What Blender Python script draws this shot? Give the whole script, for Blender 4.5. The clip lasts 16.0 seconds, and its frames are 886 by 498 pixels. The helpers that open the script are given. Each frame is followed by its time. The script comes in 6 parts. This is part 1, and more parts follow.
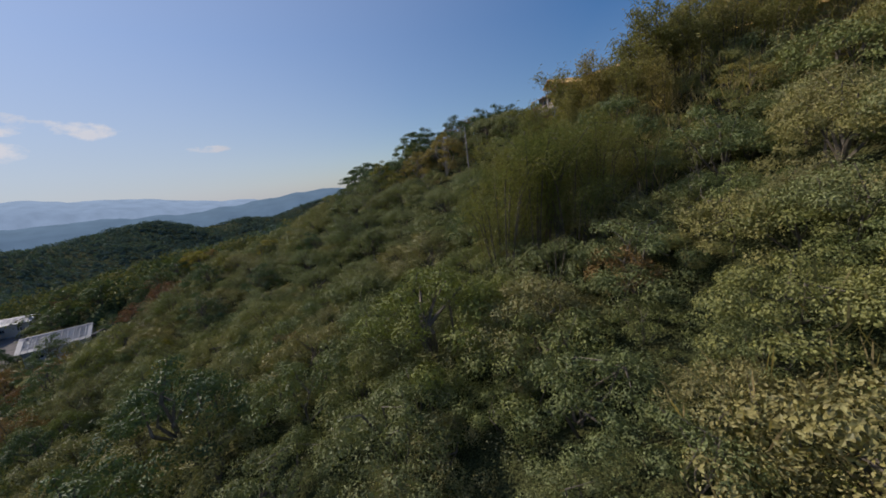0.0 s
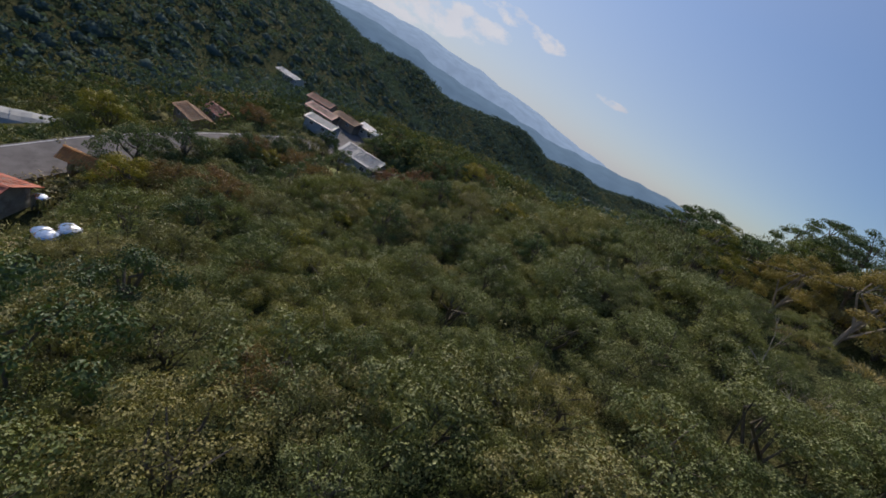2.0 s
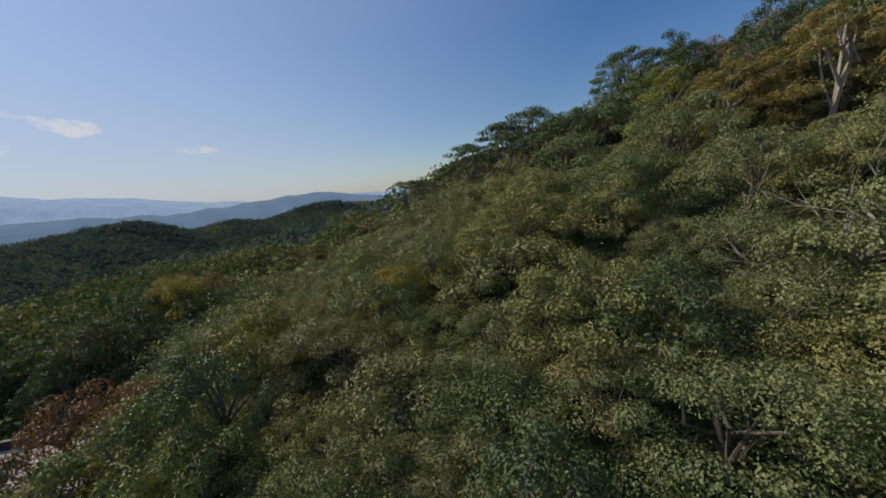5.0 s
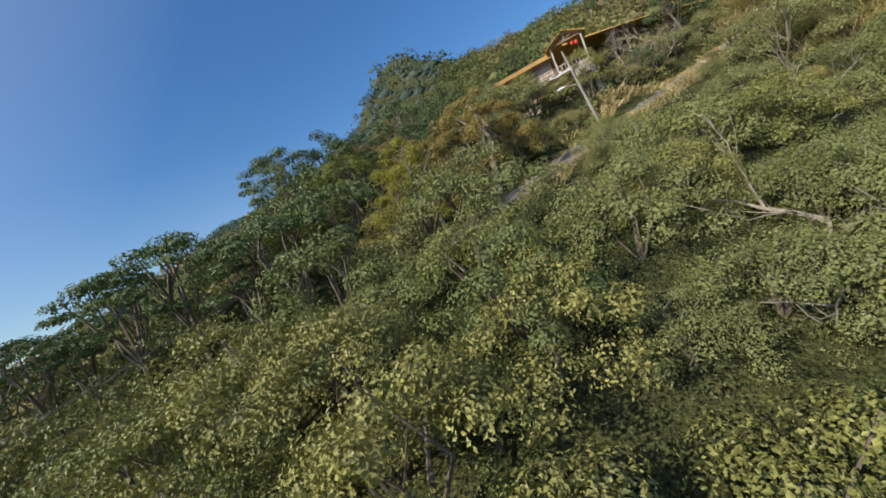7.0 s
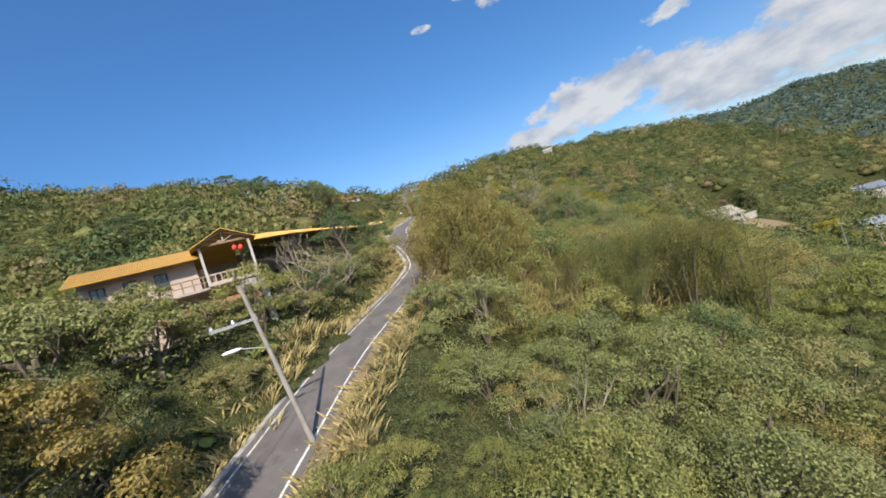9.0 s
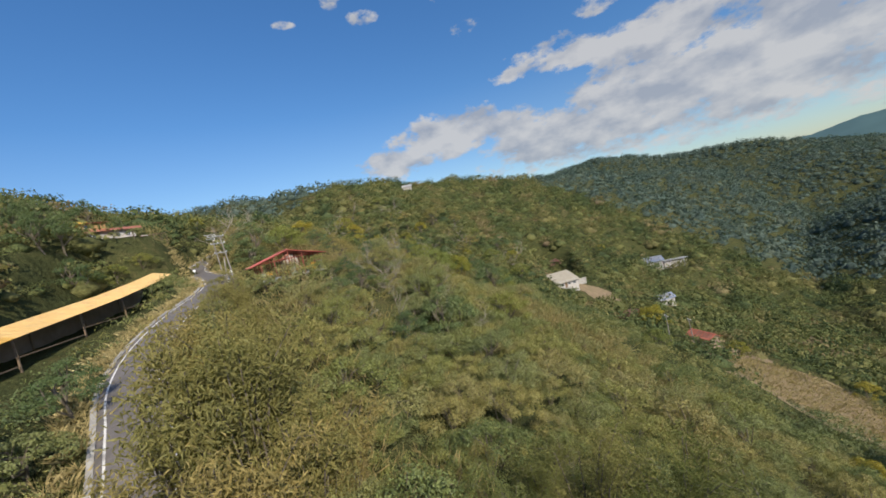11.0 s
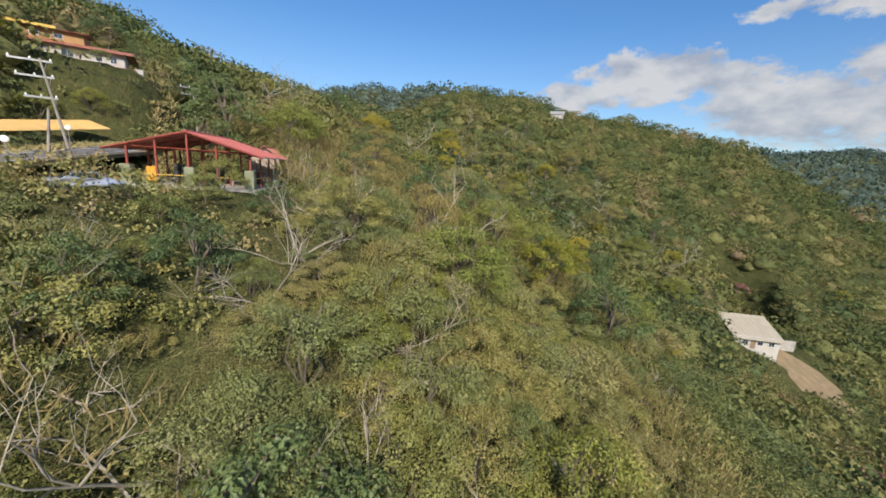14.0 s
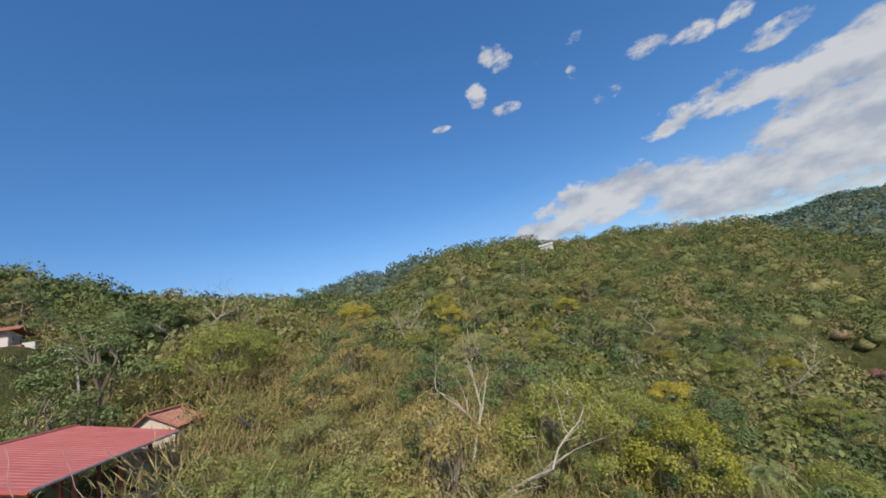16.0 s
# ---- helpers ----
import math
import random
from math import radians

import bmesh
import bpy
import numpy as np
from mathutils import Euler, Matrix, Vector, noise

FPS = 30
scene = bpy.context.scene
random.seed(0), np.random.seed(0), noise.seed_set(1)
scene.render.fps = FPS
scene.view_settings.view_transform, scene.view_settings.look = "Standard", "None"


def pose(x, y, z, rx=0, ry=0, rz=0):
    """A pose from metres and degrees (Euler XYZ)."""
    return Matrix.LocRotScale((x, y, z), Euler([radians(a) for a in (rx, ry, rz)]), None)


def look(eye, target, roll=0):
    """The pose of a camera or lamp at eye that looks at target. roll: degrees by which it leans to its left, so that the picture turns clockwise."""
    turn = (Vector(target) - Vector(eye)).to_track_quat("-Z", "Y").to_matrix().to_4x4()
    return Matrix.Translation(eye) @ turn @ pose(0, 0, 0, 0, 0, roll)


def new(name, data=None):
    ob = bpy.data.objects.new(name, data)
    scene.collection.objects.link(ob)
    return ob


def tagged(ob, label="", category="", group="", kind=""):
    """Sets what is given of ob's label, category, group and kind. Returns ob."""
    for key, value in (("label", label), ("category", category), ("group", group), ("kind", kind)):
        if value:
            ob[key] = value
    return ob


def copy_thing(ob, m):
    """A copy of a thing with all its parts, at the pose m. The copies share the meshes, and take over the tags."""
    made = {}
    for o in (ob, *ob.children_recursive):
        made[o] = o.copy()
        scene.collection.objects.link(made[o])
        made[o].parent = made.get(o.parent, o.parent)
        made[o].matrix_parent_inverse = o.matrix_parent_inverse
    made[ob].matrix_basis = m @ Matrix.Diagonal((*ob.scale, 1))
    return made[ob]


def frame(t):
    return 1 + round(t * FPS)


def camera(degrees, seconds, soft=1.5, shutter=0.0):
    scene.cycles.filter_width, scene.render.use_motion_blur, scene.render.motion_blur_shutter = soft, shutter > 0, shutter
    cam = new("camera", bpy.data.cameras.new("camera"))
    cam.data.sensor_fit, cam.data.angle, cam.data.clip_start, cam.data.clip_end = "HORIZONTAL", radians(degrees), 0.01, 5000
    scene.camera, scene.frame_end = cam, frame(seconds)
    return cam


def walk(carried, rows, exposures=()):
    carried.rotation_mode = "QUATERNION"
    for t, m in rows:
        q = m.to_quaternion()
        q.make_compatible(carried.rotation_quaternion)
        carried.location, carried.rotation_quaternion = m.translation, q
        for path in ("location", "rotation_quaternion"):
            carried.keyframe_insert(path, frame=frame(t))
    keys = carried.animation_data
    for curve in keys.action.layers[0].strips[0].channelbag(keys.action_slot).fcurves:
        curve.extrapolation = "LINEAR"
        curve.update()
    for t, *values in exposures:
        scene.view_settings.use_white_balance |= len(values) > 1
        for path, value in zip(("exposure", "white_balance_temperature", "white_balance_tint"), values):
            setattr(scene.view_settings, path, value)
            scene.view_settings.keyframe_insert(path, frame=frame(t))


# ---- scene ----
cam = camera(101.0, 16.0, 1.7)
PATH = [
    (0, (0.47, 0.93, -0.35), (0.394, 2.888, -0.736), -6.7),
    (0.5, (0.34, 6.57, 0.29), (0.105, 8.518, -0.076), 3.5),
    (1, (0.97, 11.62, 1.56), (0.395, 13.481, 1.129), 15.5),
    (1.5, (-0.15, 17.52, 2.23), (-1.098, 19.184, 1.654), 25.2),
    (2, (-2.79, 23.38, 2.81), (-4.026, 24.747, 2.030), 30.1),
    (2.5, (-7.12, 28.01, 2.67), (-8.479, 29.139, 1.739), 30.1),
    (3, (-12.34, 31.43, 1.70), (-13.698, 32.532, 0.734), 25.5),
    (3.5, (-18.32, 34.26, -0.04), (-19.533, 35.579, -0.930), 17.7),
    (4, (-24.62, 37.26, -1.97), (-25.518, 38.882, -2.720), 8.2),
    (4.2, (-26.64, 38.29, -3.13), (-27.370, 40.034, -3.774), 5.2),
    (6.3, (-32.08, 56.72, -3.03), (-30.974, 58.382, -3.193), -17.2),
    (6.5, (-31.83, 58.18, -2.75), (-30.557, 59.713, -2.898), -19.0),
    (7, (-30.60, 61.59, -1.47), (-28.948, 62.705, -1.620), -22.9),
    (7.5, (-27.89, 63.71, 0.01), (-26.001, 64.353, -0.160), -24.1),
    (8, (-24.15, 64.66, 1.40), (-22.159, 64.806, 1.250), -22.1),
    (8.5, (-20.13, 65.19, 3.71), (-18.168, 64.830, 3.618), -19.5),
    (9, (-14.92, 64.65, 6.25), (-13.102, 63.814, 6.256), -18.1),
    (9.5, (-9.52, 62.74, 9.04), (-7.917, 61.550, 9.060), -17.2),
    (10, (-5.08, 59.85, 12.18), (-3.670, 58.432, 12.146), -16.9),
    (10.2, (-3.52, 58.41, 13.42), (-2.159, 56.940, 13.359), -16.6),
    (12.3, (9.77, 28.19, 20.80), (11.313, 26.946, 20.544), -3.1),
    (12.5, (11.59, 25.53, 21.06), (13.167, 24.341, 20.756), -1.0),
    (13, (16.81, 19.66, 20.78), (18.451, 18.598, 20.361), 2.5),
    (13.5, (22.03, 14.87, 19.63), (23.715, 13.908, 19.148), 4.1),
    (14, (27.10, 10.97, 17.62), (28.859, 10.106, 17.206), 3.8),
    (14.5, (31.78, 8.39, 16.20), (33.607, 7.612, 15.974), 1.5),
    (15, (36.62, 6.50, 15.91), (38.459, 5.710, 15.955), -4.9),
    (15.5, (41.15, 4.32, 17.00), (42.907, 3.415, 17.318), -13.3),
    (16, (44.24, 2.17, 19.99), (45.974, 1.270, 20.436), -13.4),
]
walk(cam, [(t, look(eye, target, roll)) for t, eye, target, roll in PATH],
     [(0, -0.44, 6350, 15), (3.5, -0.46, 6350, 15), (5.2, -0.42, 6400, 13), (6.5, -0.28, 6500, 11), (7.0, 0.18, 6500, 10), (8.0, 0.60, 6500, 10), (9.0, 0.44, 6500, 10), (10.0, 0.20, 6500, 10), (12.5, 0.08, 6550, 10), (14.2, 0.30, 6600, 10), (16, 0.22, 6500, 10)])

# ---- world, sun ----
SUN_AZ, SUN_EL = 288.0, 36.0      # compass degrees from +y towards +x, and height
world = bpy.data.worlds.new("sky")
scene.world = world
world.use_nodes = True


# clouds: compass degrees, height in degrees, half width, half height
PUFFS = [(142, 13.3, 9.5, 3.4), (150.5, 12.6, 6, 2.4), (134, 11.2, 6.5, 2.2), (158, 9, 12, 4.6), (170, 10.5, 12, 6.5), (183, 11, 14, 7.5), (197, 9, 16, 7), (155, 19.2, 5, 1.3), (163, 18.8, 7, 1.9), (173, 17, 9, 3.6), (134.3, 37.2, 3.2, 2), (129.2, 33.3, 1.8, 1.5), (133.7, 30.3, 2.2, 0.9), (141.3, 34.1, 1.8, 1), (146.3, 34.8, 1.6, 0.7), (144.6, 31, 1, 0.9), (154.3, 29.2, 3, 1.3), (159.7, 27.8, 2.6, 1.2), (148.1, 26.3, 2.2, 1.1), (153.8, 20.3, 3, 1.1), (160.3, 20.6, 3.6, 1.4), (166.5, 23.2, 3.4, 1.2), (164.2, 27.1, 2, 1.2), (122, 30.5, 1.6, 0.5), (-47, 9.7, 6.5, 0.9), (-43, 9.3, 2.6, 0.8), (-50, 10.2, 3.0, 0.9), (-32, 6.9, 2.4, 0.5), (-60, 5.6, 8, 1.6), (-68, 3.6, 8, 1.8), (-53, 7.2, 5, 1.1)]


def build_sky():
    nt = world.node_tree
    n, l = nt.nodes, nt.links
    n.clear()
    out, bg = n.new("ShaderNodeOutputWorld"), n.new("ShaderNodeBackground")
    sky = n.new("ShaderNodeTexSky")
    sky.sky_type, sky.sun_disc = "NISHITA", False
    sky.sun_elevation, sky.sun_rotation = radians(SUN_EL), radians(SUN_AZ)
    sky.air_density, sky.dust_density, sky.ozone_density, sky.altitude = 1.0, 0.4, 1.2, 300
    co = n.new("ShaderNodeTexCoord")
    sep = n.new("ShaderNodeSeparateXYZ")
    l.new(co.outputs["Generated"], sep.inputs[0])

    def math_node(op, a, b=None, c=None, clamp=False):
        m = n.new("ShaderNodeMath")
        m.operation, m.use_clamp = op, clamp
        for i, v in enumerate((a, b, c)):
            if v is None:
                continue
            if isinstance(v, (int, float)):
                m.inputs[i].default_value = v
            else:
                l.new(v, m.inputs[i])
        return m.outputs[0]

    def dot(v):
        m = n.new("ShaderNodeVectorMath")
        m.operation = "DOT_PRODUCT"
        m.inputs[1].default_value = v
        l.new(co.outputs["Generated"], m.inputs[0])
        return m.outputs["Value"]

    wide = n.new("ShaderNodeMapping")
    wide.inputs["Scale"].default_value = (1.0, 1.0, 1.9)
    l.new(co.outputs["Generated"], wide.inputs[0])
    big = noise_node(n, l, 6.5, 8, wide.outputs[0], 0.53)
    lift = noise_node(n, l, 20.0, 8, wide.outputs[0], 0.62)
    z = math_node("MAXIMUM", sep.outputs[2], 0.0)
    veil = math_node("MULTIPLY_ADD", dot((-0.77, 0.64, 0.0)), 2.5, -1.7, clamp=True)
    # cumulus low in the south with small puffs above it
    az = math_node("MULTIPLY", math_node("ARCTAN2", sep.outputs[0], sep.outputs[1]), 57.2958)
    az = math_node("ADD", az, math_node("MULTIPLY", math_node("LESS_THAN", az, -90.0), 360.0))
    el = math_node("MULTIPLY", math_node("ARCSINE", sep.outputs[2]), 57.2958)
    mass, bank = None, None
    for k, (a, e, wa, we) in enumerate(PUFFS):
        if k == 10:
            mass, bank = None, mass
        da = math_node("MULTIPLY_ADD", az, 1 / wa, -a / wa)
        de = math_node("MULTIPLY_ADD", el, 1 / we, -e / we)
        one = math_node("SUBTRACT", 1.0, math_node("ADD", math_node("MULTIPLY", da, da), math_node("MULTIPLY", de, de)))
        mass = one if mass is None else math_node("MAXIMUM", mass, one)
    mass = math_node("MAXIMUM", mass, -2.2)
    mass = math_node("MAXIMUM", math_node("MINIMUM", mass, 0.50), math_node("MULTIPLY", bank, 1.55))
    ragged = math_node("MULTIPLY_ADD", big.outputs[0], 2.6, math_node("MULTIPLY_ADD", lift.outputs[0], 3.4, -3.0))
    dens = math_node("ADD", math_node("MULTIPLY", mass, 0.85), ragged)
    above = n.new("ShaderNodeMapping")
    above.inputs["Location"].default_value = (-0.02, 0.01, 0.045)
    l.new(wide.outputs[0], above.inputs[0])
    over = noise_node(n, l, 6.5, 8, above.outputs[0], 0.53)
    lit = math_node("MULTIPLY_ADD", math_node("SUBTRACT", big.outputs[0], over.outputs[0]), 5.0, 0.58, clamp=True)
    cloud = math_node("MULTIPLY", dens, 1.5, clamp=True)
    tone = n.new("ShaderNodeHueSaturation")
    tone.inputs["Saturation"].default_value = 1.26
    l.new(sky.outputs[0], tone.inputs["Color"])
    tint = n.new("ShaderNodeMixRGB")
    tint.blend_type, tint.inputs[0].default_value, tint.inputs[2].default_value = "MULTIPLY", 1.0, (0.86, 0.98, 1.10, 1)
    lift_up = n.new("ShaderNodeVectorMath")
    lift_up.operation = "SCALE"
    l.new(tone.outputs[0], lift_up.inputs[0])
    l.new(math_node("MULTIPLY_ADD", z, 0.66, 0.97), lift_up.inputs["Scale"])
    l.new(lift_up.outputs[0], tint.inputs[1])
    # pale haze towards the horizon
    haze = n.new("ShaderNodeMixRGB")
    near = math_node("SUBTRACT", 1.0, math_node("MULTIPLY", z, 3.0), clamp=True)
    l.new(math_node("MULTIPLY", near, math_node("MULTIPLY_ADD", veil, 0.72, 0.20)), haze.inputs[0])
    l.new(tint.outputs[0], haze.inputs[1])
    haze.inputs[2].default_value = (5.2, 5.6, 6.4, 1)
    # thin dust round the sun's quarter of the sky
    dust = n.new("ShaderNodeMixRGB")
    l.new(math_node("MULTIPLY", math_node("MULTIPLY_ADD", dot((-0.77, 0.25, 0.59)), 0.9, -0.12, clamp=True), 0.55), dust.inputs[0])
    l.new(haze.outputs[0], dust.inputs[1])
    dust.inputs[2].default_value = (7.4, 8.1, 9.4, 1)
    mix = n.new("ShaderNodeMixRGB")
    shade = n.new("ShaderNodeMixRGB")
    shade.inputs[1].default_value, shade.inputs[2].default_value = (3.3, 3.6, 4.2, 1), (5.5, 5.5, 5.55, 1)
    l.new(lit, shade.inputs[0])
    l.new(math_node("MULTIPLY", cloud, 0.90), mix.inputs[0])
    l.new(dust.outputs[0], mix.inputs[1])
    bright = n.new("ShaderNodeMixRGB")
    bright.inputs[2].default_value = (9.6, 9.8, 10.2, 1)
    l.new(veil, bright.inputs[0])
    l.new(shade.outputs[0], bright.inputs[1])
    l.new(bright.outputs[0], mix.inputs[2])
    l.new(mix.outputs[0], bg.inputs[0])
    bg.inputs[1].default_value = 0.100
    l.new(bg.outputs[0], out.inputs[0])


sun = new("sun", bpy.data.lights.new("sun", "SUN"))
sun.data.energy, sun.data.angle, sun.data.color = 4.8, radians(0.55), (1.0, 0.89, 0.735)
SUN_DIR = Vector((math.sin(radians(SUN_AZ)) * math.cos(radians(SUN_EL)), math.cos(radians(SUN_AZ)) * math.cos(radians(SUN_EL)), math.sin(radians(SUN_EL))))
sun.matrix_world = look(SUN_DIR * 300, (0, 0, 0))


# ---- materials ----
def material(name):
    m = bpy.data.materials.new(name)
    m.use_nodes = True
    nt = m.node_tree
    return m, nt.nodes, nt.links, nt.nodes["Principled BSDF"]


def ramp(n, stops):
    r = n.new("ShaderNodeValToRGB")
    while len(r.color_ramp.elements) < len(stops):
        r.color_ramp.elements.new(0.5)
    for e, (p, c) in zip(r.color_ramp.elements, stops):
        e.position, e.color = p, (*c, 1)
    return r


def noise_node(n, l, scale, detail=4, vector=None, rough=0.55):
    t = n.new("ShaderNodeTexNoise")
    t.inputs["Scale"].default_value, t.inputs["Detail"].default_value, t.inputs["Roughness"].default_value = scale, detail, rough
    if vector is not None:
        l.new(vector, t.inputs["Vector"])
    return t


build_sky()


def surface(name, dark, light, scale=2.0, rough=0.8, metal=0.0, bump=0.2, fine=25.0, stain=None):
    """A painted, stone or metal surface: two scales of variation, stains and fine relief."""
    m, n, l, b = material(name)
    co = n.new("ShaderNodeTexCoord")
    a, c = noise_node(n, l, scale, 5, co.outputs["Object"]), noise_node(n, l, fine, 4, co.outputs["Object"])
    r = ramp(n, [(0.3, dark), (0.7, light)])
    mix = n.new("ShaderNodeMixRGB")
    mix.blend_type, mix.inputs[0].default_value = "OVERLAY", 0.25
    l.new(a.outputs[0], r.inputs[0])
    l.new(r.outputs[0], mix.inputs[1])
    l.new(c.outputs[0], mix.inputs[2])
    last = mix.outputs[0]
    if stain:
        s = noise_node(n, l, 0.7, 6, co.outputs["Object"], 0.65)
        sr = ramp(n, [(0.52, (0, 0, 0)), (0.68, (1, 1, 1))])
        l.new(s.outputs[0], sr.inputs[0])
        sm = n.new("ShaderNodeMixRGB")
        sm.inputs[2].default_value = (*stain, 1)
        l.new(sr.outputs[0], sm.inputs[0])
        l.new(last, sm.inputs[1])
        last = sm.outputs[0]
    l.new(last, b.inputs["Base Color"])
    b.inputs["Roughness"].default_value, b.inputs["Metallic"].default_value = rough, metal
    bp = n.new("ShaderNodeBump")
    bp.inputs["Strength"].default_value, bp.inputs["Distance"].default_value = bump, 0.03
    l.new(c.outputs[0], bp.inputs["Height"])
    l.new(bp.outputs[0], b.inputs["Normal"])
    return m


def foliage(name, stops, back=0.15, gloss=0.36, rough=0.5, attribute=False, grain=5.0):
    """Leaves: colour differs from plant to plant and from leaf to leaf; light passes through from behind."""
    m, n, l, b = material(name)
    geo = n.new("ShaderNodeNewGeometry")
    if attribute:
        who = n.new("ShaderNodeAttribute")
        who.attribute_name = "tint"
        plant = who.outputs["Fac"]
    else:
        who = n.new("ShaderNodeObjectInfo")
        plant = who.outputs["Random"]
    mixv = n.new("ShaderNodeMath")
    mixv.operation = "MULTIPLY_ADD"
    mixv.inputs[1].default_value = 0.16
    l.new(geo.outputs["Random Per Island"], mixv.inputs[0])
    scaled = n.new("ShaderNodeMath")
    scaled.operation, scaled.inputs[1].default_value = "MULTIPLY", 0.84
    l.new(plant, scaled.inputs[0])
    l.new(scaled.outputs[0], mixv.inputs[2])
    r = ramp(n, stops)
    l.new(mixv.outputs[0], r.inputs[0])
    hsv = n.new("ShaderNodeHueSaturation")
    val = n.new("ShaderNodeMath")
    val.operation, val.inputs[1].default_value, val.inputs[2].default_value = "MULTIPLY_ADD", 0.55, 1.38
    l.new(geo.outputs["Random Per Island"], val.inputs[0])
    co = n.new("ShaderNodeTexCoord")
    fine = noise_node(n, l, grain, 3, co.outputs["Object"], 0.6)
    speck = n.new("ShaderNodeMapRange")
    speck.inputs["From Min"].default_value, speck.inputs["From Max"].default_value = 0.35, 0.65
    speck.inputs["To Min"].default_value, speck.inputs["To Max"].default_value = 0.66, 1.28
    l.new(fine.outputs[0], speck.inputs["Value"])
    both = n.new("ShaderNodeMath")
    both.operation = "MULTIPLY"
    l.new(val.outputs[0], both.inputs[0])
    l.new(speck.outputs[0], both.inputs[1])
    l.new(both.outputs[0], hsv.inputs["Value"])
    relief = n.new("ShaderNodeBump")
    relief.inputs["Strength"].default_value, relief.inputs["Distance"].default_value = 0.6, 0.6 / grain
    l.new(fine.outputs[0], relief.inputs["Height"])
    l.new(relief.outputs[0], b.inputs["Normal"])
    l.new(r.outputs[0], hsv.inputs["Color"])
    l.new(hsv.outputs[0], b.inputs["Base Color"])
    b.inputs["Roughness"].default_value = rough
    b.inputs["Specular IOR Level"].default_value = gloss
    tr = n.new("ShaderNodeBsdfTranslucent")
    warm = n.new("ShaderNodeMixRGB")
    warm.blend_type, warm.inputs[0].default_value, warm.inputs[2].default_value = "MULTIPLY", 1.0, (1.25, 1.3, 0.55, 1)
    l.new(hsv.outputs[0], warm.inputs[1])
    l.new(warm.outputs[0], tr.inputs[0])
    ms = n.new("ShaderNodeMixShader")
    ms.inputs[0].default_value = back
    l.new(b.outputs[0], ms.inputs[1])
    l.new(tr.outputs[0], ms.inputs[2])
    l.new(ms.outputs[0], n["Material Output"].inputs[0])
    return m


GREENS = [(0.0, (0.070, 0.094, 0.037)), (0.25, (0.102, 0.122, 0.042)), (0.5, (0.134, 0.142, 0.047)), (0.7, (0.157, 0.155, 0.054)), (0.85, (0.176, 0.156, 0.064)), (1.0, (0.100, 0.120, 0.065))]
LEAF = foliage("leaf_green", [(p, (r * 1.04, g, b * 0.88)) for p, (r, g, b) in GREENS])
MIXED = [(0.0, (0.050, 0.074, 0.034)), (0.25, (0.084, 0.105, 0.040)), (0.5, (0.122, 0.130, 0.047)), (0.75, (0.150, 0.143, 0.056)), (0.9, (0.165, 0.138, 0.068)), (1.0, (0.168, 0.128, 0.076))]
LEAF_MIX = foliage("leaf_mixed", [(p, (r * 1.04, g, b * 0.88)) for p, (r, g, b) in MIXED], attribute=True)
# mixed greens darkened: the shade in the gaps between crowns is painted in
LEAF_UNDER_SHADED = foliage("leaf_undergrowth_shaded", [(p, (r * 0.55, g * 0.58, b * 0.58)) for p, (r, g, b) in MIXED], attribute=True)
LEAF_WOOD = foliage("leaf_woodland", [(p, (r * 0.80, g * 0.80, b * 0.84)) for p, (r, g, b) in MIXED], gloss=0.08, rough=0.8, attribute=True, grain=2.2)
# far leaves shifted towards blue: aerial haze put into the base colour
LEAF_FAR_HAZY = foliage("leaf_far_woods_hazy", [(0.0, (0.050, 0.074, 0.066)), (0.4, (0.064, 0.088, 0.074)), (0.75, (0.080, 0.098, 0.076)), (1.0, (0.092, 0.102, 0.076))], back=0.2, gloss=0.03, rough=0.95, attribute=True, grain=0.9)
LEAF_SCRUB = foliage("leaf_scrub", [(0.0, (0.096, 0.114, 0.042)), (0.4, (0.130, 0.139, 0.050)), (0.7, (0.152, 0.148, 0.056)), (1.0, (0.174, 0.150, 0.066))])
LEAF_BRONZE = foliage("leaf_bronze", [(0.0, (0.150, 0.128, 0.040)), (0.5, (0.185, 0.140, 0.044)), (1.0, (0.200, 0.128, 0.046))], back=0.3)
LEAF_YELLOW = foliage("leaf_yellow", [(0.0, (0.12, 0.125, 0.016)), (0.5, (0.18, 0.16, 0.018)), (1.0, (0.22, 0.18, 0.025))])
LEAF_LIME = foliage("leaf_lime", [(0.0, (0.095, 0.115, 0.024)), (0.5, (0.118, 0.132, 0.028)), (1.0, (0.140, 0.142, 0.032))])
LEAF_DARK = foliage("leaf_dark", [(0.0, (0.036, 0.058, 0.022)), (0.5, (0.058, 0.085, 0.030)), (1.0, (0.085, 0.108, 0.038))])
LEAF_BAMBOO = foliage("leaf_bamboo", [(0.0, (0.135, 0.13, 0.048)), (0.5, (0.17, 0.152, 0.056)), (1.0, (0.205, 0.165, 0.066))], back=0.32, gloss=0.2, rough=0.65)
LEAF_BAMBOO_GREEN = foliage("leaf_green_bamboo", [(0.0, (0.095, 0.108, 0.036)), (0.5, (0.120, 0.125, 0.043)), (1.0, (0.150, 0.140, 0.052))], back=0.35, gloss=0.2, rough=0.65)
LEAF_GREY = foliage("leaf_grey", [(0.0, (0.092, 0.112, 0.040)), (0.5, (0.122, 0.134, 0.048)), (1.0, (0.145, 0.150, 0.060))])
LEAF_ORANGE = foliage("leaf_orange", [(0.0, (0.13, 0.085, 0.03)), (0.5, (0.165, 0.105, 0.035)), (1.0, (0.15, 0.07, 0.035))])
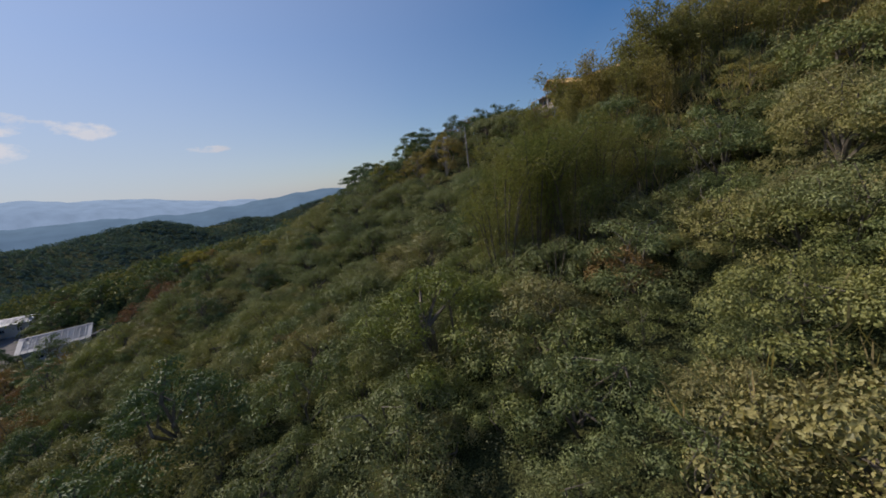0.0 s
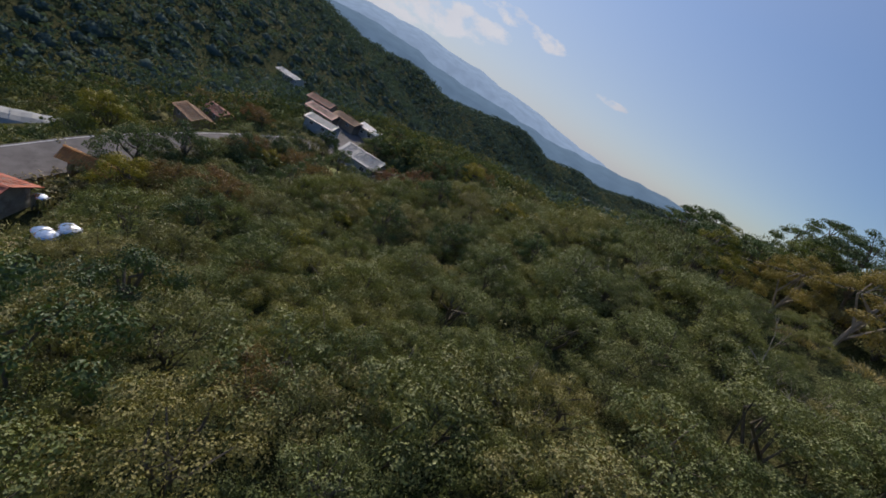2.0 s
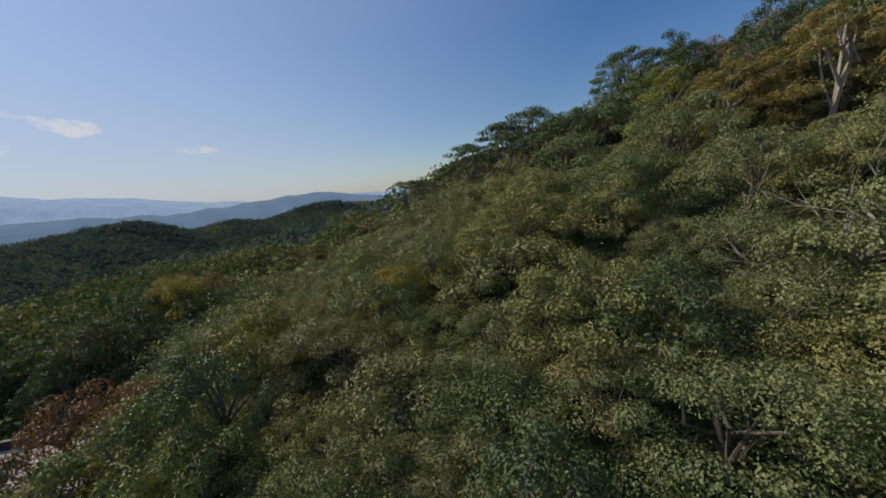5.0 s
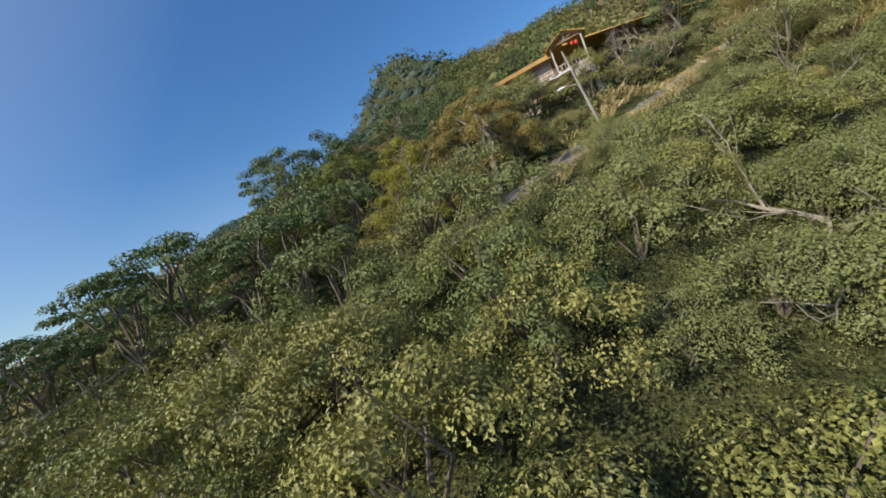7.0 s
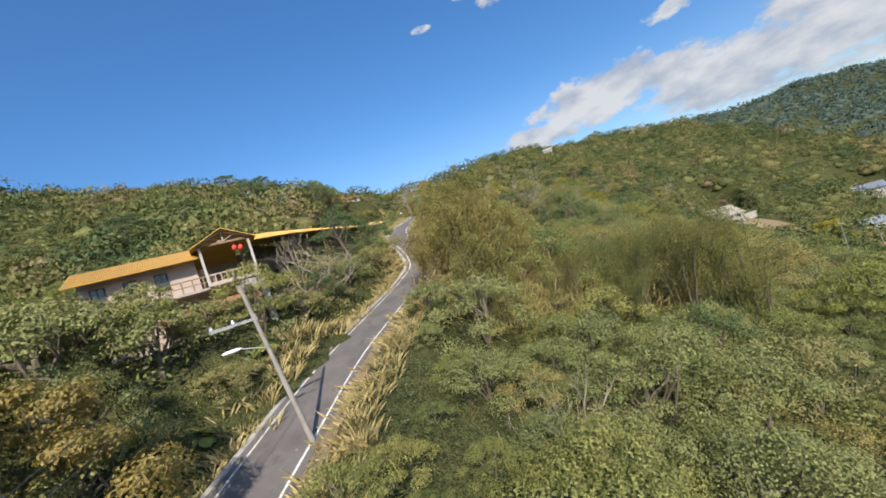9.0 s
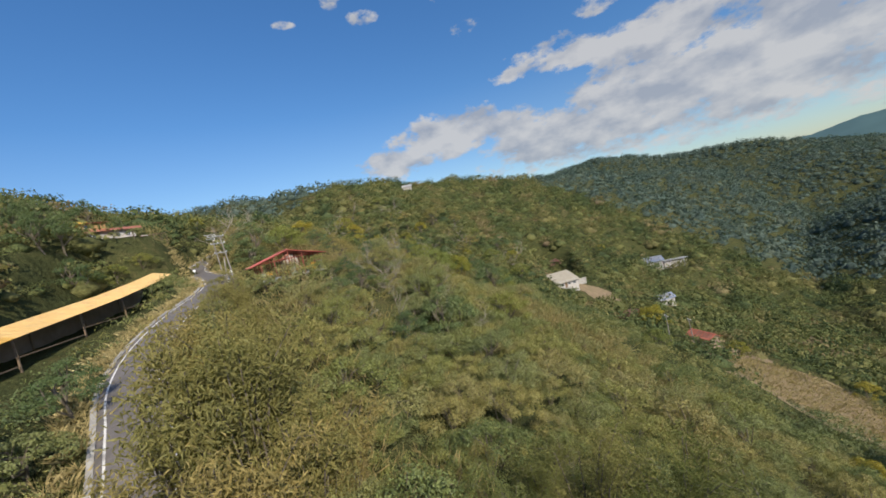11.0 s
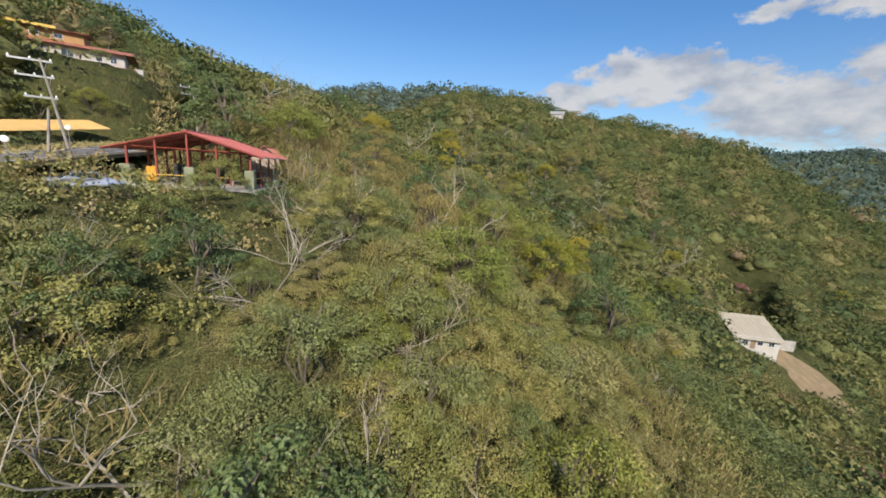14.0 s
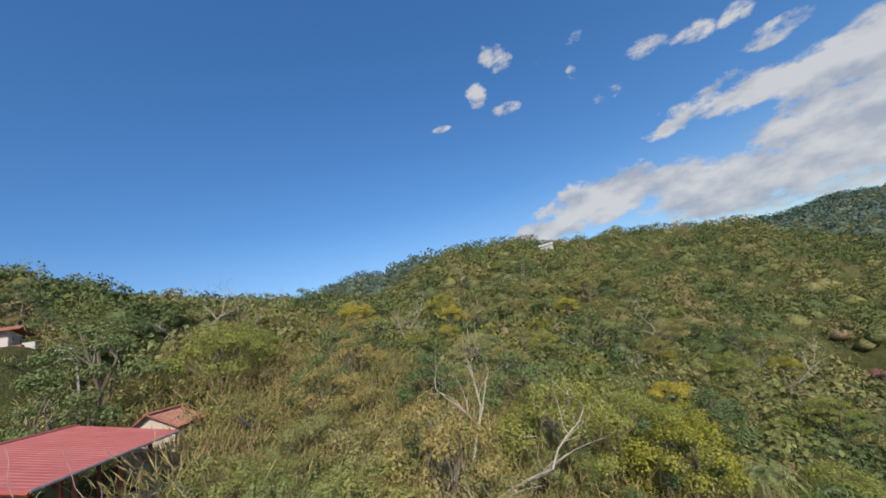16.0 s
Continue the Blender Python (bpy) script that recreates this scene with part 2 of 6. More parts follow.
TWIG_PINK = foliage("twig_pink", [(0.0, (0.16, 0.085, 0.08)), (0.5, (0.20, 0.11, 0.10)), (1.0, (0.24, 0.13, 0.11))], back=0.1, gloss=0.1)
TWIG_OLIVE = foliage("twig_olive", [(0.0, (0.15, 0.13, 0.06)), (0.5, (0.20, 0.16, 0.078)), (1.0, (0.25, 0.19, 0.10))], back=0.4, gloss=0.1, rough=0.8, attribute=True)
STRAW = foliage("straw", [(0.0, (0.15, 0.13, 0.06)), (0.5, (0.23, 0.19, 0.09)), (1.0, (0.30, 0.25, 0.13))], gloss=0.1, rough=0.8, attribute=True)
BARK = surface("bark", (0.09, 0.075, 0.055), (0.17, 0.145, 0.11), 3.0, 0.9, 0, 0.6, 18)
BARK_PALE = surface("bark_pale", (0.24, 0.21, 0.165), (0.38, 0.34, 0.28), 3.0, 0.85, 0, 0.5, 14)


def ground_material():
    m, n, l, b = material("undergrowth_soil")
    co = n.new("ShaderNodeTexCoord")
    a = noise_node(n, l, 0.035, 6, co.outputs["Object"], 0.6)
    c = noise_node(n, l, 0.6, 6, co.outputs["Object"], 0.65)
    d = noise_node(n, l, 6.0, 4, co.outputs["Object"], 0.65)
    r = ramp(n, [(0.32, (0.030, 0.038, 0.016)), (0.5, (0.055, 0.060, 0.024)), (0.62, (0.082, 0.076, 0.033)), (0.72, (0.11, 0.085, 0.045))])
    add = n.new("ShaderNodeMath")
    add.operation = "MULTIPLY_ADD"
    add.inputs[1].default_value = 0.55
    l.new(c.outputs[0], add.inputs[0])
    half = n.new("ShaderNodeMath")
    half.operation, half.inputs[1].default_value = "MULTIPLY", 0.45
    l.new(a.outputs[0], half.inputs[0])
    l.new(half.outputs[0], add.inputs[2])
    l.new(add.outputs[0], r.inputs[0])
    mix = n.new("ShaderNodeMixRGB")
    mix.blend_type, mix.inputs[0].default_value = "OVERLAY", 0.6
    l.new(r.outputs[0], mix.inputs[1])
    l.new(d.outputs[0], mix.inputs[2])
    crumb = noise_node(n, l, 9.0, 5, co.outputs["Object"], 0.7)
    span = n.new("ShaderNodeMapRange")
    span.inputs["From Min"].default_value, span.inputs["From Max"].default_value = 0.36, 0.64
    span.inputs["To Min"].default_value, span.inputs["To Max"].default_value = 0.25, 2.0
    l.new(crumb.outputs[0], span.inputs["Value"])
    litter = n.new("ShaderNodeVectorMath")
    litter.operation = "SCALE"
    l.new(mix.outputs[0], litter.inputs[0])
    l.new(span.outputs[0], litter.inputs["Scale"])
    l.new(litter.outputs[0], b.inputs["Base Color"])
    b.inputs["Roughness"].default_value = 1.0
    b.inputs["Specular IOR Level"].default_value = 0.05
    bp = n.new("ShaderNodeBump")
    bp.inputs["Strength"].default_value, bp.inputs["Distance"].default_value = 0.9, 0.7
    l.new(c.outputs[0], bp.inputs["Height"])
    l.new(bp.outputs[0], b.inputs["Normal"])
    return m


GROUND = ground_material()


# ---- the lie of the land ----
def soft(v, lo, hi, w):
    """v, held between lo and hi with rounded ends of width w."""
    v = hi - w * np.logaddexp(0, (hi - v) / w)
    return lo + w * np.logaddexp(0, (v - lo) / w)


def hump(x, y, cx, cy, r, h):
    return h * np.exp(-((x - cx) ** 2 + (y - cy) ** 2) / (r * r))


def crest(x, y, nodes, slope):
    """A ridge: falls away on both sides of a line of crest points."""
    best = np.full(np.shape(x), -1e9)
    for (x0, y0, z0), (x1, y1, z1) in zip(nodes, nodes[1:]):
        dx, dy = x1 - x0, y1 - y0
        s = np.clip(((x - x0) * dx + (y - y0) * dy) / (dx * dx + dy * dy), 0, 1)
        d = np.hypot(x - x0 - s * dx, y - y0 - s * dy)
        best = np.maximum(best, z0 + s * (z1 - z0) - slope * (np.sqrt(d * d + 100) - 10))
    return best


ROAD = [(-60, 101, -16.5), (-46, 96, -13.5), (-30, 88, -9.5), (-14, 79.5, -4.6), (-2, 71.2, -1.8), (4.6, 67.1, -0.4), (12, 62.3, 1.2), (20, 55.5, 3.0), (25, 50.5, 4.6), (29, 47.5, 6.0), (36, 46, 8.5), (44, 44.8, 10.3), (52, 42, 12.1), (60, 37, 14.2), (68, 30.5, 16.2), (80, 26.8, 17.5), (95, 24.2, 18.6), (110, 22.0, 20.2), (124, 16.0, 23.0), (136, 6.0, 26.0)]
SOUTH_RIDGE = [(431, 30, 86), (356, -25, 74), (256, -63, 57), (181, -80, 53), (180, -131, 50), (148, -242, 42), (108, -362, 31), (60, -480, 8)]
SOUTH_FAR = [(420, -520, 60), (230, -640, 70), (133, -664, 52), (11, -690, 36), (-150, -690, 10)]
WEST_RIDGE = [(-300, -330, 50), (-380, -110, 44), (-420, 40, 26), (-450, 170, -2), (-490, 389, -30), (-503, 523, -22), (-480, 690, -40), (-400, 860, -38), (-280, 1010, -26), (-150, 1080, -30)]


def smooth_line(nodes, step=1.0):
    """A rounded line through the nodes, as rows of x, y, z about step metres apart."""
    p = np.array(nodes, float)
    out = []
    for i in range(len(p) - 1):
        a, b, c, d = p[max(i - 1, 0)], p[i], p[i + 1], p[min(i + 2, len(p) - 1)]
        k = max(2, int(np.linalg.norm(c - b) / step))
        t = np.linspace(0, 1, k, endpoint=False)[:, None]
        out.append(0.5 * (2 * b + (c - a) * t + (2 * a - 5 * b + 4 * c - d) * t ** 2 + (3 * b - a - 3 * c + d) * t ** 3))
    return np.vstack(out + [p[-1:]])


ROAD_LINE = smooth_line(ROAD, 1.5)
SHELTER_LINE = smooth_line([(27, 68, 9.6), (45, 58.5, 12.0), (62, 50.0, 14.0), (80, 41, 15.2), (95.5, 33.2, 16.6)], 1.5)
VILLAGE_LANE = smooth_line([(-46, -18, -33.4), (-57, 1, -33.0), (-66, 13, -32.4), (-76, 25, -31.0), (-84, 40, -29.2), (-91, 56, -28.0), (-97, 69, -27.0), (-106, 76, -26.0), (-122, 78, -25.0)], 1.5)


def near_line(x, y, line):
    """Distance to a line and its height there."""
    x, y = np.asarray(x, float), np.asarray(y, float)
    flat, best, height = (x.ravel(), y.ravel()), np.full(x.size, 1e9), np.zeros(x.size)
    for px, py, pz in line:
        d = (flat[0] - px) ** 2 + (flat[1] - py) ** 2
        hit = d < best
        best[hit], height[hit] = d[hit], pz
    return np.sqrt(best).reshape(x.shape), height.reshape(x.shape)


# level places: x, y, half width, height
PADS = [(74, 16, 8.0, 14.6), (65, 23.5, 4.0, 14.4), (-82, 70, 8, -27.4), (-67, 71, 7, -26.2), (76, -110, 8, -20.5), (84, -118, 8, -22.5), (46, -172, 14, -31.0), (112, 38, 9, 30.6), (-55, 13, 6, -33.0), (21, 72.5, 6.0, 5.6), (-14, -16, 7, -27.0)]


def land(x, y):
    x, y = np.asarray(x, float), np.asarray(y, float)
    z = -17.2 + 0.371 * soft(x, -70, 175, 14) + 0.269 * soft(y, -150, 84, 12)
    z = z + hump(x, y, 50, 14, 13, 3.0) + hump(x, y, 69, -19, 12, 2.5) + hump(x, y, 52, 2, 9, 4.5) + hump(x, y, 26, 11, 10, 3.0) + hump(x, y, 42.5, 16.5, 5, -2.5) + hump(x, y, -30, 50, 10, -1.5) + hump(x, y, -14, 46, 9, -1.5) + hump(x, y, 105, -76, 20, -4) + hump(x, y, 80, -84, 26, -6) + hump(x, y, 56, -66, 22, -4.5) + hump(x, y, -8, -30, 30, -5) + hump(x, y, 20, 44, 8, 1.5)
    z = z + hump(x, y, 8, 30, 14, -2.5) + hump(x, y, -18, 62, 9, -0.3) + hump(x, y, -26, 36, 10, -2.0) + hump(x, y, 35, 92, 18, -5) + hump(x, y, 78, 98, 25, -8) + hump(x, y, 165, 22, 34, -7) + hump(x, y, -8, 86, 10, 2) + hump(x, y, 95, -86, 22, -6) + hump(x, y, 46, -84, 14, -4) + hump(x, y, -1, 45, 11, -1.8) + hump(x, y, 59, 3, 9, 2.4) + hump(x, y, 60, -20, 6, -2.5) + hump(x, y, -27, 48, 8, -1.2) + hump(x, y, -17, 20, 7, 2.0) + hump(x, y, 44, 10, 4, 1.8) + hump(x, y, 142, 170, 32, 30) + hump(x, y, 62, 140, 34, -12) + hump(x, y, 30, 118, 20, -5) + hump(x, y, 240, -62, 30, -5)
    far = np.maximum(crest(x, y, SOUTH_RIDGE, 0.66), np.maximum(crest(x, y, SOUTH_FAR, 0.35), crest(x, y, WEST_RIDGE, 0.36)))
    # the slope ends in a valley far to the west and north
    out = np.hypot(np.minimum(x + 95, 0), 0)
    z = z - 0.16 * out - 0.25 * np.maximum(np.hypot(x, y) - 190, 0) * (x < 150)
    z = np.maximum(z, -170)
    z = np.where(far > z - 12, np.logaddexp(z / 3, far / 3) * 3, z)
    r = np.hypot(x, y)
    roll = np.sin(x * 0.093 + 1.3) * np.sin(y * 0.081 + 0.4) * 0.7 + np.sin(x * 0.21 + y * 0.17) * 0.35
    big = (np.sin(x * 0.021 + 0.7 * np.sin(y * 0.017)) * np.sin(y * 0.024 + 0.6 * np.sin(x * 0.013))) * 9 * np.clip((r - 170) / 160, 0, 1)
    z = z + roll + big
    for line, half, reach in ((SHELTER_LINE, 4.0, 11.0), (ROAD_LINE, 4.6, 10.0), (VILLAGE_LANE, 4.6, 11.0)):
        close = (x > line[:, 0].min() - 14) & (x < line[:, 0].max() + 14) & (y > line[:, 1].min() - 14) & (y < line[:, 1].max() + 14)
        if np.any(close):
            d, h = near_line(x[close], y[close], line)
            w = 1 - np.clip((d - half) / (reach - half), 0, 1)
            w = w * w * (3 - 2 * w)
            z[close] = z[close] * (1 - w) + (h - 0.40) * w
    for px, py, half, h in PADS:
        d = np.hypot(x - px, y - py)
        w = 1 - np.clip((d - half) / 7, 0, 1)
        w = w * w * (3 - 2 * w)
        z = z * (1 - w) + h * w
    return z


def height(x, y):
    return float(land(np.array([x]), np.array([y]))[0])


def mesh_of(name, verts, faces, mat=None, smooth=False):
    me = bpy.data.meshes.new(name)
    me.from_pydata(np.asarray(verts, float).tolist(), [], faces if isinstance(faces, list) else faces.tolist())
    if mat is not None:
        me.materials.append(mat)
    if smooth:
        me.polygons.foreach_set("use_smooth", [True] * len(me.polygons))
    me.update()
    return me


def build_ground():
    fine = np.arange(-150, 190.1, 2.5)
    ext = 190 + 2.5 * np.cumsum(1.09 ** np.arange(1, 62))
    ext = ext[ext < 4400]
    axis = np.concatenate([-(ext - 40)[::-1], fine, ext])
    gx, gy = np.meshgrid(axis, axis, indexing="ij")
    gz = land(gx, gy)
    n = len(axis)
    i = np.arange(n * n).reshape(n, n)
    faces = np.stack([i[:-1, :-1], i[1:, :-1], i[1:, 1:], i[:-1, 1:]], -1).reshape(-1, 4)
    me = mesh_of("ground", np.stack([gx, gy, gz], -1).reshape(-1, 3), faces, GROUND, True)
    return tagged(new("ground", me), "steep hillside ground under dense scrub and woodland", "ground", kind="structure")


ground = build_ground()


# ---- plants: shapes ----
def leaf_quads(rng, centres, dirs, size, droop=0.3, wide=0.5):
    """One folded, pointed leaf spray for each centre: four corners, two triangles."""
    k = len(centres)
    tang = np.cross(dirs, rng.normal(size=(k, 3)))
    tang /= np.linalg.norm(tang, axis=1)[:, None] + 1e-9
    along = tang * 0.8 + dirs * 0.45 - np.array([0, 0, droop])
    along /= np.linalg.norm(along, axis=1)[:, None] + 1e-9
    side = np.cross(along, dirs)
    side /= np.linalg.norm(side, axis=1)[:, None] + 1e-9
    lift = np.cross(side, along)
    s = size * rng.uniform(0.6, 1.35, (k, 1))
    base = centres - along * s * 0.5
    v = np.stack([base, base + along * s * 0.5 + side * s * wide * 0.5 + lift * s * 0.12, base + along * s, base + along * s * 0.5 - side * s * wide * 0.5 + lift * s * 0.12], 1)
    i = np.arange(k * 4).reshape(k, 4)
    f = np.concatenate([i[:, [0, 1, 2]], i[:, [0, 2, 3]]])
    return v.reshape(-1, 3), f


def ball(level=1):
    bm = bmesh.new()
    bmesh.ops.create_icosphere(bm, subdivisions=level, radius=1)
    v = np.array([x.co[:] for x in bm.verts])
    f = np.array([[q.index for q in p.verts] for p in bm.faces])
    bm.free()
    return v, f


BALL0, BALL1 = ball(1), ball(2)
GEM = (np.array([(1, 0, 0), (-1, 0, 0), (0, 1, 0), (0, -1, 0), (0, 0, 1), (0, 0, -1)], float), np.array([(0, 2, 4), (2, 1, 4), (1, 3, 4), (3, 0, 4), (2, 0, 5), (1, 2, 5), (3, 1, 5), (0, 3, 5)]))


def join(pieces):
    vs, fs, at = [], [], 0
    for v, f in pieces:
        vs.append(v)
        fs.append(np.asarray(f) + at)
        at += len(v)
    return np.vstack(vs), np.vstack(fs)


def tube(points, radii, sides=5):
    """A tapered round limb through the points; ends in a tip."""
    p = np.asarray(points, float)
    vs, fs = [], []
    a = np.arange(sides) * 2 * math.pi / sides
    for i in range(len(p)):
        d = p[min(i + 1, len(p) - 1)] - p[max(i - 1, 0)]
        d /= np.linalg.norm(d) + 1e-9
        u = np.cross(d, (0.31, 0.92, 0.2) if abs(d[2]) > 0.9 else (0, 0, 1))
        u /= np.linalg.norm(u)
        w = np.cross(d, u)
        vs.append(p[i] + radii[i] * (np.cos(a)[:, None] * u + np.sin(a)[:, None] * w))
    for i in range(len(p) - 1):
        for j in range(sides):
            q, r = i * sides + j, i * sides + (j + 1) % sides
            fs += [(q, r, r + sides), (q, r + sides, q + sides)]
    return np.vstack(vs), np.array(fs)


def limb(rng, start, way, length, radius, bend=0.25, steps=4):
    p, d = [np.array(start, float)], np.array(way, float)
    for _ in range(steps):
        d = d + rng.normal(size=3) * bend
        d /= np.linalg.norm(d)
        p.append(p[-1] + d * length / steps)
    return p, np.linspace(radius, radius * 0.35, steps + 1), d


def clump_centres(rng, count, radius, tall, flat):
    """Places and sizes of the leaf masses of a crown: spread over a dome, with a lower skirt, gaps and an uneven rim."""
    c, size = [], []
    skirt = count // 4
    spin = rng.uniform(0, 6)
    for k in range(count):
        if k < count - skirt:
            r = radius * 0.84 * math.sqrt((k + 0.5) / (count - skirt)) * rng.uniform(0.85, 1.12)
            top = tall * (1 - (r / radius) ** 2 * flat) * rng.uniform(0.76, 1.06)
        else:
            r, top = radius * rng.uniform(0.72, 1.0), tall * rng.uniform(0.22, 0.5)
        a = spin + k * 2.39996 + rng.normal() * 0.25
        c.append((r * math.cos(a), r * math.sin(a), top))
        size.append(radius * rng.uniform(0.72, 1.28) * 1.12 / math.sqrt(count))
    return np.array(c), size


def crown_shape(rng, radius, low, tall, clumps, leaves, leaf, flat=0.6, core=0.72, layered=False, wide=0.6):
    c, size = clump_centres(rng, clumps, radius, tall - low, flat)
    c = c + (0, 0, low)
    pieces = []
    for p, rc in zip(c, size):
        squash = 0.42 if layered else rng.uniform(0.62, 0.9)
        d = rng.normal(size=(leaves, 3))
        d[:, 2] = np.abs(d[:, 2]) - 0.30
        d /= np.linalg.norm(d, axis=1)[:, None]
        reach = rng.uniform(0.82, 1.10, (leaves, 1))
        p = p - (0, 0, rc * squash * 0.6)
        pieces.append(leaf_quads(rng, p + d * reach * rc * (1, 1, squash), d, leaf, 0.3, wide))
        # inner leaves close the crown
        k = leaves // 3
        e = rng.normal(size=(k, 3))
        e /= np.linalg.norm(e, axis=1)[:, None]
        pieces.append(leaf_quads(rng, p + e * rng.uniform(0.2, 0.8, (k, 1)) * rc * (1, 1, squash) * (core / 0.7), e, min(rc * 0.4, leaf * 1.25), 0.2, 0.7))
    return join(pieces), c


def canopy_shape(rng, radius, tall, quads, leaf, clumps=9, heart=True):
    """A tree seen from afar: leaf masses over a dome, each with its own lit top and shaded foot."""
    c, size = clump_centres(rng, clumps, radius, tall, 0.55)
    v, f = GEM
    pieces = []
    for p, rc in zip(c, size):
        k = quads // clumps
        d = rng.normal(size=(k, 3))
        d[:, 2] = np.abs(d[:, 2]) - 0.15
        d /= np.linalg.norm(d, axis=1)[:, None]
        p = p - (0, 0, rc * 0.5)
        pieces.append(leaf_quads(rng, p + d * rng.uniform(0.55, 1.12, (k, 1)) * rc * (1, 1, 0.8), d, leaf, 0.2, 0.66))
    if heart:
        pieces.append((v * (radius * 0.72, radius * 0.72, tall * 0.5), f))
    return join(pieces)


def trunk_shape(rng, tall, radius, heads, base=-1.2):
    """Trunk and limbs up to the leaf masses."""
    p, r, _ = limb(rng, (0, 0, base), (0, 0, 1), tall * 0.55 - base, radius, 0.12)
    pieces = [tube(p, r)]
    for h in heads:
        s = p[rng.integers(2, len(p))]
        m = (np.asarray(s) + h) / 2 + rng.normal(size=3) * 0.15 * np.linalg.norm(h - s)
        pieces.append(tube([s, m, h], [radius * 0.5, radius * 0.33, radius * 0.12], 4))
    return join(pieces)


def bare_shape(rng, tall, radius, levels=4):
    """A leafless tree: a trunk and forked branches, each branch with its own forks upon forks."""
    trunk, d0 = [], (rng.normal() * 0.15, rng.normal() * 0.15, 1)
    p, r, d = limb(rng, (0, 0, -1), d0, tall * 0.42, radius, 0.16, 3)
    trunk.append(tube(p, r, 7))
    branches = []

    def grow(out, start, way, length, rad, level):
        q, rr, dd = limb(rng, start, way, length, rad, 0.14, 4)
        out.append(tube(q, rr, 5 if level > 1 else 3))
        if level == 0:
            return
        for _ in range(rng.integers(2, 4)):
            side = rng.normal(size=3)
            side[2] = abs(side[2]) * 0.6
            w = dd * 0.75 + side / np.linalg.norm(side) * 0.8
            grow(out, q[rng.integers(1, 5)], w / np.linalg.norm(w), length * rng.uniform(0.6, 0.85), rad * 0.55, level - 1)

    for k in range(4):
        a = k * 1.571 + rng.uniform(-0.5, 0.5)
        way = np.array([math.cos(a), math.sin(a), rng.uniform(0.35, 0.8)])
        out = []
        grow(out, p[1 + k % 3], way / np.linalg.norm(way), tall * rng.uniform(0.36, 0.5), radius * 0.55, levels - 2)
        branches.append(join(out))
    return join(trunk), branches


def bare_plant(rng, tall, radius, mat):
    trunk, branches = bare_shape(rng, tall, radius, 5)
    return plant("bare_tree", "bare pale-barked tree with crooked leafless branches", "tree", [("trunk", trunk, mat)] + [("branch", b, mat) for b in branches])


def bamboo_shape(rng, tall, spread, culms, leaves, size=0.30):
    stems, sprays = [], []
    for _ in range(culms):
        a, lean = rng.uniform(0, 2 * math.pi), rng.uniform(0.05, 0.45)
        out = np.array([math.cos(a), math.sin(a), 0])
        s = out * rng.uniform(0.1, 0.35) * spread
        h = tall * rng.uniform(0.65, 1.08)
        p = [s + (0, 0, -1), s + out * lean * h * 0.12 + (0, 0, h * 0.4), s + out * lean * h * 0.38 + (0, 0, h * 0.78), s + out * lean * h * 0.75 + (0, 0, h * 0.97), s + out * lean * h * 1.0 + (0, 0, h * 0.95)]
        stems.append(tube(p, [0.045, 0.04, 0.03, 0.018, 0.008], 4))
        pa = np.array(p)
        t = rng.uniform(1.1, 3.9, leaves)
        i = t.astype(int)
        c = pa[i] * (1 - (t - i))[:, None] + pa[i + 1] * (t - i)[:, None] + rng.normal(size=(leaves, 3)) * spread * 0.13
        d = rng.normal(size=(leaves, 3))
        d[:, 2] = np.abs(d[:, 2]) + 0.2
        d /= np.linalg.norm(d, axis=1)[:, None]
        sprays.append(leaf_quads(rng, c, d, size, 0.9, 0.20))
    return stems, join(sprays)


def shrub_shape(rng, radius, tall, leaves, leaf):
    d = rng.normal(size=(leaves, 3))
    d[:, 2] = np.abs(d[:, 2])
    d /= np.linalg.norm(d, axis=1)[:, None]
    bump = 1 + 0.25 * np.sin(d[:, 0] * 5 + rng.uniform(0, 6)) * np.sin(d[:, 1] * 4 + rng.uniform(0, 6))
    q = leaf_quads(rng, d * (bump * rng.uniform(0.75, 1.1, leaves))[:, None] * (radius, radius, tall), d, leaf)
    e = rng.normal(size=(34, 3))
    e[:, 2] = np.abs(e[:, 2])
    e /= np.linalg.norm(e, axis=1)[:, None]
    return join([q, leaf_quads(rng, e * rng.uniform(0.2, 0.74, (34, 1)) * (radius, radius, tall), e, min(radius * 0.34, leaf * 1.25), 0.2, 0.7)])


def palm_shape(rng, tall, fronds=16, length=2.2, droop=0.9):
    """Long drooping fronds with leaflets round the head of a short trunk."""
    out = []
    for k in range(fronds):
        a, up = k * 2.399 + rng.normal() * 0.2, rng.uniform(-0.1, 1.0)
        w = np.array([math.cos(a), math.sin(a), 0])
        p = [np.array((0, 0, tall)) + w * length * s * (1 - 0.25 * s) + (0, 0, length * (up * s - droop * s * s)) for s in np.linspace(0, 1, 7)]
        for i in range(6):
            d = p[i + 1] - p[i]
            side = np.cross(d / np.linalg.norm(d), (0, 0, 1))
            for j in range(3):
                c = p[i] + d * (j / 3)
                for sg in (-1, 1):
                    tip = c + sg * side * 0.42 * (1.15 - i / 7) + d * 0.5 + (0, 0, -0.12)
                    out.append((np.array([c, c + d * 0.22, tip]), np.array([[0, 1, 2]])))
    return join(out)


def part(name, shape, mat, parent, label="", smooth=False):
    """Links one mesh object under a thing."""
    me = shape if isinstance(shape, bpy.types.Mesh) else mesh_of(name, shape[0], shape[1], mat, smooth)
    ob = new(name, me)
    ob.parent = parent
    if label:
        ob["label"] = label
    return ob


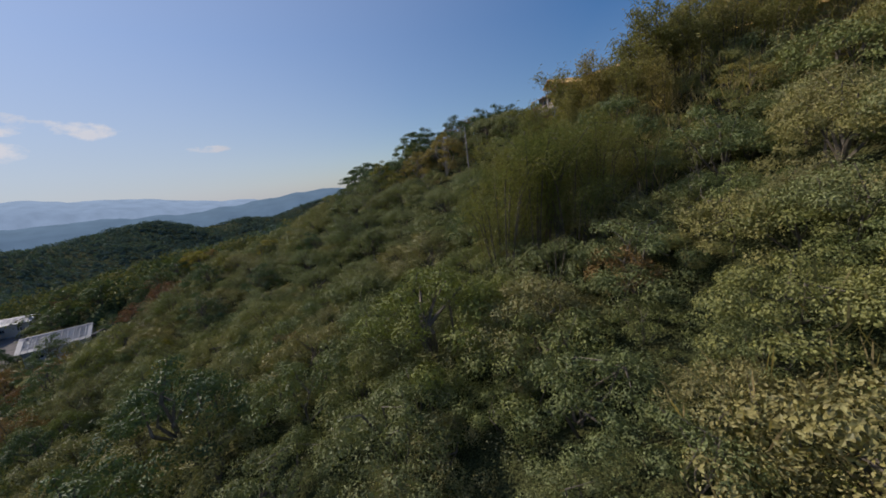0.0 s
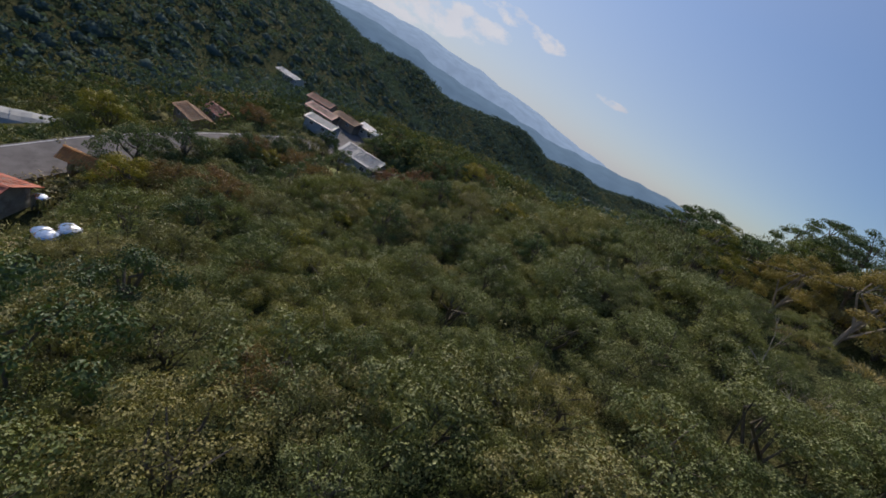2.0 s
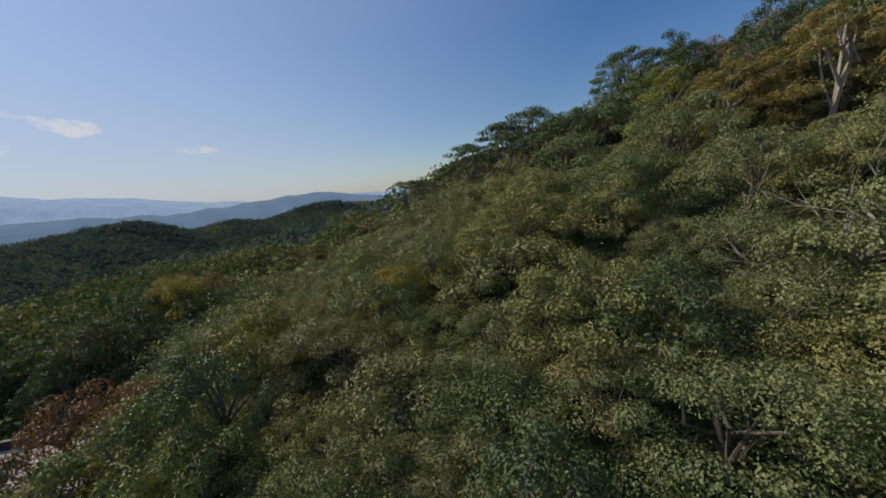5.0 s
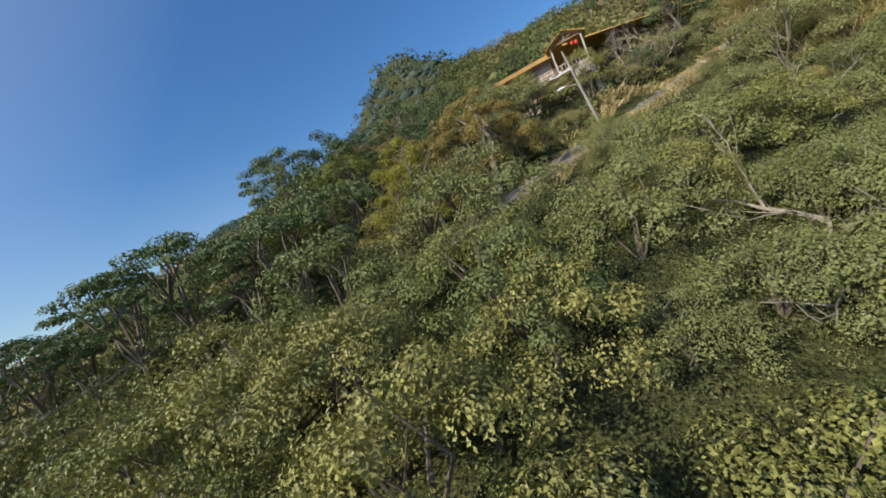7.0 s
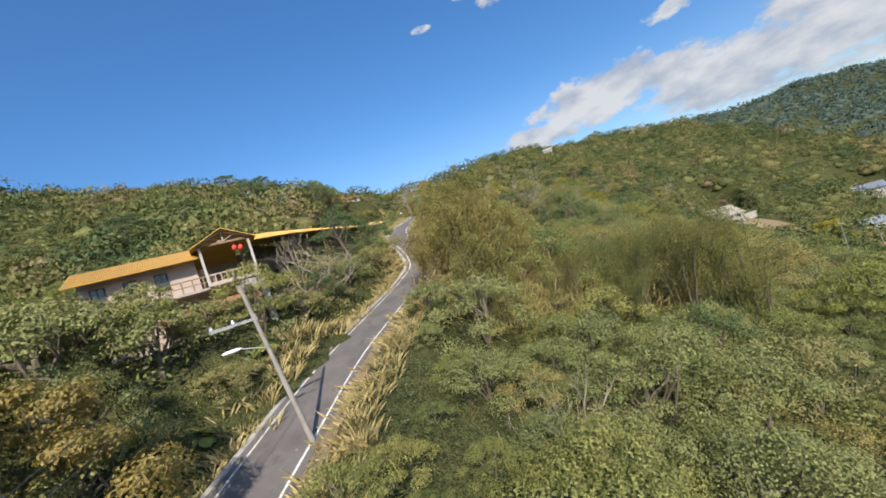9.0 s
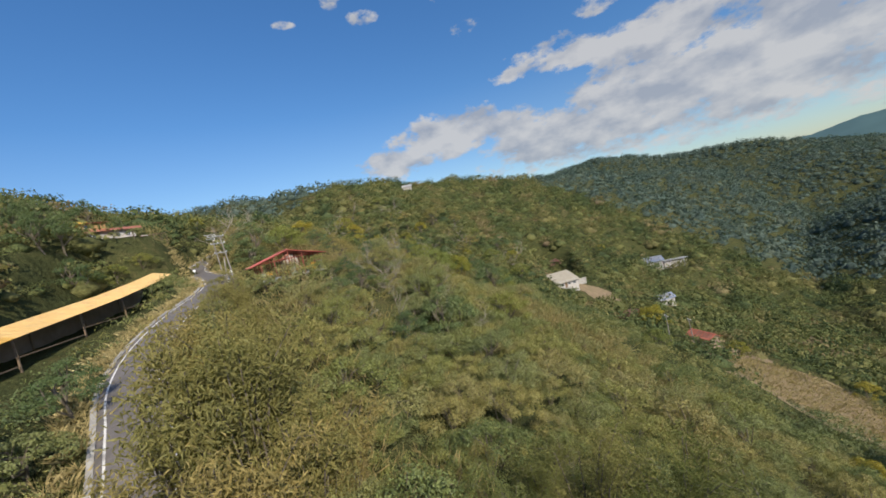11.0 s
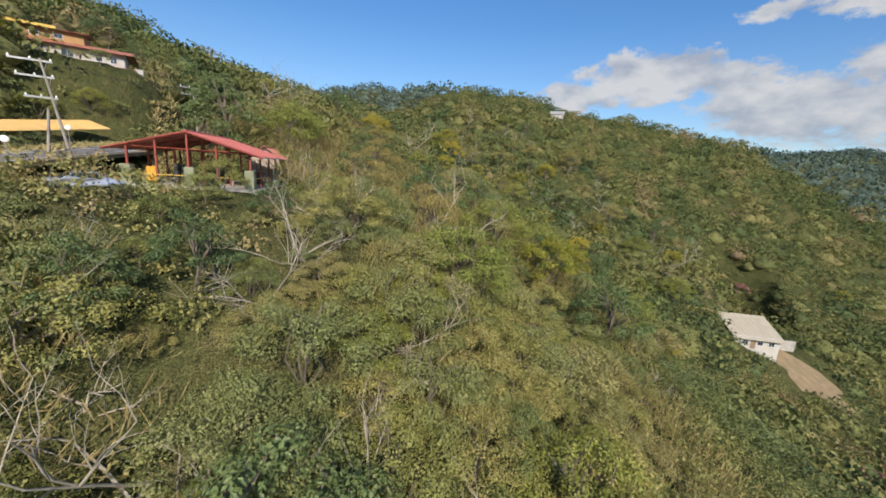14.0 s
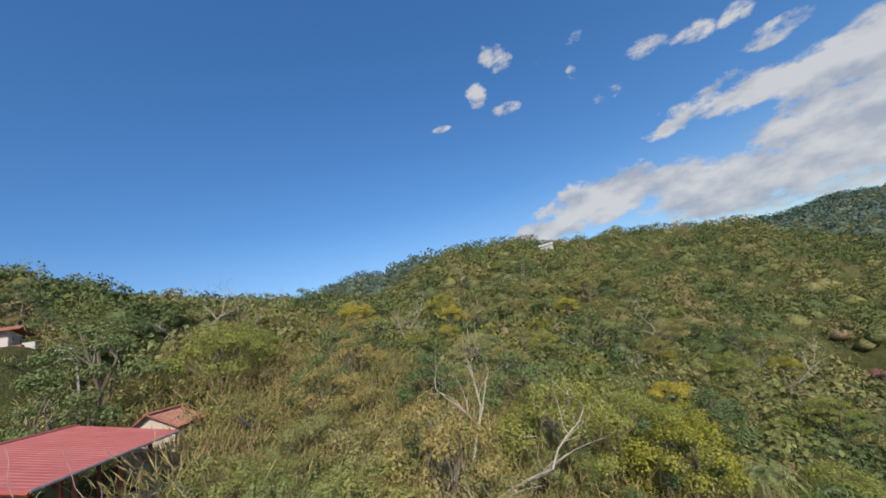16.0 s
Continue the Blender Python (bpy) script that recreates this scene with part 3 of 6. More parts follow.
def plant(name, label, category, parts):
    """A plant as an Empty with its parts; returned as the model to copy."""
    root = new(name)
    root.empty_display_size = 0.2
    tagged(root, label, category)
    for pname, shape, mat in parts:
        part(pname, shape, mat, root)
    return root


def place(model, used, x, y, turn, size, lift=0.0, group=""):
    """Sets the model itself down first, then copies of it."""
    m = pose(x, y, height(x, y) + lift, 0, 0, turn) @ Matrix.Diagonal((size, size, size, 1))
    if model.name in used:
        ob = copy_thing(model, m)
        ob.matrix_basis = m
    else:
        used.add(model.name)
        ob = model
        ob.matrix_basis = m
    if group:
        ob["group"] = group
    return ob


def in_capsule(x, y, stretch, reach):
    best = np.full(np.shape(x), 1e9)
    for (x0, y0), (x1, y1) in zip(stretch, stretch[1:]):
        dx, dy = x1 - x0, y1 - y0
        s = np.clip(((x - x0) * dx + (y - y0) * dy) / (dx * dx + dy * dy), 0, 1)
        best = np.minimum(best, np.hypot(x - x0 - s * dx, y - y0 - s * dy))
    return best < reach


# Clear places: x, y, radius
CLEAR = [(43.6, 16.5, 0.8), (-15.4, 58.6, 1.0), (-0.8, 54.3, 0.8), (45.5, 4.8, 0.2), (51.8, -29.7, 0.6), (40.2, 13.6, 0.2), (0.3, 74.6, 1.2), (105, 34.5, 5.0), (99.5, 31.5, 2.0), (74, 16, 8.0), (65, 23.5, 3.5), (-82.5, 69.6, 6), (-66.5, 71.5, 7), (67.5, -90, 6), (58.5, -96, 8.5), (54, -170, 9), (38, -182, 7), (60, -170, 7), (112, 37.5, 9), (-54.5, 14, 6), (-47.5, 9, 5), (21, 73, 6.5), (-64.8, 21.6, 2.5), (-41.5, 20.5, 3), (-13, -17, 6), (-99, 9.5, 7), (0, -50, 12), (37, -109, 3.5), (18, -64, 5), (104, 60, 7), (161, -107, 5), (-103, 65.5, 4), (-115, 69.5, 5), (-73, 58, 4), (-127, 73, 4), (-112, 72, 4), (-107.5, 82.5, 3.5), (-101, 36.5, 4), (-80, 62, 5)]


def free(x, y, grow=0.0):
    ok = np.ones(np.shape(x), bool)
    for line, half in ((ROAD_LINE, 4.0), (VILLAGE_LANE, 4.0), (SHELTER_LINE, 5.0)):
        ok &= near_line(x, y, line)[0] > half + grow
    for cx, cy, r in CLEAR:
        ok &= np.hypot(x - cx, y - cy) > r + grow
    return ok


def open_to(x, y, stretch, above=22.0, tall=9.0):
    """Which ground can be seen from somewhere over a stretch of the slope."""
    z, seen = land(x, y) + tall, np.zeros(x.shape, bool)
    for sx, sy in stretch:
        sz, clear = height(sx, sy) + above, np.ones(x.shape, bool)
        for k in np.linspace(0.12, 0.94, 22):
            px, py = sx + (x - sx) * k, sy + (y - sy) * k
            clear &= land(px, py) < sz + (z - sz) * k
        seen |= clear
    return seen


def scatter(rng, x0, x1, y0, y1, step):
    gx, gy = np.meshgrid(np.arange(x0, x1, step), np.arange(y0, y1, step))
    gx, gy = gx.ravel(), gy.ravel()
    return gx + rng.uniform(-0.52, 0.52, gx.size) * step, gy + rng.uniform(-0.52, 0.52, gy.size) * step


def stuff(name, label, category, models, xs, ys, sizes, tints, lifts, mat):
    """Many small plants joined into one object of countless pieces."""
    rng = np.random.default_rng(len(xs))
    zs = land(xs, ys) + lifts
    vs, fs, ts, at = [], [], [], 0
    turn = rng.uniform(0, 2 * math.pi, len(xs))
    pick = rng.integers(0, len(models), len(xs))
    for k in range(len(xs)):
        v, f = models[pick[k]]
        c, s = math.cos(turn[k]), math.sin(turn[k])
        w = v * sizes[k]
        vs.append(np.stack([w[:, 0] * c - w[:, 1] * s + xs[k], w[:, 0] * s + w[:, 1] * c + ys[k], w[:, 2] + zs[k]], 1))
        fs.append(f + at)
        ts.append(np.full(len(f), tints[k]))
        at += len(v)
    v, f, t = np.vstack(vs).astype(np.float32), np.vstack(fs).astype(np.int32), np.concatenate(ts).astype(np.float32)
    me = bpy.data.meshes.new(name)
    me.vertices.add(len(v))
    me.vertices.foreach_set("co", v.ravel())
    me.loops.add(f.size)
    me.loops.foreach_set("vertex_index", f.ravel())
    me.polygons.add(len(f))
    me.polygons.foreach_set("loop_start", np.arange(0, f.size, 3, dtype=np.int32))
    me.materials.append(mat)
    tint = me.attributes.new("tint", "FLOAT", "FACE")
    tint.data.foreach_set("value", t)
    me.update(calc_edges=True)
    me.validate()
    return tagged(new(name, me), label, category, kind="stuff")


def patches(x, y):
    """Slow change of plant colour over the slope, 0 to 1."""
    return np.clip(0.5 + 0.22 * np.sin(x * 0.11 + 1.7 * np.sin(y * 0.07)) + 0.2 * np.sin(y * 0.13 + x * 0.05 + 2.0) + 0.12 * np.sin(x * 0.31 - y * 0.27) + hump(x, y, 82, -6, 24, 0.16) + hump(x, y, 110, 5, 30, 0.14), 0, 1)


# ---- the woods ----
CLOSE = [(1, 4), (0, 16), (-8, 30), (-26, 40), (-32, 58), (-22, 66), (-6, 60), (2, 50)]
LOW = [(54, 12.5), (62, 14.5), (61, 21)]
VERGE = [(-10, 69.3), (-8, 67.5), (-2, 64), (5, 60.5), (11, 57)]
NEAR = [(-2, 4), (-6, 26), (-26, 38), (-34, 56), (-22, 64), (-4, 60), (6, 42), (16, 26), (34, 8), (56, -4)]


def build_woods():
    rng = np.random.default_rng(7)
    used = set()
    broad, scrub, leafy = [], [], []
    for k in range(6):
        crown, heads = crown_shape(rng, 2.9, 0.5, rng.uniform(3.2, 4.6), 26, 230, 0.092, rng.uniform(0.45, 0.75), 0.64)
        leafy.append(plant("leafy_tree", "low thick-leaved tree with small glossy leaves", "tree", [("trunk", trunk_shape(rng, 3.4, 0.11, heads[:7]), BARK), ("crown", crown, (LEAF, LEAF_GREY, LEAF)[k % 3])]))
    for k in range(6):
        crown, heads = crown_shape(rng, 2.9, 0.6, rng.uniform(3.4, 5.0), 24, 165, 0.122, rng.uniform(0.45, 0.75), 0.66)
        broad.append(plant("broadleaf_tree", "small broadleaf tree with a dense green crown on the slope", "tree", [("trunk", trunk_shape(rng, 3.6, 0.12, heads[:6]), BARK), ("crown", crown, LEAF)]))
    for k in range(4):
        crown, heads = crown_shape(rng, 2.7, 0.4, rng.uniform(2.6, 3.6), 20, 135, 0.122, rng.uniform(0.35, 0.65), 0.56)
        scrub.append(plant("scrub_tree", "low olive-green scrub tree with an open crown", "tree", [("trunk", trunk_shape(rng, 2.8, 0.09, heads[:5]), BARK), ("crown", crown, LEAF_SCRUB)]))
    x, y = scatter(rng, -62, 98, -42, 114, 3.05)
    ok = in_capsule(x, y, NEAR, 21) & free(x, y, 1.2)
    x, y = x[ok], y[ok]
    close = in_capsule(x, y, CLOSE, 10.0) | in_capsule(x, y, [(8, 32), (22, 18), (34, 9), (46, 5), (52, 0)], 10.0)
    order = np.concatenate([rng.permutation(np.flatnonzero(close)), rng.permutation(np.flatnonzero(~close))])
    # wide old trees stand here and there and keep their neighbours off
    spread = []
    for k in range(4):
        crown, heads = crown_shape(rng, 4.2, 0.8, rng.uniform(5.2, 6.4), 46, 230, 0.105, rng.uniform(0.55, 0.75), 0.66)
        spread.append(plant("spreading_tree", "wide-crowned tree with small glossy leaves above the scrub", "tree", [("trunk", trunk_shape(rng, 5.2, 0.2, heads[:9]), BARK), ("crown", crown, (LEAF, LEAF, LEAF_GREY, LEAF_SCRUB)[k])]))
    kept, wide = np.ones(x.size, bool), []
    for i in order:
        if len(wide) < 95 and rng.uniform() < 0.10 and not in_capsule(x[i], y[i], LOW, 9) and not in_capsule(x[i], y[i], VERGE, 5) and all((x[i] - a) ** 2 + (y[i] - b) ** 2 > 44 for a, b in wide) and free(x[i:i + 1], y[i:i + 1], 3.0)[0]:
            wide.append((x[i], y[i]))
            kept &= np.hypot(x - x[i], y - y[i]) > 3.3
            place(spread[rng.integers(0, 4)], used, x[i], y[i], rng.uniform(0, 360), rng.uniform(0.85, 1.15), -1.7, "spreading trees")
    order = [i for i in order if kept[i]]
    count = [0, 0, 0]
    for i in order:
        kind = 2 if close[i] else (0 if rng.uniform() < 0.5 else 1)
        if count[kind] >= 295:
            kind = 1 if count[1] < 295 else 0
        count[kind] += 1
        models = (broad, scrub, leafy)[kind]
        small = 0.55 if in_capsule(x[i], y[i], LOW, 7) or in_capsule(x[i], y[i], VERGE, 4) else 1.0
        place(models[rng.integers(0, len(models))], used, x[i], y[i], rng.uniform(0, 360), small * rng.choice([0.7, 0.8, 0.9, 1.05, 1.25, 1.45] if kind < 2 else [0.75, 0.85, 0.95, 1.05, 1.2, 1.4]) * rng.uniform(0.92, 1.08), -0.5 * small, ("trees on the slope", "scrub trees", "leafy trees")[kind])
    # the rest of the wood, too many trees to count
    mid = [canopy_shape(np.random.default_rng(40 + k), 3.1, 2.9, 230, 0.42, 8) for k in range(8)]
    fluffy = [canopy_shape(np.random.default_rng(50 + k), 3.1, 3.5, 720, 0.20, 16, False) for k in range(6)]
    x, y = scatter(rng, -90, 130, -60, 125, 3.7)
    ok = free(x, y, 1.6) & ~in_capsule(x, y, NEAR, 21) & in_capsule(x, y, NEAR, 46) & ~((x < -28) & (y < -5))
    x, y = x[ok], y[ok]
    tint = np.clip(patches(x, y) * 0.8 + rng.normal(0, 0.2, x.size), 0, 1)
    stuff("near_woodland", "leafy olive and green trees on the middle slopes", "trees", fluffy, x, y, rng.uniform(0.65, 1.3, x.size), tint, -0.6, LEAF_MIX)
    x, y = scatter(rng, -135, 195, -215, 132, 3.85)
    ok = free(x, y, 1.6) & ~in_capsule(x, y, NEAR, 46) & ~((x < -28) & (y < -12)) 
    x, y = x[ok], y[ok]
    ok = open_to(x, y, NEAR[::2] + [(44, 2)], 24.0, 7.0)
    x, y = x[ok], y[ok]
    tint = np.clip(patches(x * 1.6, y * 1.6) * 0.9 - 0.05 + rng.normal(0, 0.18, x.size) + rng.choice([0, 0, 0, -0.3, 0.25], x.size), 0, 1)
    stuff("woodland", "dense green and olive woodland covering the hillside", "trees", mid, x, y, rng.uniform(0.75, 1.2, x.size) * rng.choice([0.65, 0.8, 0.95, 1.15, 1.85], x.size), tint, -0.6, LEAF_WOOD)
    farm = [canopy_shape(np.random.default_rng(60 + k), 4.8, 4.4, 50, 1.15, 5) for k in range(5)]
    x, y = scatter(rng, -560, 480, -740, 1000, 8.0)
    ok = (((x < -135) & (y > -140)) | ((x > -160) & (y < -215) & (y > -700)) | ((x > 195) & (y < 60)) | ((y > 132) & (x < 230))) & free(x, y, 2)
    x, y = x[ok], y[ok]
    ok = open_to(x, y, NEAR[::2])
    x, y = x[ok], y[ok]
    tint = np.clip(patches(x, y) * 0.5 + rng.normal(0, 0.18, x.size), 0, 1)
    stuff("far_woodland", "woods on the far ridges, blue-green with painted haze", "trees", farm, x, y, rng.uniform(0.8, 1.6, x.size), tint, -0.8, LEAF_FAR_HAZY)
    # undergrowth between the near trees, its leaf colour darkened as shade
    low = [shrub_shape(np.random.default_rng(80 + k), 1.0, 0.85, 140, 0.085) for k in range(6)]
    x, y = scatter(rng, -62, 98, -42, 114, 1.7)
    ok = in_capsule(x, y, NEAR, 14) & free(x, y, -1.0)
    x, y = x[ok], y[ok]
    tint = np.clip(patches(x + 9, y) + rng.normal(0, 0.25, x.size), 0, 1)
    stuff("undergrowth", "tangled leafy shrubs and climbers between the trees", "shrubs", low, x, y, rng.uniform(0.65, 1.5, x.size), tint, -0.1, LEAF_UNDER_SHADED)
    x, y = scatter(rng, -90, 190, -150, 125, 2.9)
    ok = (in_capsule(x, y, NEAR, 46) | in_capsule(x, y, [(60, -4), (70, -60), (60, -110)], 45) | in_capsule(x, y, [(110, 0), (130, -50), (120, -90)], 48)) & ~in_capsule(x, y, NEAR, 12) & free(x, y, -0.3) & ~((x < -28) & (y < -5))
    x, y = x[ok], y[ok]
    rough = [shrub_shape(np.random.default_rng(85 + k), 1.7, 1.4, 64, 0.22) for k in range(5)]
    stuff("undergrowth_below", "olive shrubs filling the wood on the middle slopes", "shrubs", rough, x, y, rng.uniform(0.7, 1.4, x.size), np.clip(patches(x, y) + rng.normal(0, 0.22, x.size), 0, 1), 0.0, LEAF_MIX)
    # leafless brushwood on the driest ground
    brush = []
    for k in range(6):
        r = np.random.default_rng(120 + k)
        foot = r.normal(size=(46, 3)) * (0.8, 0.8, 0)
        way = r.normal(size=(46, 3)) * (0.75, 0.75, 0.3) + (0, 0, 1)
        way /= np.linalg.norm(way, axis=1)[:, None]
        long_ = r.uniform(0.5, 1.3, (46, 1))
        start = foot + way * r.uniform(0.3, 2.0, (46, 1))
        side = np.cross(way, r.normal(size=(46, 3)))
        side /= np.linalg.norm(side, axis=1)[:, None]
        v = np.stack([start, start + way * long_ * 0.6 + side * 0.032, start + way * long_, start + way * long_ * 0.5 - side * 0.032], 1).reshape(-1, 3)
        q = np.arange(184).reshape(46, 4)
        brush.append((v, np.concatenate([q[:, [0, 1, 2]], q[:, [0, 2, 3]]])))
    x, y = scatter(rng, 8, 150, -60, 60, 1.6)
    dry = patches(x, y) + 0.35 * (in_capsule(x, y, [(62, 2), (84, -4), (112, 4)], 17) | in_capsule(x, y, [(16, 42), (34, 40), (52, 33)], 7)) + rng.normal(0, 0.12, x.size)
    ok = (dry > 0.64) & free(x, y, 0.2) & ~in_capsule(x, y, LOW, 8) & in_capsule(x, y, NEAR + [(80, -4), (112, 4)], 26)
    x, y = x[ok], y[ok]
    stuff("brushwood", "brownish leafless twigs rising from the scrub", "shrubs", brush, x, y, rng.uniform(0.8, 1.4, x.size), rng.uniform(0, 1, x.size), 0.9, TWIG_OLIVE)
    x, y = scatter(rng, -125, -30, -8, 100, 2.3)
    ok = in_capsule(x, y, [(-100, 5), (-70, 14), (-48, 22), (-70, 50), (-84, 62), (-104, 72)], 16) & free(x, y, -0.6) & ~in_capsule(x, y, NEAR, 25)
    x, y = x[ok], y[ok]
    low = [shrub_shape(np.random.default_rng(90 + k), 1.1, 1.0, 34, 0.42) for k in range(5)]
    stuff("hamlet_shrubs", "leafy shrubs and weeds round the hamlet", "shrubs", low, x, y, rng.uniform(0.6, 1.5, x.size), np.clip(patches(x, y) + rng.normal(0, 0.2, x.size), 0, 1), 0.0, LEAF_MIX)


build_woods()


# ---- building: helpers ----
YELLOW_METAL = surface("yellow_roof_sheet", (0.47, 0.27, 0.05), (0.58, 0.35, 0.07), 0.8, 0.45, 0.0, 0.15, 30, (0.50, 0.30, 0.06))
TAN_METAL = surface("faded_yellow_sheet", (0.56, 0.36, 0.12), (0.66, 0.44, 0.17), 0.8, 0.5, 0.0, 0.15, 30, (0.45, 0.30, 0.13))
RED_METAL = surface("red_roof_sheet", (0.36, 0.095, 0.08), (0.45, 0.14, 0.115), 0.7, 0.5, 0.0, 0.12, 30, (0.42, 0.14, 0.12))
RED_STEEL = surface("red_painted_steel", (0.22, 0.045, 0.03), (0.30, 0.065, 0.04), 2, 0.5, 0.0, 0.1, 30)
RED_TILE = surface("terracotta_tiles", (0.27, 0.105, 0.07), (0.36, 0.15, 0.10), 1.2, 0.7, 0.0, 0.3, 18, (0.33, 0.12, 0.08))
RUST_SHEET = surface("rusty_sheet", (0.30, 0.15, 0.07), (0.46, 0.30, 0.18), 1.5, 0.8, 0.0, 0.3, 20, (0.22, 0.09, 0.04))
GREY_SHEET = surface("grey_roof_sheet", (0.25, 0.265, 0.28), (0.34, 0.355, 0.37), 0.8, 0.45, 0.0, 0.12, 30, (0.33, 0.32, 0.30))
BLUE_SHEET = surface("blue_grey_roof", (0.20, 0.24, 0.33), (0.27, 0.31, 0.41), 0.8, 0.45, 0.0, 0.12, 30)
WHITE_SHEET = surface("white_roof_sheet", (0.50, 0.51, 0.53), (0.60, 0.60, 0.61), 0.8, 0.5, 0.0, 0.1, 30)
ORANGE_SHEET = surface("orange_red_roof", (0.46, 0.13, 0.075), (0.58, 0.19, 0.11), 0.7, 0.5, 0.0, 0.12, 30, (0.50, 0.18, 0.12))
CREAM_SHEET = surface("cream_roof", (0.34, 0.305, 0.235), (0.41, 0.37, 0.29), 0.5, 0.7, 0.0, 0.1, 25)
WHITE_WALL = surface("white_wall", (0.38, 0.37, 0.36), (0.50, 0.485, 0.47), 0.6, 0.85, 0.0, 0.2, 20, (0.46, 0.42, 0.37))
PINK_WALL = surface("pale_pink_wall", (0.38, 0.31, 0.27), (0.50, 0.42, 0.37), 0.7, 0.85, 0.0, 0.2, 20, (0.40, 0.34, 0.30))
BLUE_WALL = surface("pale_blue_wall", (0.28, 0.34, 0.40), (0.37, 0.42, 0.48), 0.6, 0.85, 0.0, 0.2, 20)
ORANGE_WALL = surface("ochre_wall", (0.33, 0.19, 0.08), (0.42, 0.26, 0.12), 0.7, 0.85, 0.0, 0.2, 20)
BROWN_WALL = surface("brown_wall", (0.22, 0.16, 0.12), (0.32, 0.25, 0.19), 0.7, 0.9, 0.0, 0.3, 16)
CONCRETE = surface("concrete", (0.30, 0.29, 0.27), (0.43, 0.42, 0.39), 0.9, 0.9, 0.0, 0.35, 22, (0.23, 0.22, 0.20))
MOSS_CONCRETE = surface("mossy_concrete", (0.17, 0.19, 0.12), (0.27, 0.28, 0.20), 1.2, 0.95, 0.0, 0.4, 18, (0.18, 0.22, 0.11))
POLE_CONCRETE = surface("pole_concrete", (0.24, 0.22, 0.20), (0.34, 0.315, 0.29), 1.2, 0.85, 0.0, 0.25, 25, (0.18, 0.15, 0.13))
STEEL = surface("galvanised_steel", (0.30, 0.31, 0.32), (0.40, 0.41, 0.42), 2.0, 0.45, 0.7, 0.1, 40)
TANK_STEEL = surface("polished_steel", (0.70, 0.71, 0.72), (0.80, 0.81, 0.82), 1.0, 0.22, 1.0, 0.05, 40)
WOOD = surface("weathered_wood", (0.16, 0.11, 0.07), (0.28, 0.20, 0.13), 3, 0.85, 0.0, 0.35, 20)
DARK_PAINT = surface("dark_paint", (0.02, 0.02, 0.02), (0.05, 0.05, 0.05), 2, 0.6, 0.0, 0.1, 30)
YELLOW_PAINT = surface("yellow_paint", (0.52, 0.33, 0.05), (0.62, 0.42, 0.08), 2, 0.5, 0.0, 0.1, 30)
ORANGE_PAINT = surface("orange_panel", (0.60, 0.28, 0.02), (0.72, 0.38, 0.04), 2, 0.6, 0.0, 0.1, 30)
RED_CLOTH = surface("red_lantern_cloth", (0.62, 0.05, 0.03), (0.75, 0.09, 0.05), 3, 0.7, 0.0, 0.1, 30)
CAR_PAINT = surface("silver_car_paint", (0.55, 0.58, 0.62), (0.62, 0.65, 0.69), 0.5, 0.25, 0.6, 0.02, 30)
RUBBER = surface("rubber", (0.015, 0.015, 0.015), (0.03, 0.03, 0.03), 4, 0.8, 0, 0.2, 40)
LAMP_WHITE = surface("white_enamel", (0.74, 0.75, 0.76), (0.82, 0.83, 0.84), 2, 0.35, 0.0, 0.03, 40)
WIRE = surface("black_cable", (0.02, 0.02, 0.02), (0.035, 0.035, 0.035), 2, 0.6, 0, 0.05, 40)
TARP = surface("pale_tarpaulin", (0.24, 0.25, 0.245), (0.36, 0.37, 0.36), 0.8, 0.6, 0.0, 0.5, 6, (0.30, 0.30, 0.28))
ASPHALT = surface("asphalt", (0.115, 0.105, 0.10), (0.17, 0.155, 0.148), 0.5, 0.92, 0.0, 0.35, 40, (0.10, 0.092, 0.086))
ROAD_PAINT = surface("worn_road_paint", (0.50, 0.50, 0.48), (0.78, 0.78, 0.76), 3.0, 0.8, 0.0, 0.15, 40, (0.30, 0.29, 0.28))
EARTH = surface("dry_earth", (0.17, 0.125, 0.07), (0.27, 0.20, 0.12), 0.6, 0.95, 0.0, 0.5, 8, (0.17, 0.15, 0.07))
LAWN = surface("lawn", (0.13, 0.16, 0.035), (0.22, 0.23, 0.06), 0.5, 0.95, 0.0, 0.5, 12, (0.24, 0.20, 0.07))


def glass_material():
    m, n, l, b = material("window_glass")
    b.inputs["Base Color"].default_value = (0.03, 0.045, 0.06, 1)
    b.inputs["Roughness"].default_value = 0.08
    b.inputs["Specular IOR Level"].default_value = 0.7
    return m


GLASS = glass_material()
FACES = [(0, 3, 2, 1), (4, 5, 6, 7), (0, 1, 5, 4), (1, 2, 6, 5), (2, 3, 7, 6), (3, 0, 4, 7)]


def block(x0, x1, y0, y1, z0, z1, lean=(0, 0)):
    """A box by its limits; lean shifts its top."""
    a, b = lean
    v = [(x0, y0, z0), (x1, y0, z0), (x1, y1, z0), (x0, y1, z0), (x0 + a, y0 + b, z1), (x1 + a, y0 + b, z1), (x1 + a, y1 + b, z1), (x0 + a, y1 + b, z1)]
    return v, FACES


def fuse(pieces):
    vs, fs = [], []
    for v, f in pieces:
        k = len(vs)
        vs += [tuple(float(c) for c in p) for p in v]
        fs += [tuple(int(i) + k for i in q) for q in f]
    return vs, fs


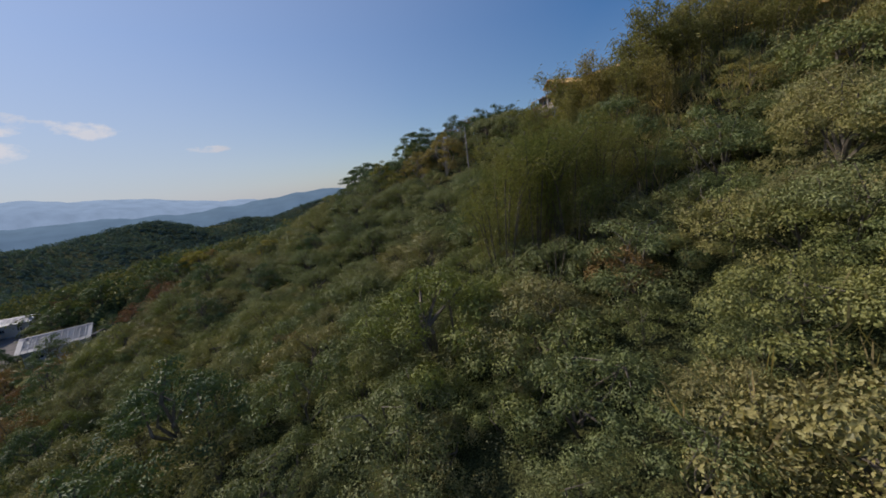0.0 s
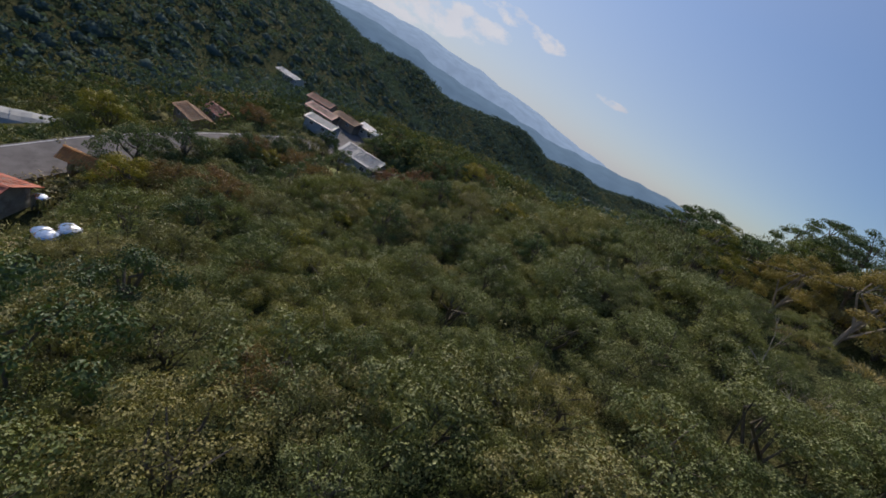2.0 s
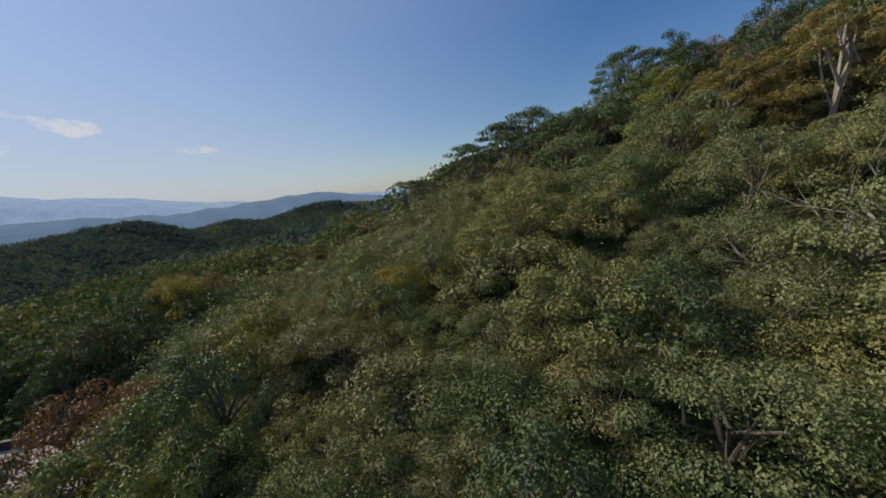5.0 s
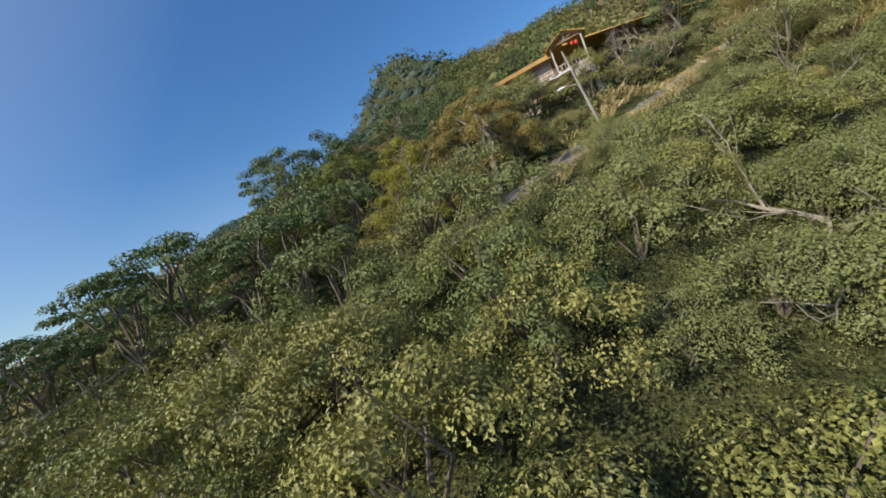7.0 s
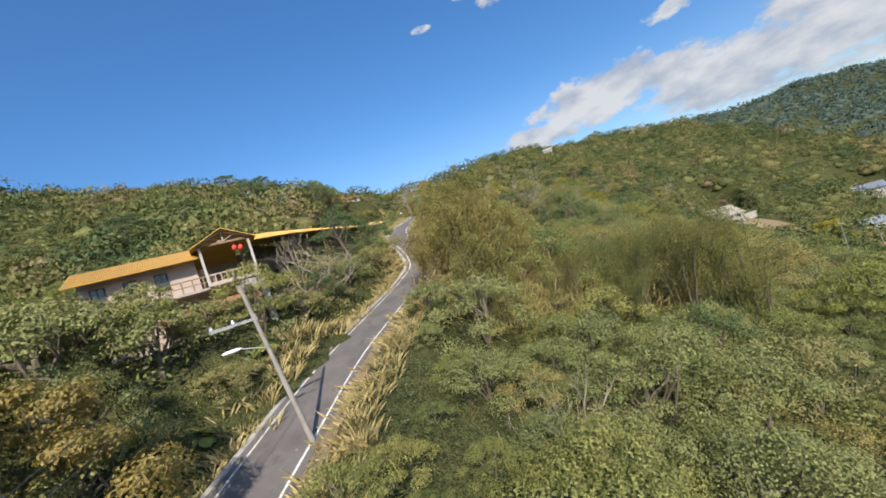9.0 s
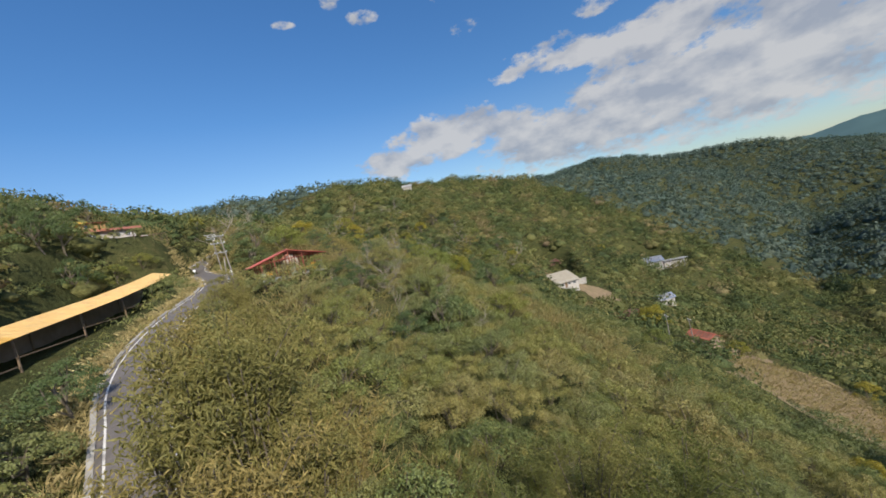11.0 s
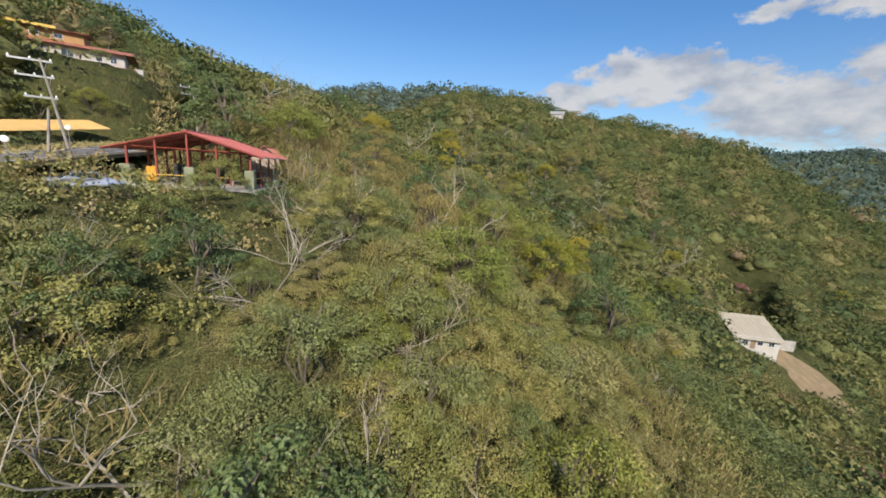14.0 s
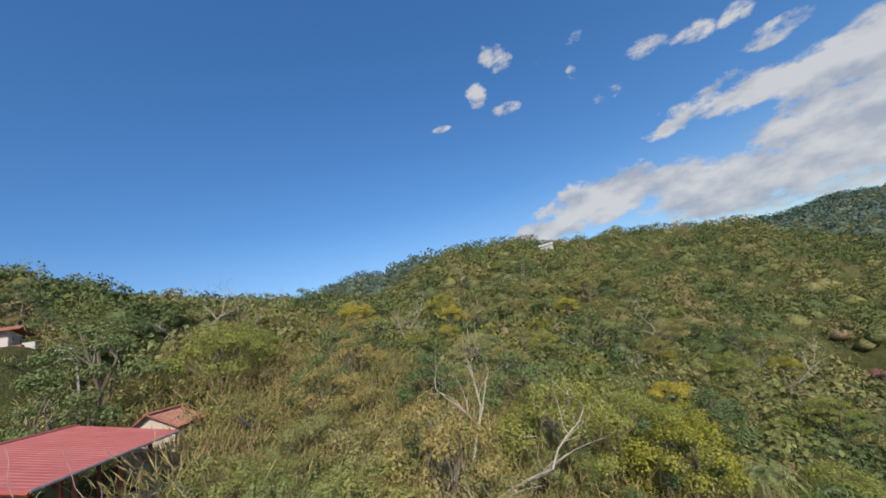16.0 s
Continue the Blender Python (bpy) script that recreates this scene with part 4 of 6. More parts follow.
def piece(name, pieces, mat, parent, label="", bevel=0.0):
    """One mesh part under a thing, its hard edges slightly broken."""
    v, f = fuse(pieces if isinstance(pieces, list) else [pieces])
    bm = bmesh.new()
    bv = [bm.verts.new(p) for p in v]
    for q in f:
        bm.faces.new([bv[i] for i in q])
    bmesh.ops.recalc_face_normals(bm, faces=bm.faces)
    if bevel:
        bmesh.ops.bevel(bm, geom=list(bm.edges), offset=bevel, segments=1, affect="EDGES", clamp_overlap=True)
    me = bpy.data.meshes.new(name)
    bm.to_mesh(me)
    bm.free()
    me.materials.append(mat)
    ob = new(name, me)
    ob.parent = parent
    if label:
        ob["label"] = label
    return ob


def thing(name, label, category, x, y, z, turn=0, group=""):
    ob = new(name)
    ob.empty_display_size = 0.3
    ob.matrix_basis = pose(x, y, z, 0, 0, turn)
    return tagged(ob, label, category, group)


def rod(a, b, r, sides=6, r2=None):
    v, f = tube([a, (np.array(a) + np.array(b)) / 2, b], [r, (r + (r2 or r)) / 2, r2 or r], sides)
    n = len(v)
    return v, [tuple(q) for q in f] + [tuple(range(sides - 1, -1, -1)), tuple(range(n - sides, n))]


def sheet(p00, p10, p01, p11, ribs, thick=0.06, rib=0.05):
    """A sloping roof sheet with standing ribs from eave to ridge. p00 to p10 runs along the eave, p01 to p11 along the ridge."""
    p00, p10, p01, p11 = (np.array(p, float) for p in (p00, p10, p01, p11))
    n = np.cross(p10 - p00, p01 - p00)
    n /= np.linalg.norm(n)
    if n[2] < 0:
        n = -n
    ts, hs = [], []
    for k in range(ribs):
        for s, h in ((0.0, 0), (0.80, 0), (0.86, 1), (0.94, 1)):
            ts.append((k + s) / ribs)
            hs.append(h * rib)
    ts.append(1.0)
    hs.append(0)
    v, f, m = [], [], len(ts)
    for lo, hi in ((p00, p10), (p01, p11)):
        for t, h in zip(ts, hs):
            v.append(lo + (hi - lo) * t + n * h)
    for lo, hi in ((p00, p10), (p01, p11)):
        for t in ts:
            v.append(lo + (hi - lo) * t - n * thick)
    for i in range(m - 1):
        f.append((i, i + 1, m + i + 1, m + i))
        f.append((2 * m + i, 3 * m + i, 3 * m + i + 1, 2 * m + i + 1))
        f.append((i, 2 * m + i, 2 * m + i + 1, i + 1))
        f.append((m + i, m + i + 1, 3 * m + i + 1, 3 * m + i))
    f += [(0, m, 3 * m, 2 * m), (m - 1, 3 * m - 1, 4 * m - 1, 2 * m - 1)]
    return v, f


def gable_roof(parent, length, width, eave, rise, over, mat, name="roof", rib=0.9, cap=True, label="", skew=0.0):
    """Two ribbed slopes and a ridge cap; the ridge runs along x."""
    a, b, w = -length / 2 - over, length / 2 + over, width / 2 + over
    drop = rise * over / (width / 2)
    n = max(3, int((b - a) / rib))
    root = piece(name, sheet((a, -w, eave - drop), (b, -w, eave - drop), (a, 0, eave + rise), (b, 0, eave + rise), n), mat, parent, label)
    piece("roof_slope", sheet((a, w, eave - drop), (b, w, eave - drop), (a, 0, eave + rise), (b, 0, eave + rise), n), mat, root)
    if cap:
        piece("ridge_cap", [([(a, -0.28, eave + rise - 0.02), (b, -0.28, eave + rise - 0.02), (b, 0, eave + rise + 0.10), (a, 0, eave + rise + 0.10), (b, 0.28, eave + rise - 0.02), (a, 0.28, eave + rise - 0.02)], [(0, 1, 2, 3), (3, 2, 4, 5), (0, 3, 5), (1, 4, 2), (0, 5, 4, 1)])], mat, root)
    return root


def gable_walls(parent, length, width, tall, rise, mat, base=-2.5, label=""):
    """Outer walls with the gable ends under the roof."""
    a, w = length / 2, width / 2
    v = [(-a, -w, base), (a, -w, base), (a, w, base), (-a, w, base), (-a, -w, tall), (a, -w, tall), (a, w, tall), (-a, w, tall), (-a, 0, tall + rise), (a, 0, tall + rise)]
    f = [(0, 1, 5, 4), (2, 3, 7, 6), (1, 2, 6, 9, 5), (3, 0, 4, 8, 7), (0, 3, 2, 1), (4, 5, 9, 8), (7, 8, 9, 6)]
    return piece("wall", [(v, f)], mat, parent, label)


def window(parent, x, y, z, w, h, face, frame_mat=None, bars=1):
    """A window set on a wall: frame, pane and bars. face: 's', 'n', 'e' or 'w', the way it looks."""
    turn = {"s": 0, "e": 90, "n": 180, "w": 270}[face]
    m = pose(x, y, z, 0, 0, turn)

    def put(pieces, name, mat, under):
        ob = piece(name, pieces, mat, under)
        if under is parent:
            ob.matrix_local = m
        return ob

    t = 0.09
    fr = [block(-w / 2, w / 2, -0.06, 0.03, h / 2 - t, h / 2), block(-w / 2, w / 2, -0.09, 0.03, -h / 2, -h / 2 + t), block(-w / 2, -w / 2 + t, -0.06, 0.03, -h / 2 + t, h / 2 - t), block(w / 2 - t, w / 2, -0.06, 0.03, -h / 2 + t, h / 2 - t)]
    for k in range(bars):
        c = -w / 2 + w * (k + 1) / (bars + 1)
        fr.append(block(c - 0.03, c + 0.03, -0.05, 0.02, -h / 2 + t, h / 2 - t))
    ob = put(fr, "window", frame_mat or WHITE_SHEET, parent)
    put(block(-w / 2 + t, w / 2 - t, -0.025, 0.01, -h / 2 + t, h / 2 - t), "pane", GLASS, ob)
    return ob


def house(name, label, x, y, z, turn, length, width, tall, rise, wall_mat, roof_mat, over=0.5, wins=(), doors=(), rib=0.9, group=""):
    h = thing(name, label, "house", x, y, z, turn, group)
    gable_walls(h, length, width, tall, rise, wall_mat)
    gable_roof(h, length, width, tall, rise, over, roof_mat, rib=rib)
    for wx, wy, wz, ww, wh, face in wins:
        window(h, wx, wy, wz, ww, wh, face)
    for dx, dy, face in doors:
        turn_d = {"s": 0, "e": 90, "n": 180, "w": 270}[face]
        d = piece("door", [block(-0.5, 0.5, -0.07, 0.03, 0, 2.05)], WOOD, h)
        d.matrix_local = pose(dx, dy, 0, 0, 0, turn_d)
        piece("handle", [block(0.34, 0.40, -0.13, -0.07, 0.98, 1.10)], STEEL, d)
    return h


# ---- roads ----
def ribbon(line, left, right, lift, name, mat, parent=None, along=(0.0, 1.0), thick=0.10):
    """A strip that follows a line between two offsets to its left, with edges of its own."""
    d = np.gradient(line[:, :2], axis=0)
    d /= np.linalg.norm(d, axis=1)[:, None]
    n = np.stack([-d[:, 1], d[:, 0]], 1)
    i0, i1 = int(along[0] * (len(line) - 1)), int(along[1] * (len(line) - 1)) + 1
    v, f = [], []
    for k in range(i0, i1):
        a, b = line[k, :2] + n[k] * left, line[k, :2] + n[k] * right
        z = line[k, 2] + lift
        v += [(*a, z), (*b, z), (*a, z - thick), (*b, z - thick)]
    for k in range(i1 - i0 - 1):
        q = 4 * k
        f += [(q, q + 4, q + 5, q + 1), (q + 2, q, q + 4, q + 6)[::-1], (q + 1, q + 3, q + 7, q + 5)[::-1]]
    me = mesh_of(name, v, f, mat)
    ob = new(name, me)
    if parent is not None:
        ob.parent = parent
    return ob


road = tagged(ribbon(ROAD_LINE, 2.25, -2.25, 0.02, "road", ASPHALT, thick=0.4), "narrow grey asphalt mountain road with white edge lines", "road", kind="structure")
for a, b in ((1.86, 1.72), (-1.72, -1.86)):
    ribbon(ROAD_LINE, a, b, 0.026, "edge_line", ROAD_PAINT, road, thick=0.004)
ribbon(ROAD_LINE, 2.62, 2.25, 0.10, "kerb", CONCRETE, road, thick=0.5)
ribbon(ROAD_LINE, -2.25, -3.0, 0.0, "verge", EARTH, road, thick=0.4)
lane = tagged(ribbon(VILLAGE_LANE, 4.0, -4.0, 0.02, "village_road", ASPHALT, thick=0.5), "grey asphalt lane through the hamlet in the valley", "road", kind="structure")
ribbon(VILLAGE_LANE, 3.7, 3.55, 0.026, "edge_line", ROAD_PAINT, lane, thick=0.004)


# ---- poles and wires ----
def utility_pole(x, y, z, tall, lean, turn, arms, label, lamp=False, strut=False, base=0.0):
    """A concrete pole with cross-arms, braces and insulators; lean: how far its top stands off its foot."""
    p = thing("utility_pole", label, "utility pole", x, y, z, turn, "utility poles")
    top = np.array([lean[0], lean[1], tall])

    def at(h):
        return top * (h / tall)

    piece("pole", [rod((0, 0, -1.0), top, 0.14, 10, 0.08)], POLE_CONCRETE, p)
    for h, length, off in arms:
        c = at(h)
        arm = piece("crossarm", [block(c[0] - 0.06, c[0] + 0.06, c[1] - length + off, c[1] + off, c[2] - 0.07, c[2] + 0.07)], STEEL, p, "galvanised steel crossarm")
        piece("brace", [rod((c[0], c[1] - (length - off) * 0.55, c[2] - 0.05), at(h - 0.75), 0.03, 4)], STEEL, arm)
        for k in range(3):
            q = c[1] + off - 0.1 - (length - 0.2) * k / 2
            piece("insulator", [rod((c[0], q, c[2] + 0.05), (c[0], q, c[2] + 0.14), 0.05, 8, 0.07), rod((c[0], q, c[2] + 0.14), (c[0], q, c[2] + 0.25), 0.07, 8, 0.03)], LAMP_WHITE, arm)
    if strut:
        piece("strut_pole", [rod((-0.6, 1.7, -1.0), at(tall * 0.55) + (-0.1, 0.5, 0), 0.13, 8, 0.09)], POLE_CONCRETE, p)
    if lamp:
        c = at(tall * 0.62)
        arm = piece("lamp_arm", [rod(c, c + (0.1, 1.1, 0.35), 0.025, 6)], STEEL, p)
        v, f = BALL1
        piece("lamp_head", [(v * (0.16, 0.42, 0.10) + c + (0.1, 1.45, 0.36), [tuple(q) for q in f])], LAMP_WHITE, arm, "white enamel street lamp head")
    return p


utility_pole(4.0, 65.15, -0.45, 8.0, (0.0, 1.05), 0, [(6.4, 1.95, 1.85)], "leaning grey concrete utility pole with a street lamp beside the road", lamp=True)
utility_pole(71.4, 26.2, 15.9, 8.6, (-0.9, 1.1), 5, [(8.4, 2.6, 1.9), (7.2, 2.3, 1.8), (5.6, 2.0, 1.7)], "tall grey utility pole with three crossarms and a prop", strut=True)
utility_pole(97.0, 20.2, 18.9, 8.8, (0.2, 0.3), 20, [(8.6, 2.4, 1.6), (7.6, 2.2, 1.5)], "grey concrete utility pole with two crossarms above the road")
utility_pole(24.0, -50.0, height(24, -50), 7.5, (0.1, 0.1), 40, [(7.0, 1.6, 0.9)], "slim grey utility pole beside a lane in the valley")
utility_pole(20.4, -57.0, height(20.4, -57), 7.0, (0.5, 0.2), 40, [(6.6, 1.6, 0.9)], "leaning grey utility pole beside a red-roofed shed")
utility_pole(-98, 2.5, height(-98, 2.5), 8.0, (0, 0.1), 10, [(7.6, 1.6, 0.9)], "dark utility pole by the village road")


def cable(a, b, sag, label):
    a, b = np.array(a, float), np.array(b, float)
    t = np.linspace(0, 1, 14)[:, None]
    p = a + (b - a) * t - np.array([0, 0, 1]) * sag * 4 * t * (1 - t)
    v, f = tube(p, [0.014] * 14, 4)
    return tagged(new("power_cable", mesh_of("power_cable", v, f, WIRE)), label, "cable", "overhead cables")


for k in range(2):
    cable((4.0, 66.2 + 1.5 * k, 6.2), (-40, 92 + 1.2 * k, -4.5), 1.3, "thin black power cable strung along the road")
cable((4.0, 66.0, 6.1), (18.6, 67.6, 9.6), 0.5, "thin black service cable to the yellow-roofed house")
for k in range(2):
    cable((70.6, 26.2 + 1.2 * k, 24.3), (97.2, 19.5 + 1.0 * k, 27.6), 0.6, "thin black power cable between two poles")


def round_mirror(x, y, z, turn):
    t = thing("traffic_mirror", "white round traffic mirror on a thin post at the bend", "traffic mirror", x, y, z, turn, "traffic mirrors")
    piece("post", [rod((0, 0, -0.6), (0, 0, 2.2), 0.035, 8)], STEEL, t)
    v, f = BALL1
    piece("mirror", [(v * (0.06, 0.26, 0.26) + (0.06, 0, 2.3), [tuple(q) for q in f])], LAMP_WHITE, t, "white convex mirror")
    return t


round_mirror(80.5, 29.6, 17.3, 190)
round_mirror(66.2, 28.2, 15.6, 190)


# ---- the house with the yellow roof ----
def yellow_house():
    h = thing("hillside_house", "long pale house with a bright yellow sheet roof above the road", "house", 22.3, 71.0, 6.2, -80)
    # ridge runs along x; the porch stands at its east end towards the road
    lo, hi = -6.6, 3.2
    wall = piece("wall", [block(lo, hi - 2.6, -1.6, 3.4, 3.0, 5.9), block(lo, hi, -1.2, 3.4, -4.0, 3.0)], PINK_WALL, h, "stained pale pink plastered wall")
    for k, wx in enumerate((-5.6, -3.7, -1.8)):
        window(h, wx, -1.6, 4.5, 0.85, 1.35, "s", DARK_PAINT)
    piece("balcony_floor", [block(lo, hi + 0.6, -3.2, -1.2, 2.84, 3.02)], CONCRETE, h)
    rail = piece("balcony_rail", [block(lo, hi - 1.6, -3.18, -3.10, 3.88, 3.98), block(lo, hi - 1.6, -3.17, -3.11, 3.45, 3.52)], WOOD, h, "weathered wooden balcony rail")
    for k in range(12):
        x = lo + 0.1 + k * (hi - 1.8 - lo) / 11
        piece("baluster", [block(x - 0.05, x + 0.05, -3.19, -3.09, 3.02, 3.88)], WOOD, rail)
    roof = piece("roof", sheet((lo - 0.6, -2.9, 5.55), (hi - 2.0, -2.9, 5.55), (lo - 0.6, 0.9, 7.0), (hi - 2.0, 0.9, 7.0), 52), YELLOW_METAL, h, "bright yellow ribbed sheet roof")
    piece("roof_slope", sheet((lo - 0.6, 4.4, 5.6), (hi + 1.0, 4.4, 5.6), (lo - 0.6, 0.9, 7.0), (hi + 1.0, 0.9, 7.0), 56), YELLOW_METAL, roof)
    # gabled porch facing the road
    porch = piece("porch", [block(hi - 2.2, hi + 1.6, -3.4, -3.28, 3.0, 3.3), block(hi - 2.2, hi + 1.6, -3.38, -3.30, 3.85, 3.95), block(hi + 1.48, hi + 1.6, -3.28, -0.4, 3.0, 4.05)], PINK_WALL, h, "low pale porch wall and rail")
    for k in range(9):
        bx = hi - 2.0 + k * 0.42
        piece("baluster", [block(bx - 0.04, bx + 0.04, -3.38, -3.30, 3.3, 3.85)], PINK_WALL, porch)
    for px in (hi - 2.1, hi + 1.5):
        piece("porch_post", [block(px - 0.09, px + 0.09, -3.43, -3.25, 3.0, 6.2)], WHITE_WALL, porch)
    piece("porch_beam", [block(hi - 2.3, hi + 1.7, -3.45, -3.28, 6.2, 6.38)], WOOD, porch)
    c = hi - 0.3
    piece("roof_truss", [rod((c - 2.0, -3.4, 6.35), (c, -3.4, 7.25), 0.07, 4), rod((c + 2.0, -3.4, 6.35), (c, -3.4, 7.25), 0.07, 4), rod((c, -3.4, 6.35), (c, -3.4, 7.2), 0.06, 4), rod((c, -3.4, 6.4), (c - 0.9, -3.4, 6.8), 0.04, 4), rod((c, -3.4, 6.4), (c + 0.9, -3.4, 6.8), 0.04, 4)], WHITE_WALL, porch, "pale timber gable truss")
    pr = piece("porch_roof", sheet((c - 2.4, -4.0, 6.2), (c - 2.4, 1.2, 6.2), (c, -4.0, 7.42), (c, 1.2, 7.42), 14), YELLOW_METAL, h)
    piece("roof_slope", sheet((c + 2.4, -4.0, 6.2), (c + 2.4, 1.2, 6.2), (c, -4.0, 7.42), (c, 1.2, 7.42), 14), YELLOW_METAL, pr)
    v, f = BALL1
    for k, lx in enumerate((c + 0.7, c + 1.15)):
        piece("lantern", [(v * (0.2, 0.2, 0.26) + (lx, -3.0, 5.75 - 0.1 * k), [tuple(q) for q in f]), rod((lx, -3.0, 5.9), (lx, -3.0, 6.25), 0.015, 4)], RED_CLOTH, h, "red cloth lantern")
    # lower storey: lean-to with a rusty sheet roof
    lean = piece("lean_to", [block(hi - 5.6, hi + 1.0, -4.0, -1.2, -4.0, 1.0)], BROWN_WALL, h, "brown boarded lower store")
    piece("lean_to_roof", sheet((hi - 6.0, -5.2, 0.9), (hi + 1.2, -5.2, 0.9), (hi - 6.0, -1.2, 2.2), (hi + 1.2, -1.2, 2.2), 16), RUST_SHEET, lean, "rust-streaked sheet roof")
    piece("corner_pier", [block(hi + 1.25, hi + 1.75, -4.3, -3.8, -4.5, 2.9)], CONCRETE, h)
    piece("corner_wall", [block(hi - 0.4, hi + 1.25, -3.36, -3.16, 1.9, 2.84)], CONCRETE, h)
    return h


yellow_house()


def long_shelter():
    """The long yellow roof along the upper side of the road, on posts."""
    a, b = np.array([24.2, 66.8, 13.0]), np.array([95.0, 30.4, 20.2])
    d = (b - a)[:2]
    d /= np.linalg.norm(d)
    n = np.array([-d[1], d[0]])
    turn = math.degrees(math.atan2(d[1], d[0]))
    s = thing("roadside_shelter", "long faded yellow sheet roof on posts above the road", "shelter", a[0], a[1], a[2] - 3.0, turn)
    total = float(np.linalg.norm((b - a)[:2]))
    spans = 7
    wave = [0, 0.25, 0.2, 0.0, -0.2, -0.35, -0.2, 0.2]
    for k in range(spans):
        x0, x1 = total * k / spans, total * (k + 1) / spans + 0.05
        z0, z1 = 3.0 + (b[2] - a[2]) * k / spans + wave[k], 3.0 + (b[2] - a[2]) * (k + 1) / spans + wave[k + 1]
        mat = YELLOW_METAL if k < 3 else TAN_METAL
        r = piece("roof_bay", sheet((x0, -0.2, z0), (x1, -0.2, z1), (x0, 2.8, z0 + 1.0), (x1, 2.8, z1 + 1.0), 22), mat, s, "yellow ribbed roof sheets" if k < 3 else "faded tan roof sheets")
        piece("back_slope", sheet((x0, 5.6, z0 + 0.1), (x1, 5.6, z1 + 0.1), (x0, 2.8, z0 + 1.0), (x1, 2.8, z1 + 1.0), 22), mat, r)
        for y in (0.2, 5.2):
            piece("post", [block(x0 + 0.2, x0 + 0.36, y - 0.08, y + 0.08, z0 - 5.0, z0 + 0.05)], WOOD, s)
        piece("back_wall", [block(x0, x1 - 0.05, 5.25, 5.35, z0 - 4.5, z0 + 0.05)], BROWN_WALL, s)
        piece("rail", [block(x0, x1 - 0.05, 0.1, 0.18, z0 - 1.9, z0 - 1.78)], WOOD, s)
    return s


long_shelter()


# ---- the red pavilion ----
def pavilion():
    p = thing("pavilion", "open roadside pavilion with a red sheet roof and mossy concrete pillars", "pavilion", 68.6, 17.4, 14.75, -14)
    rise, half, eave, long_ = 1.9, 6.7, 3.1, 11.6
    roof = piece("roof", sheet((-1.0, -half, eave), (long_ - 1, -half, eave), (-0.2, 0, eave + rise), (long_, 0, eave + rise), 30, 0.08, 0.016), RED_METAL, p, "faded red sheet roof")
    piece("roof_slope", sheet((-0.2, half, eave), (long_ - 1, half, eave), (-0.2, 0, eave + rise), (long_, 0, eave + rise), 30, 0.08, 0.016), RED_METAL, roof)
    piece("barge_board", [rod((-1.0, -half, eave - 0.12), (-0.2, 0, eave + rise - 0.12), 0.11, 4), rod((-0.2, half, eave - 0.12), (-0.2, 0, eave + rise - 0.12), 0.11, 4)], RED_STEEL, roof)
    piece("ridge_cap", [rod((-0.25, 0, eave + rise + 0.03), (long_, 0, eave + rise + 0.03), 0.10, 6)], RED_METAL, roof)
    piece("eave_gutter", [rod((-1.0, -half, eave - 0.06), (long_ - 1, -half, eave - 0.06), 0.07, 6)], STEEL, roof)
    piece("floor_slab", [block(-0.8, long_ - 0.6, -6.2, 6.2, -0.9, 0.0)], CONCRETE, p, bevel=0.03)
    for y in (-5.3, -0.2, 4.9):
        piece("pillar", [block(-0.55, 0.25, y - 0.42, y + 0.42, -1.4, 1.75)], MOSS_CONCRETE, p, "mossy concrete pillar", 0.04)
        piece("pillar", [block(long_ - 2.2, long_ - 1.5, y - 0.42, y + 0.42, -1.0, 1.75)], MOSS_CONCRETE, p, "mossy concrete pillar", 0.04)
    for x in (0.0, 3.4, 6.8, long_ - 1.8):
        for y in (-5.3, -2.4, 0.0, 2.6, 4.9):
            top = eave + rise * (1 - abs(y) / half) - 0.1
            base = 1.75 if (x in (0.0, long_ - 1.8) and y in (-5.3, 4.9)) else 0.0
            piece("post", [block(x - 0.08, x + 0.08, y - 0.08, y + 0.08, base, top)], RED_STEEL, p)
    for x in (0.0, 3.4, 6.8, long_ - 1.8):
        piece("rafter", [rod((x, -half + 0.2, eave - 0.08), (x, 0, eave + rise - 0.12), 0.07, 4), rod((x, half - 0.2, eave - 0.08), (x, 0, eave + rise - 0.12), 0.07, 4), rod((x, -5.3, eave + 0.25), (x, 5.3, eave + 0.25), 0.05, 4)], RED_STEEL, p)
    for y in (-4.5, -2.2, 2.2, 4.5):
        z = eave + rise * (1 - abs(y) / half) - 0.1
        piece("purlin", [rod((-0.4, y, z), (long_ - 0.6, y, z), 0.05, 4)], RED_STEEL, p)
    piece("rail", [rod((-0.15, -4.9, 0.95), (-0.15, -0.6, 0.95), 0.045, 6)], YELLOW_PAINT, p, "yellow painted rail")
    piece("rail", [rod((-0.15, 0.2, 0.95), (-0.15, 4.5, 0.95), 0.045, 6)], YELLOW_PAINT, p, "yellow painted rail")
    piece("rail", [rod((1.0, -5.3, 0.95), (long_ - 2.4, -5.3, 0.95), 0.045, 6)], YELLOW_PAINT, p, "yellow painted rail")
    return p


pav = pavilion()


def in_pavilion(x, y, z=0.0):
    return pav.matrix_basis @ Vector((x, y, z))


def panel(x, y, mat, label, w=0.9, h=1.6):
    c = in_pavilion(x, y)
    t = thing("display_panel", label, "panel", c.x, c.y, c.z, -14, "panels in the pavilion")
    piece("board", [block(-0.05, 0.05, -w / 2, w / 2, 0.25, h)], mat, t, bevel=0.01)
    for y0 in (-w / 2 + 0.06, w / 2 - 0.06):
        piece("leg", [block(-0.04, 0.04, y0 - 0.04, y0 + 0.04, 0.0, 0.25)], STEEL, t)


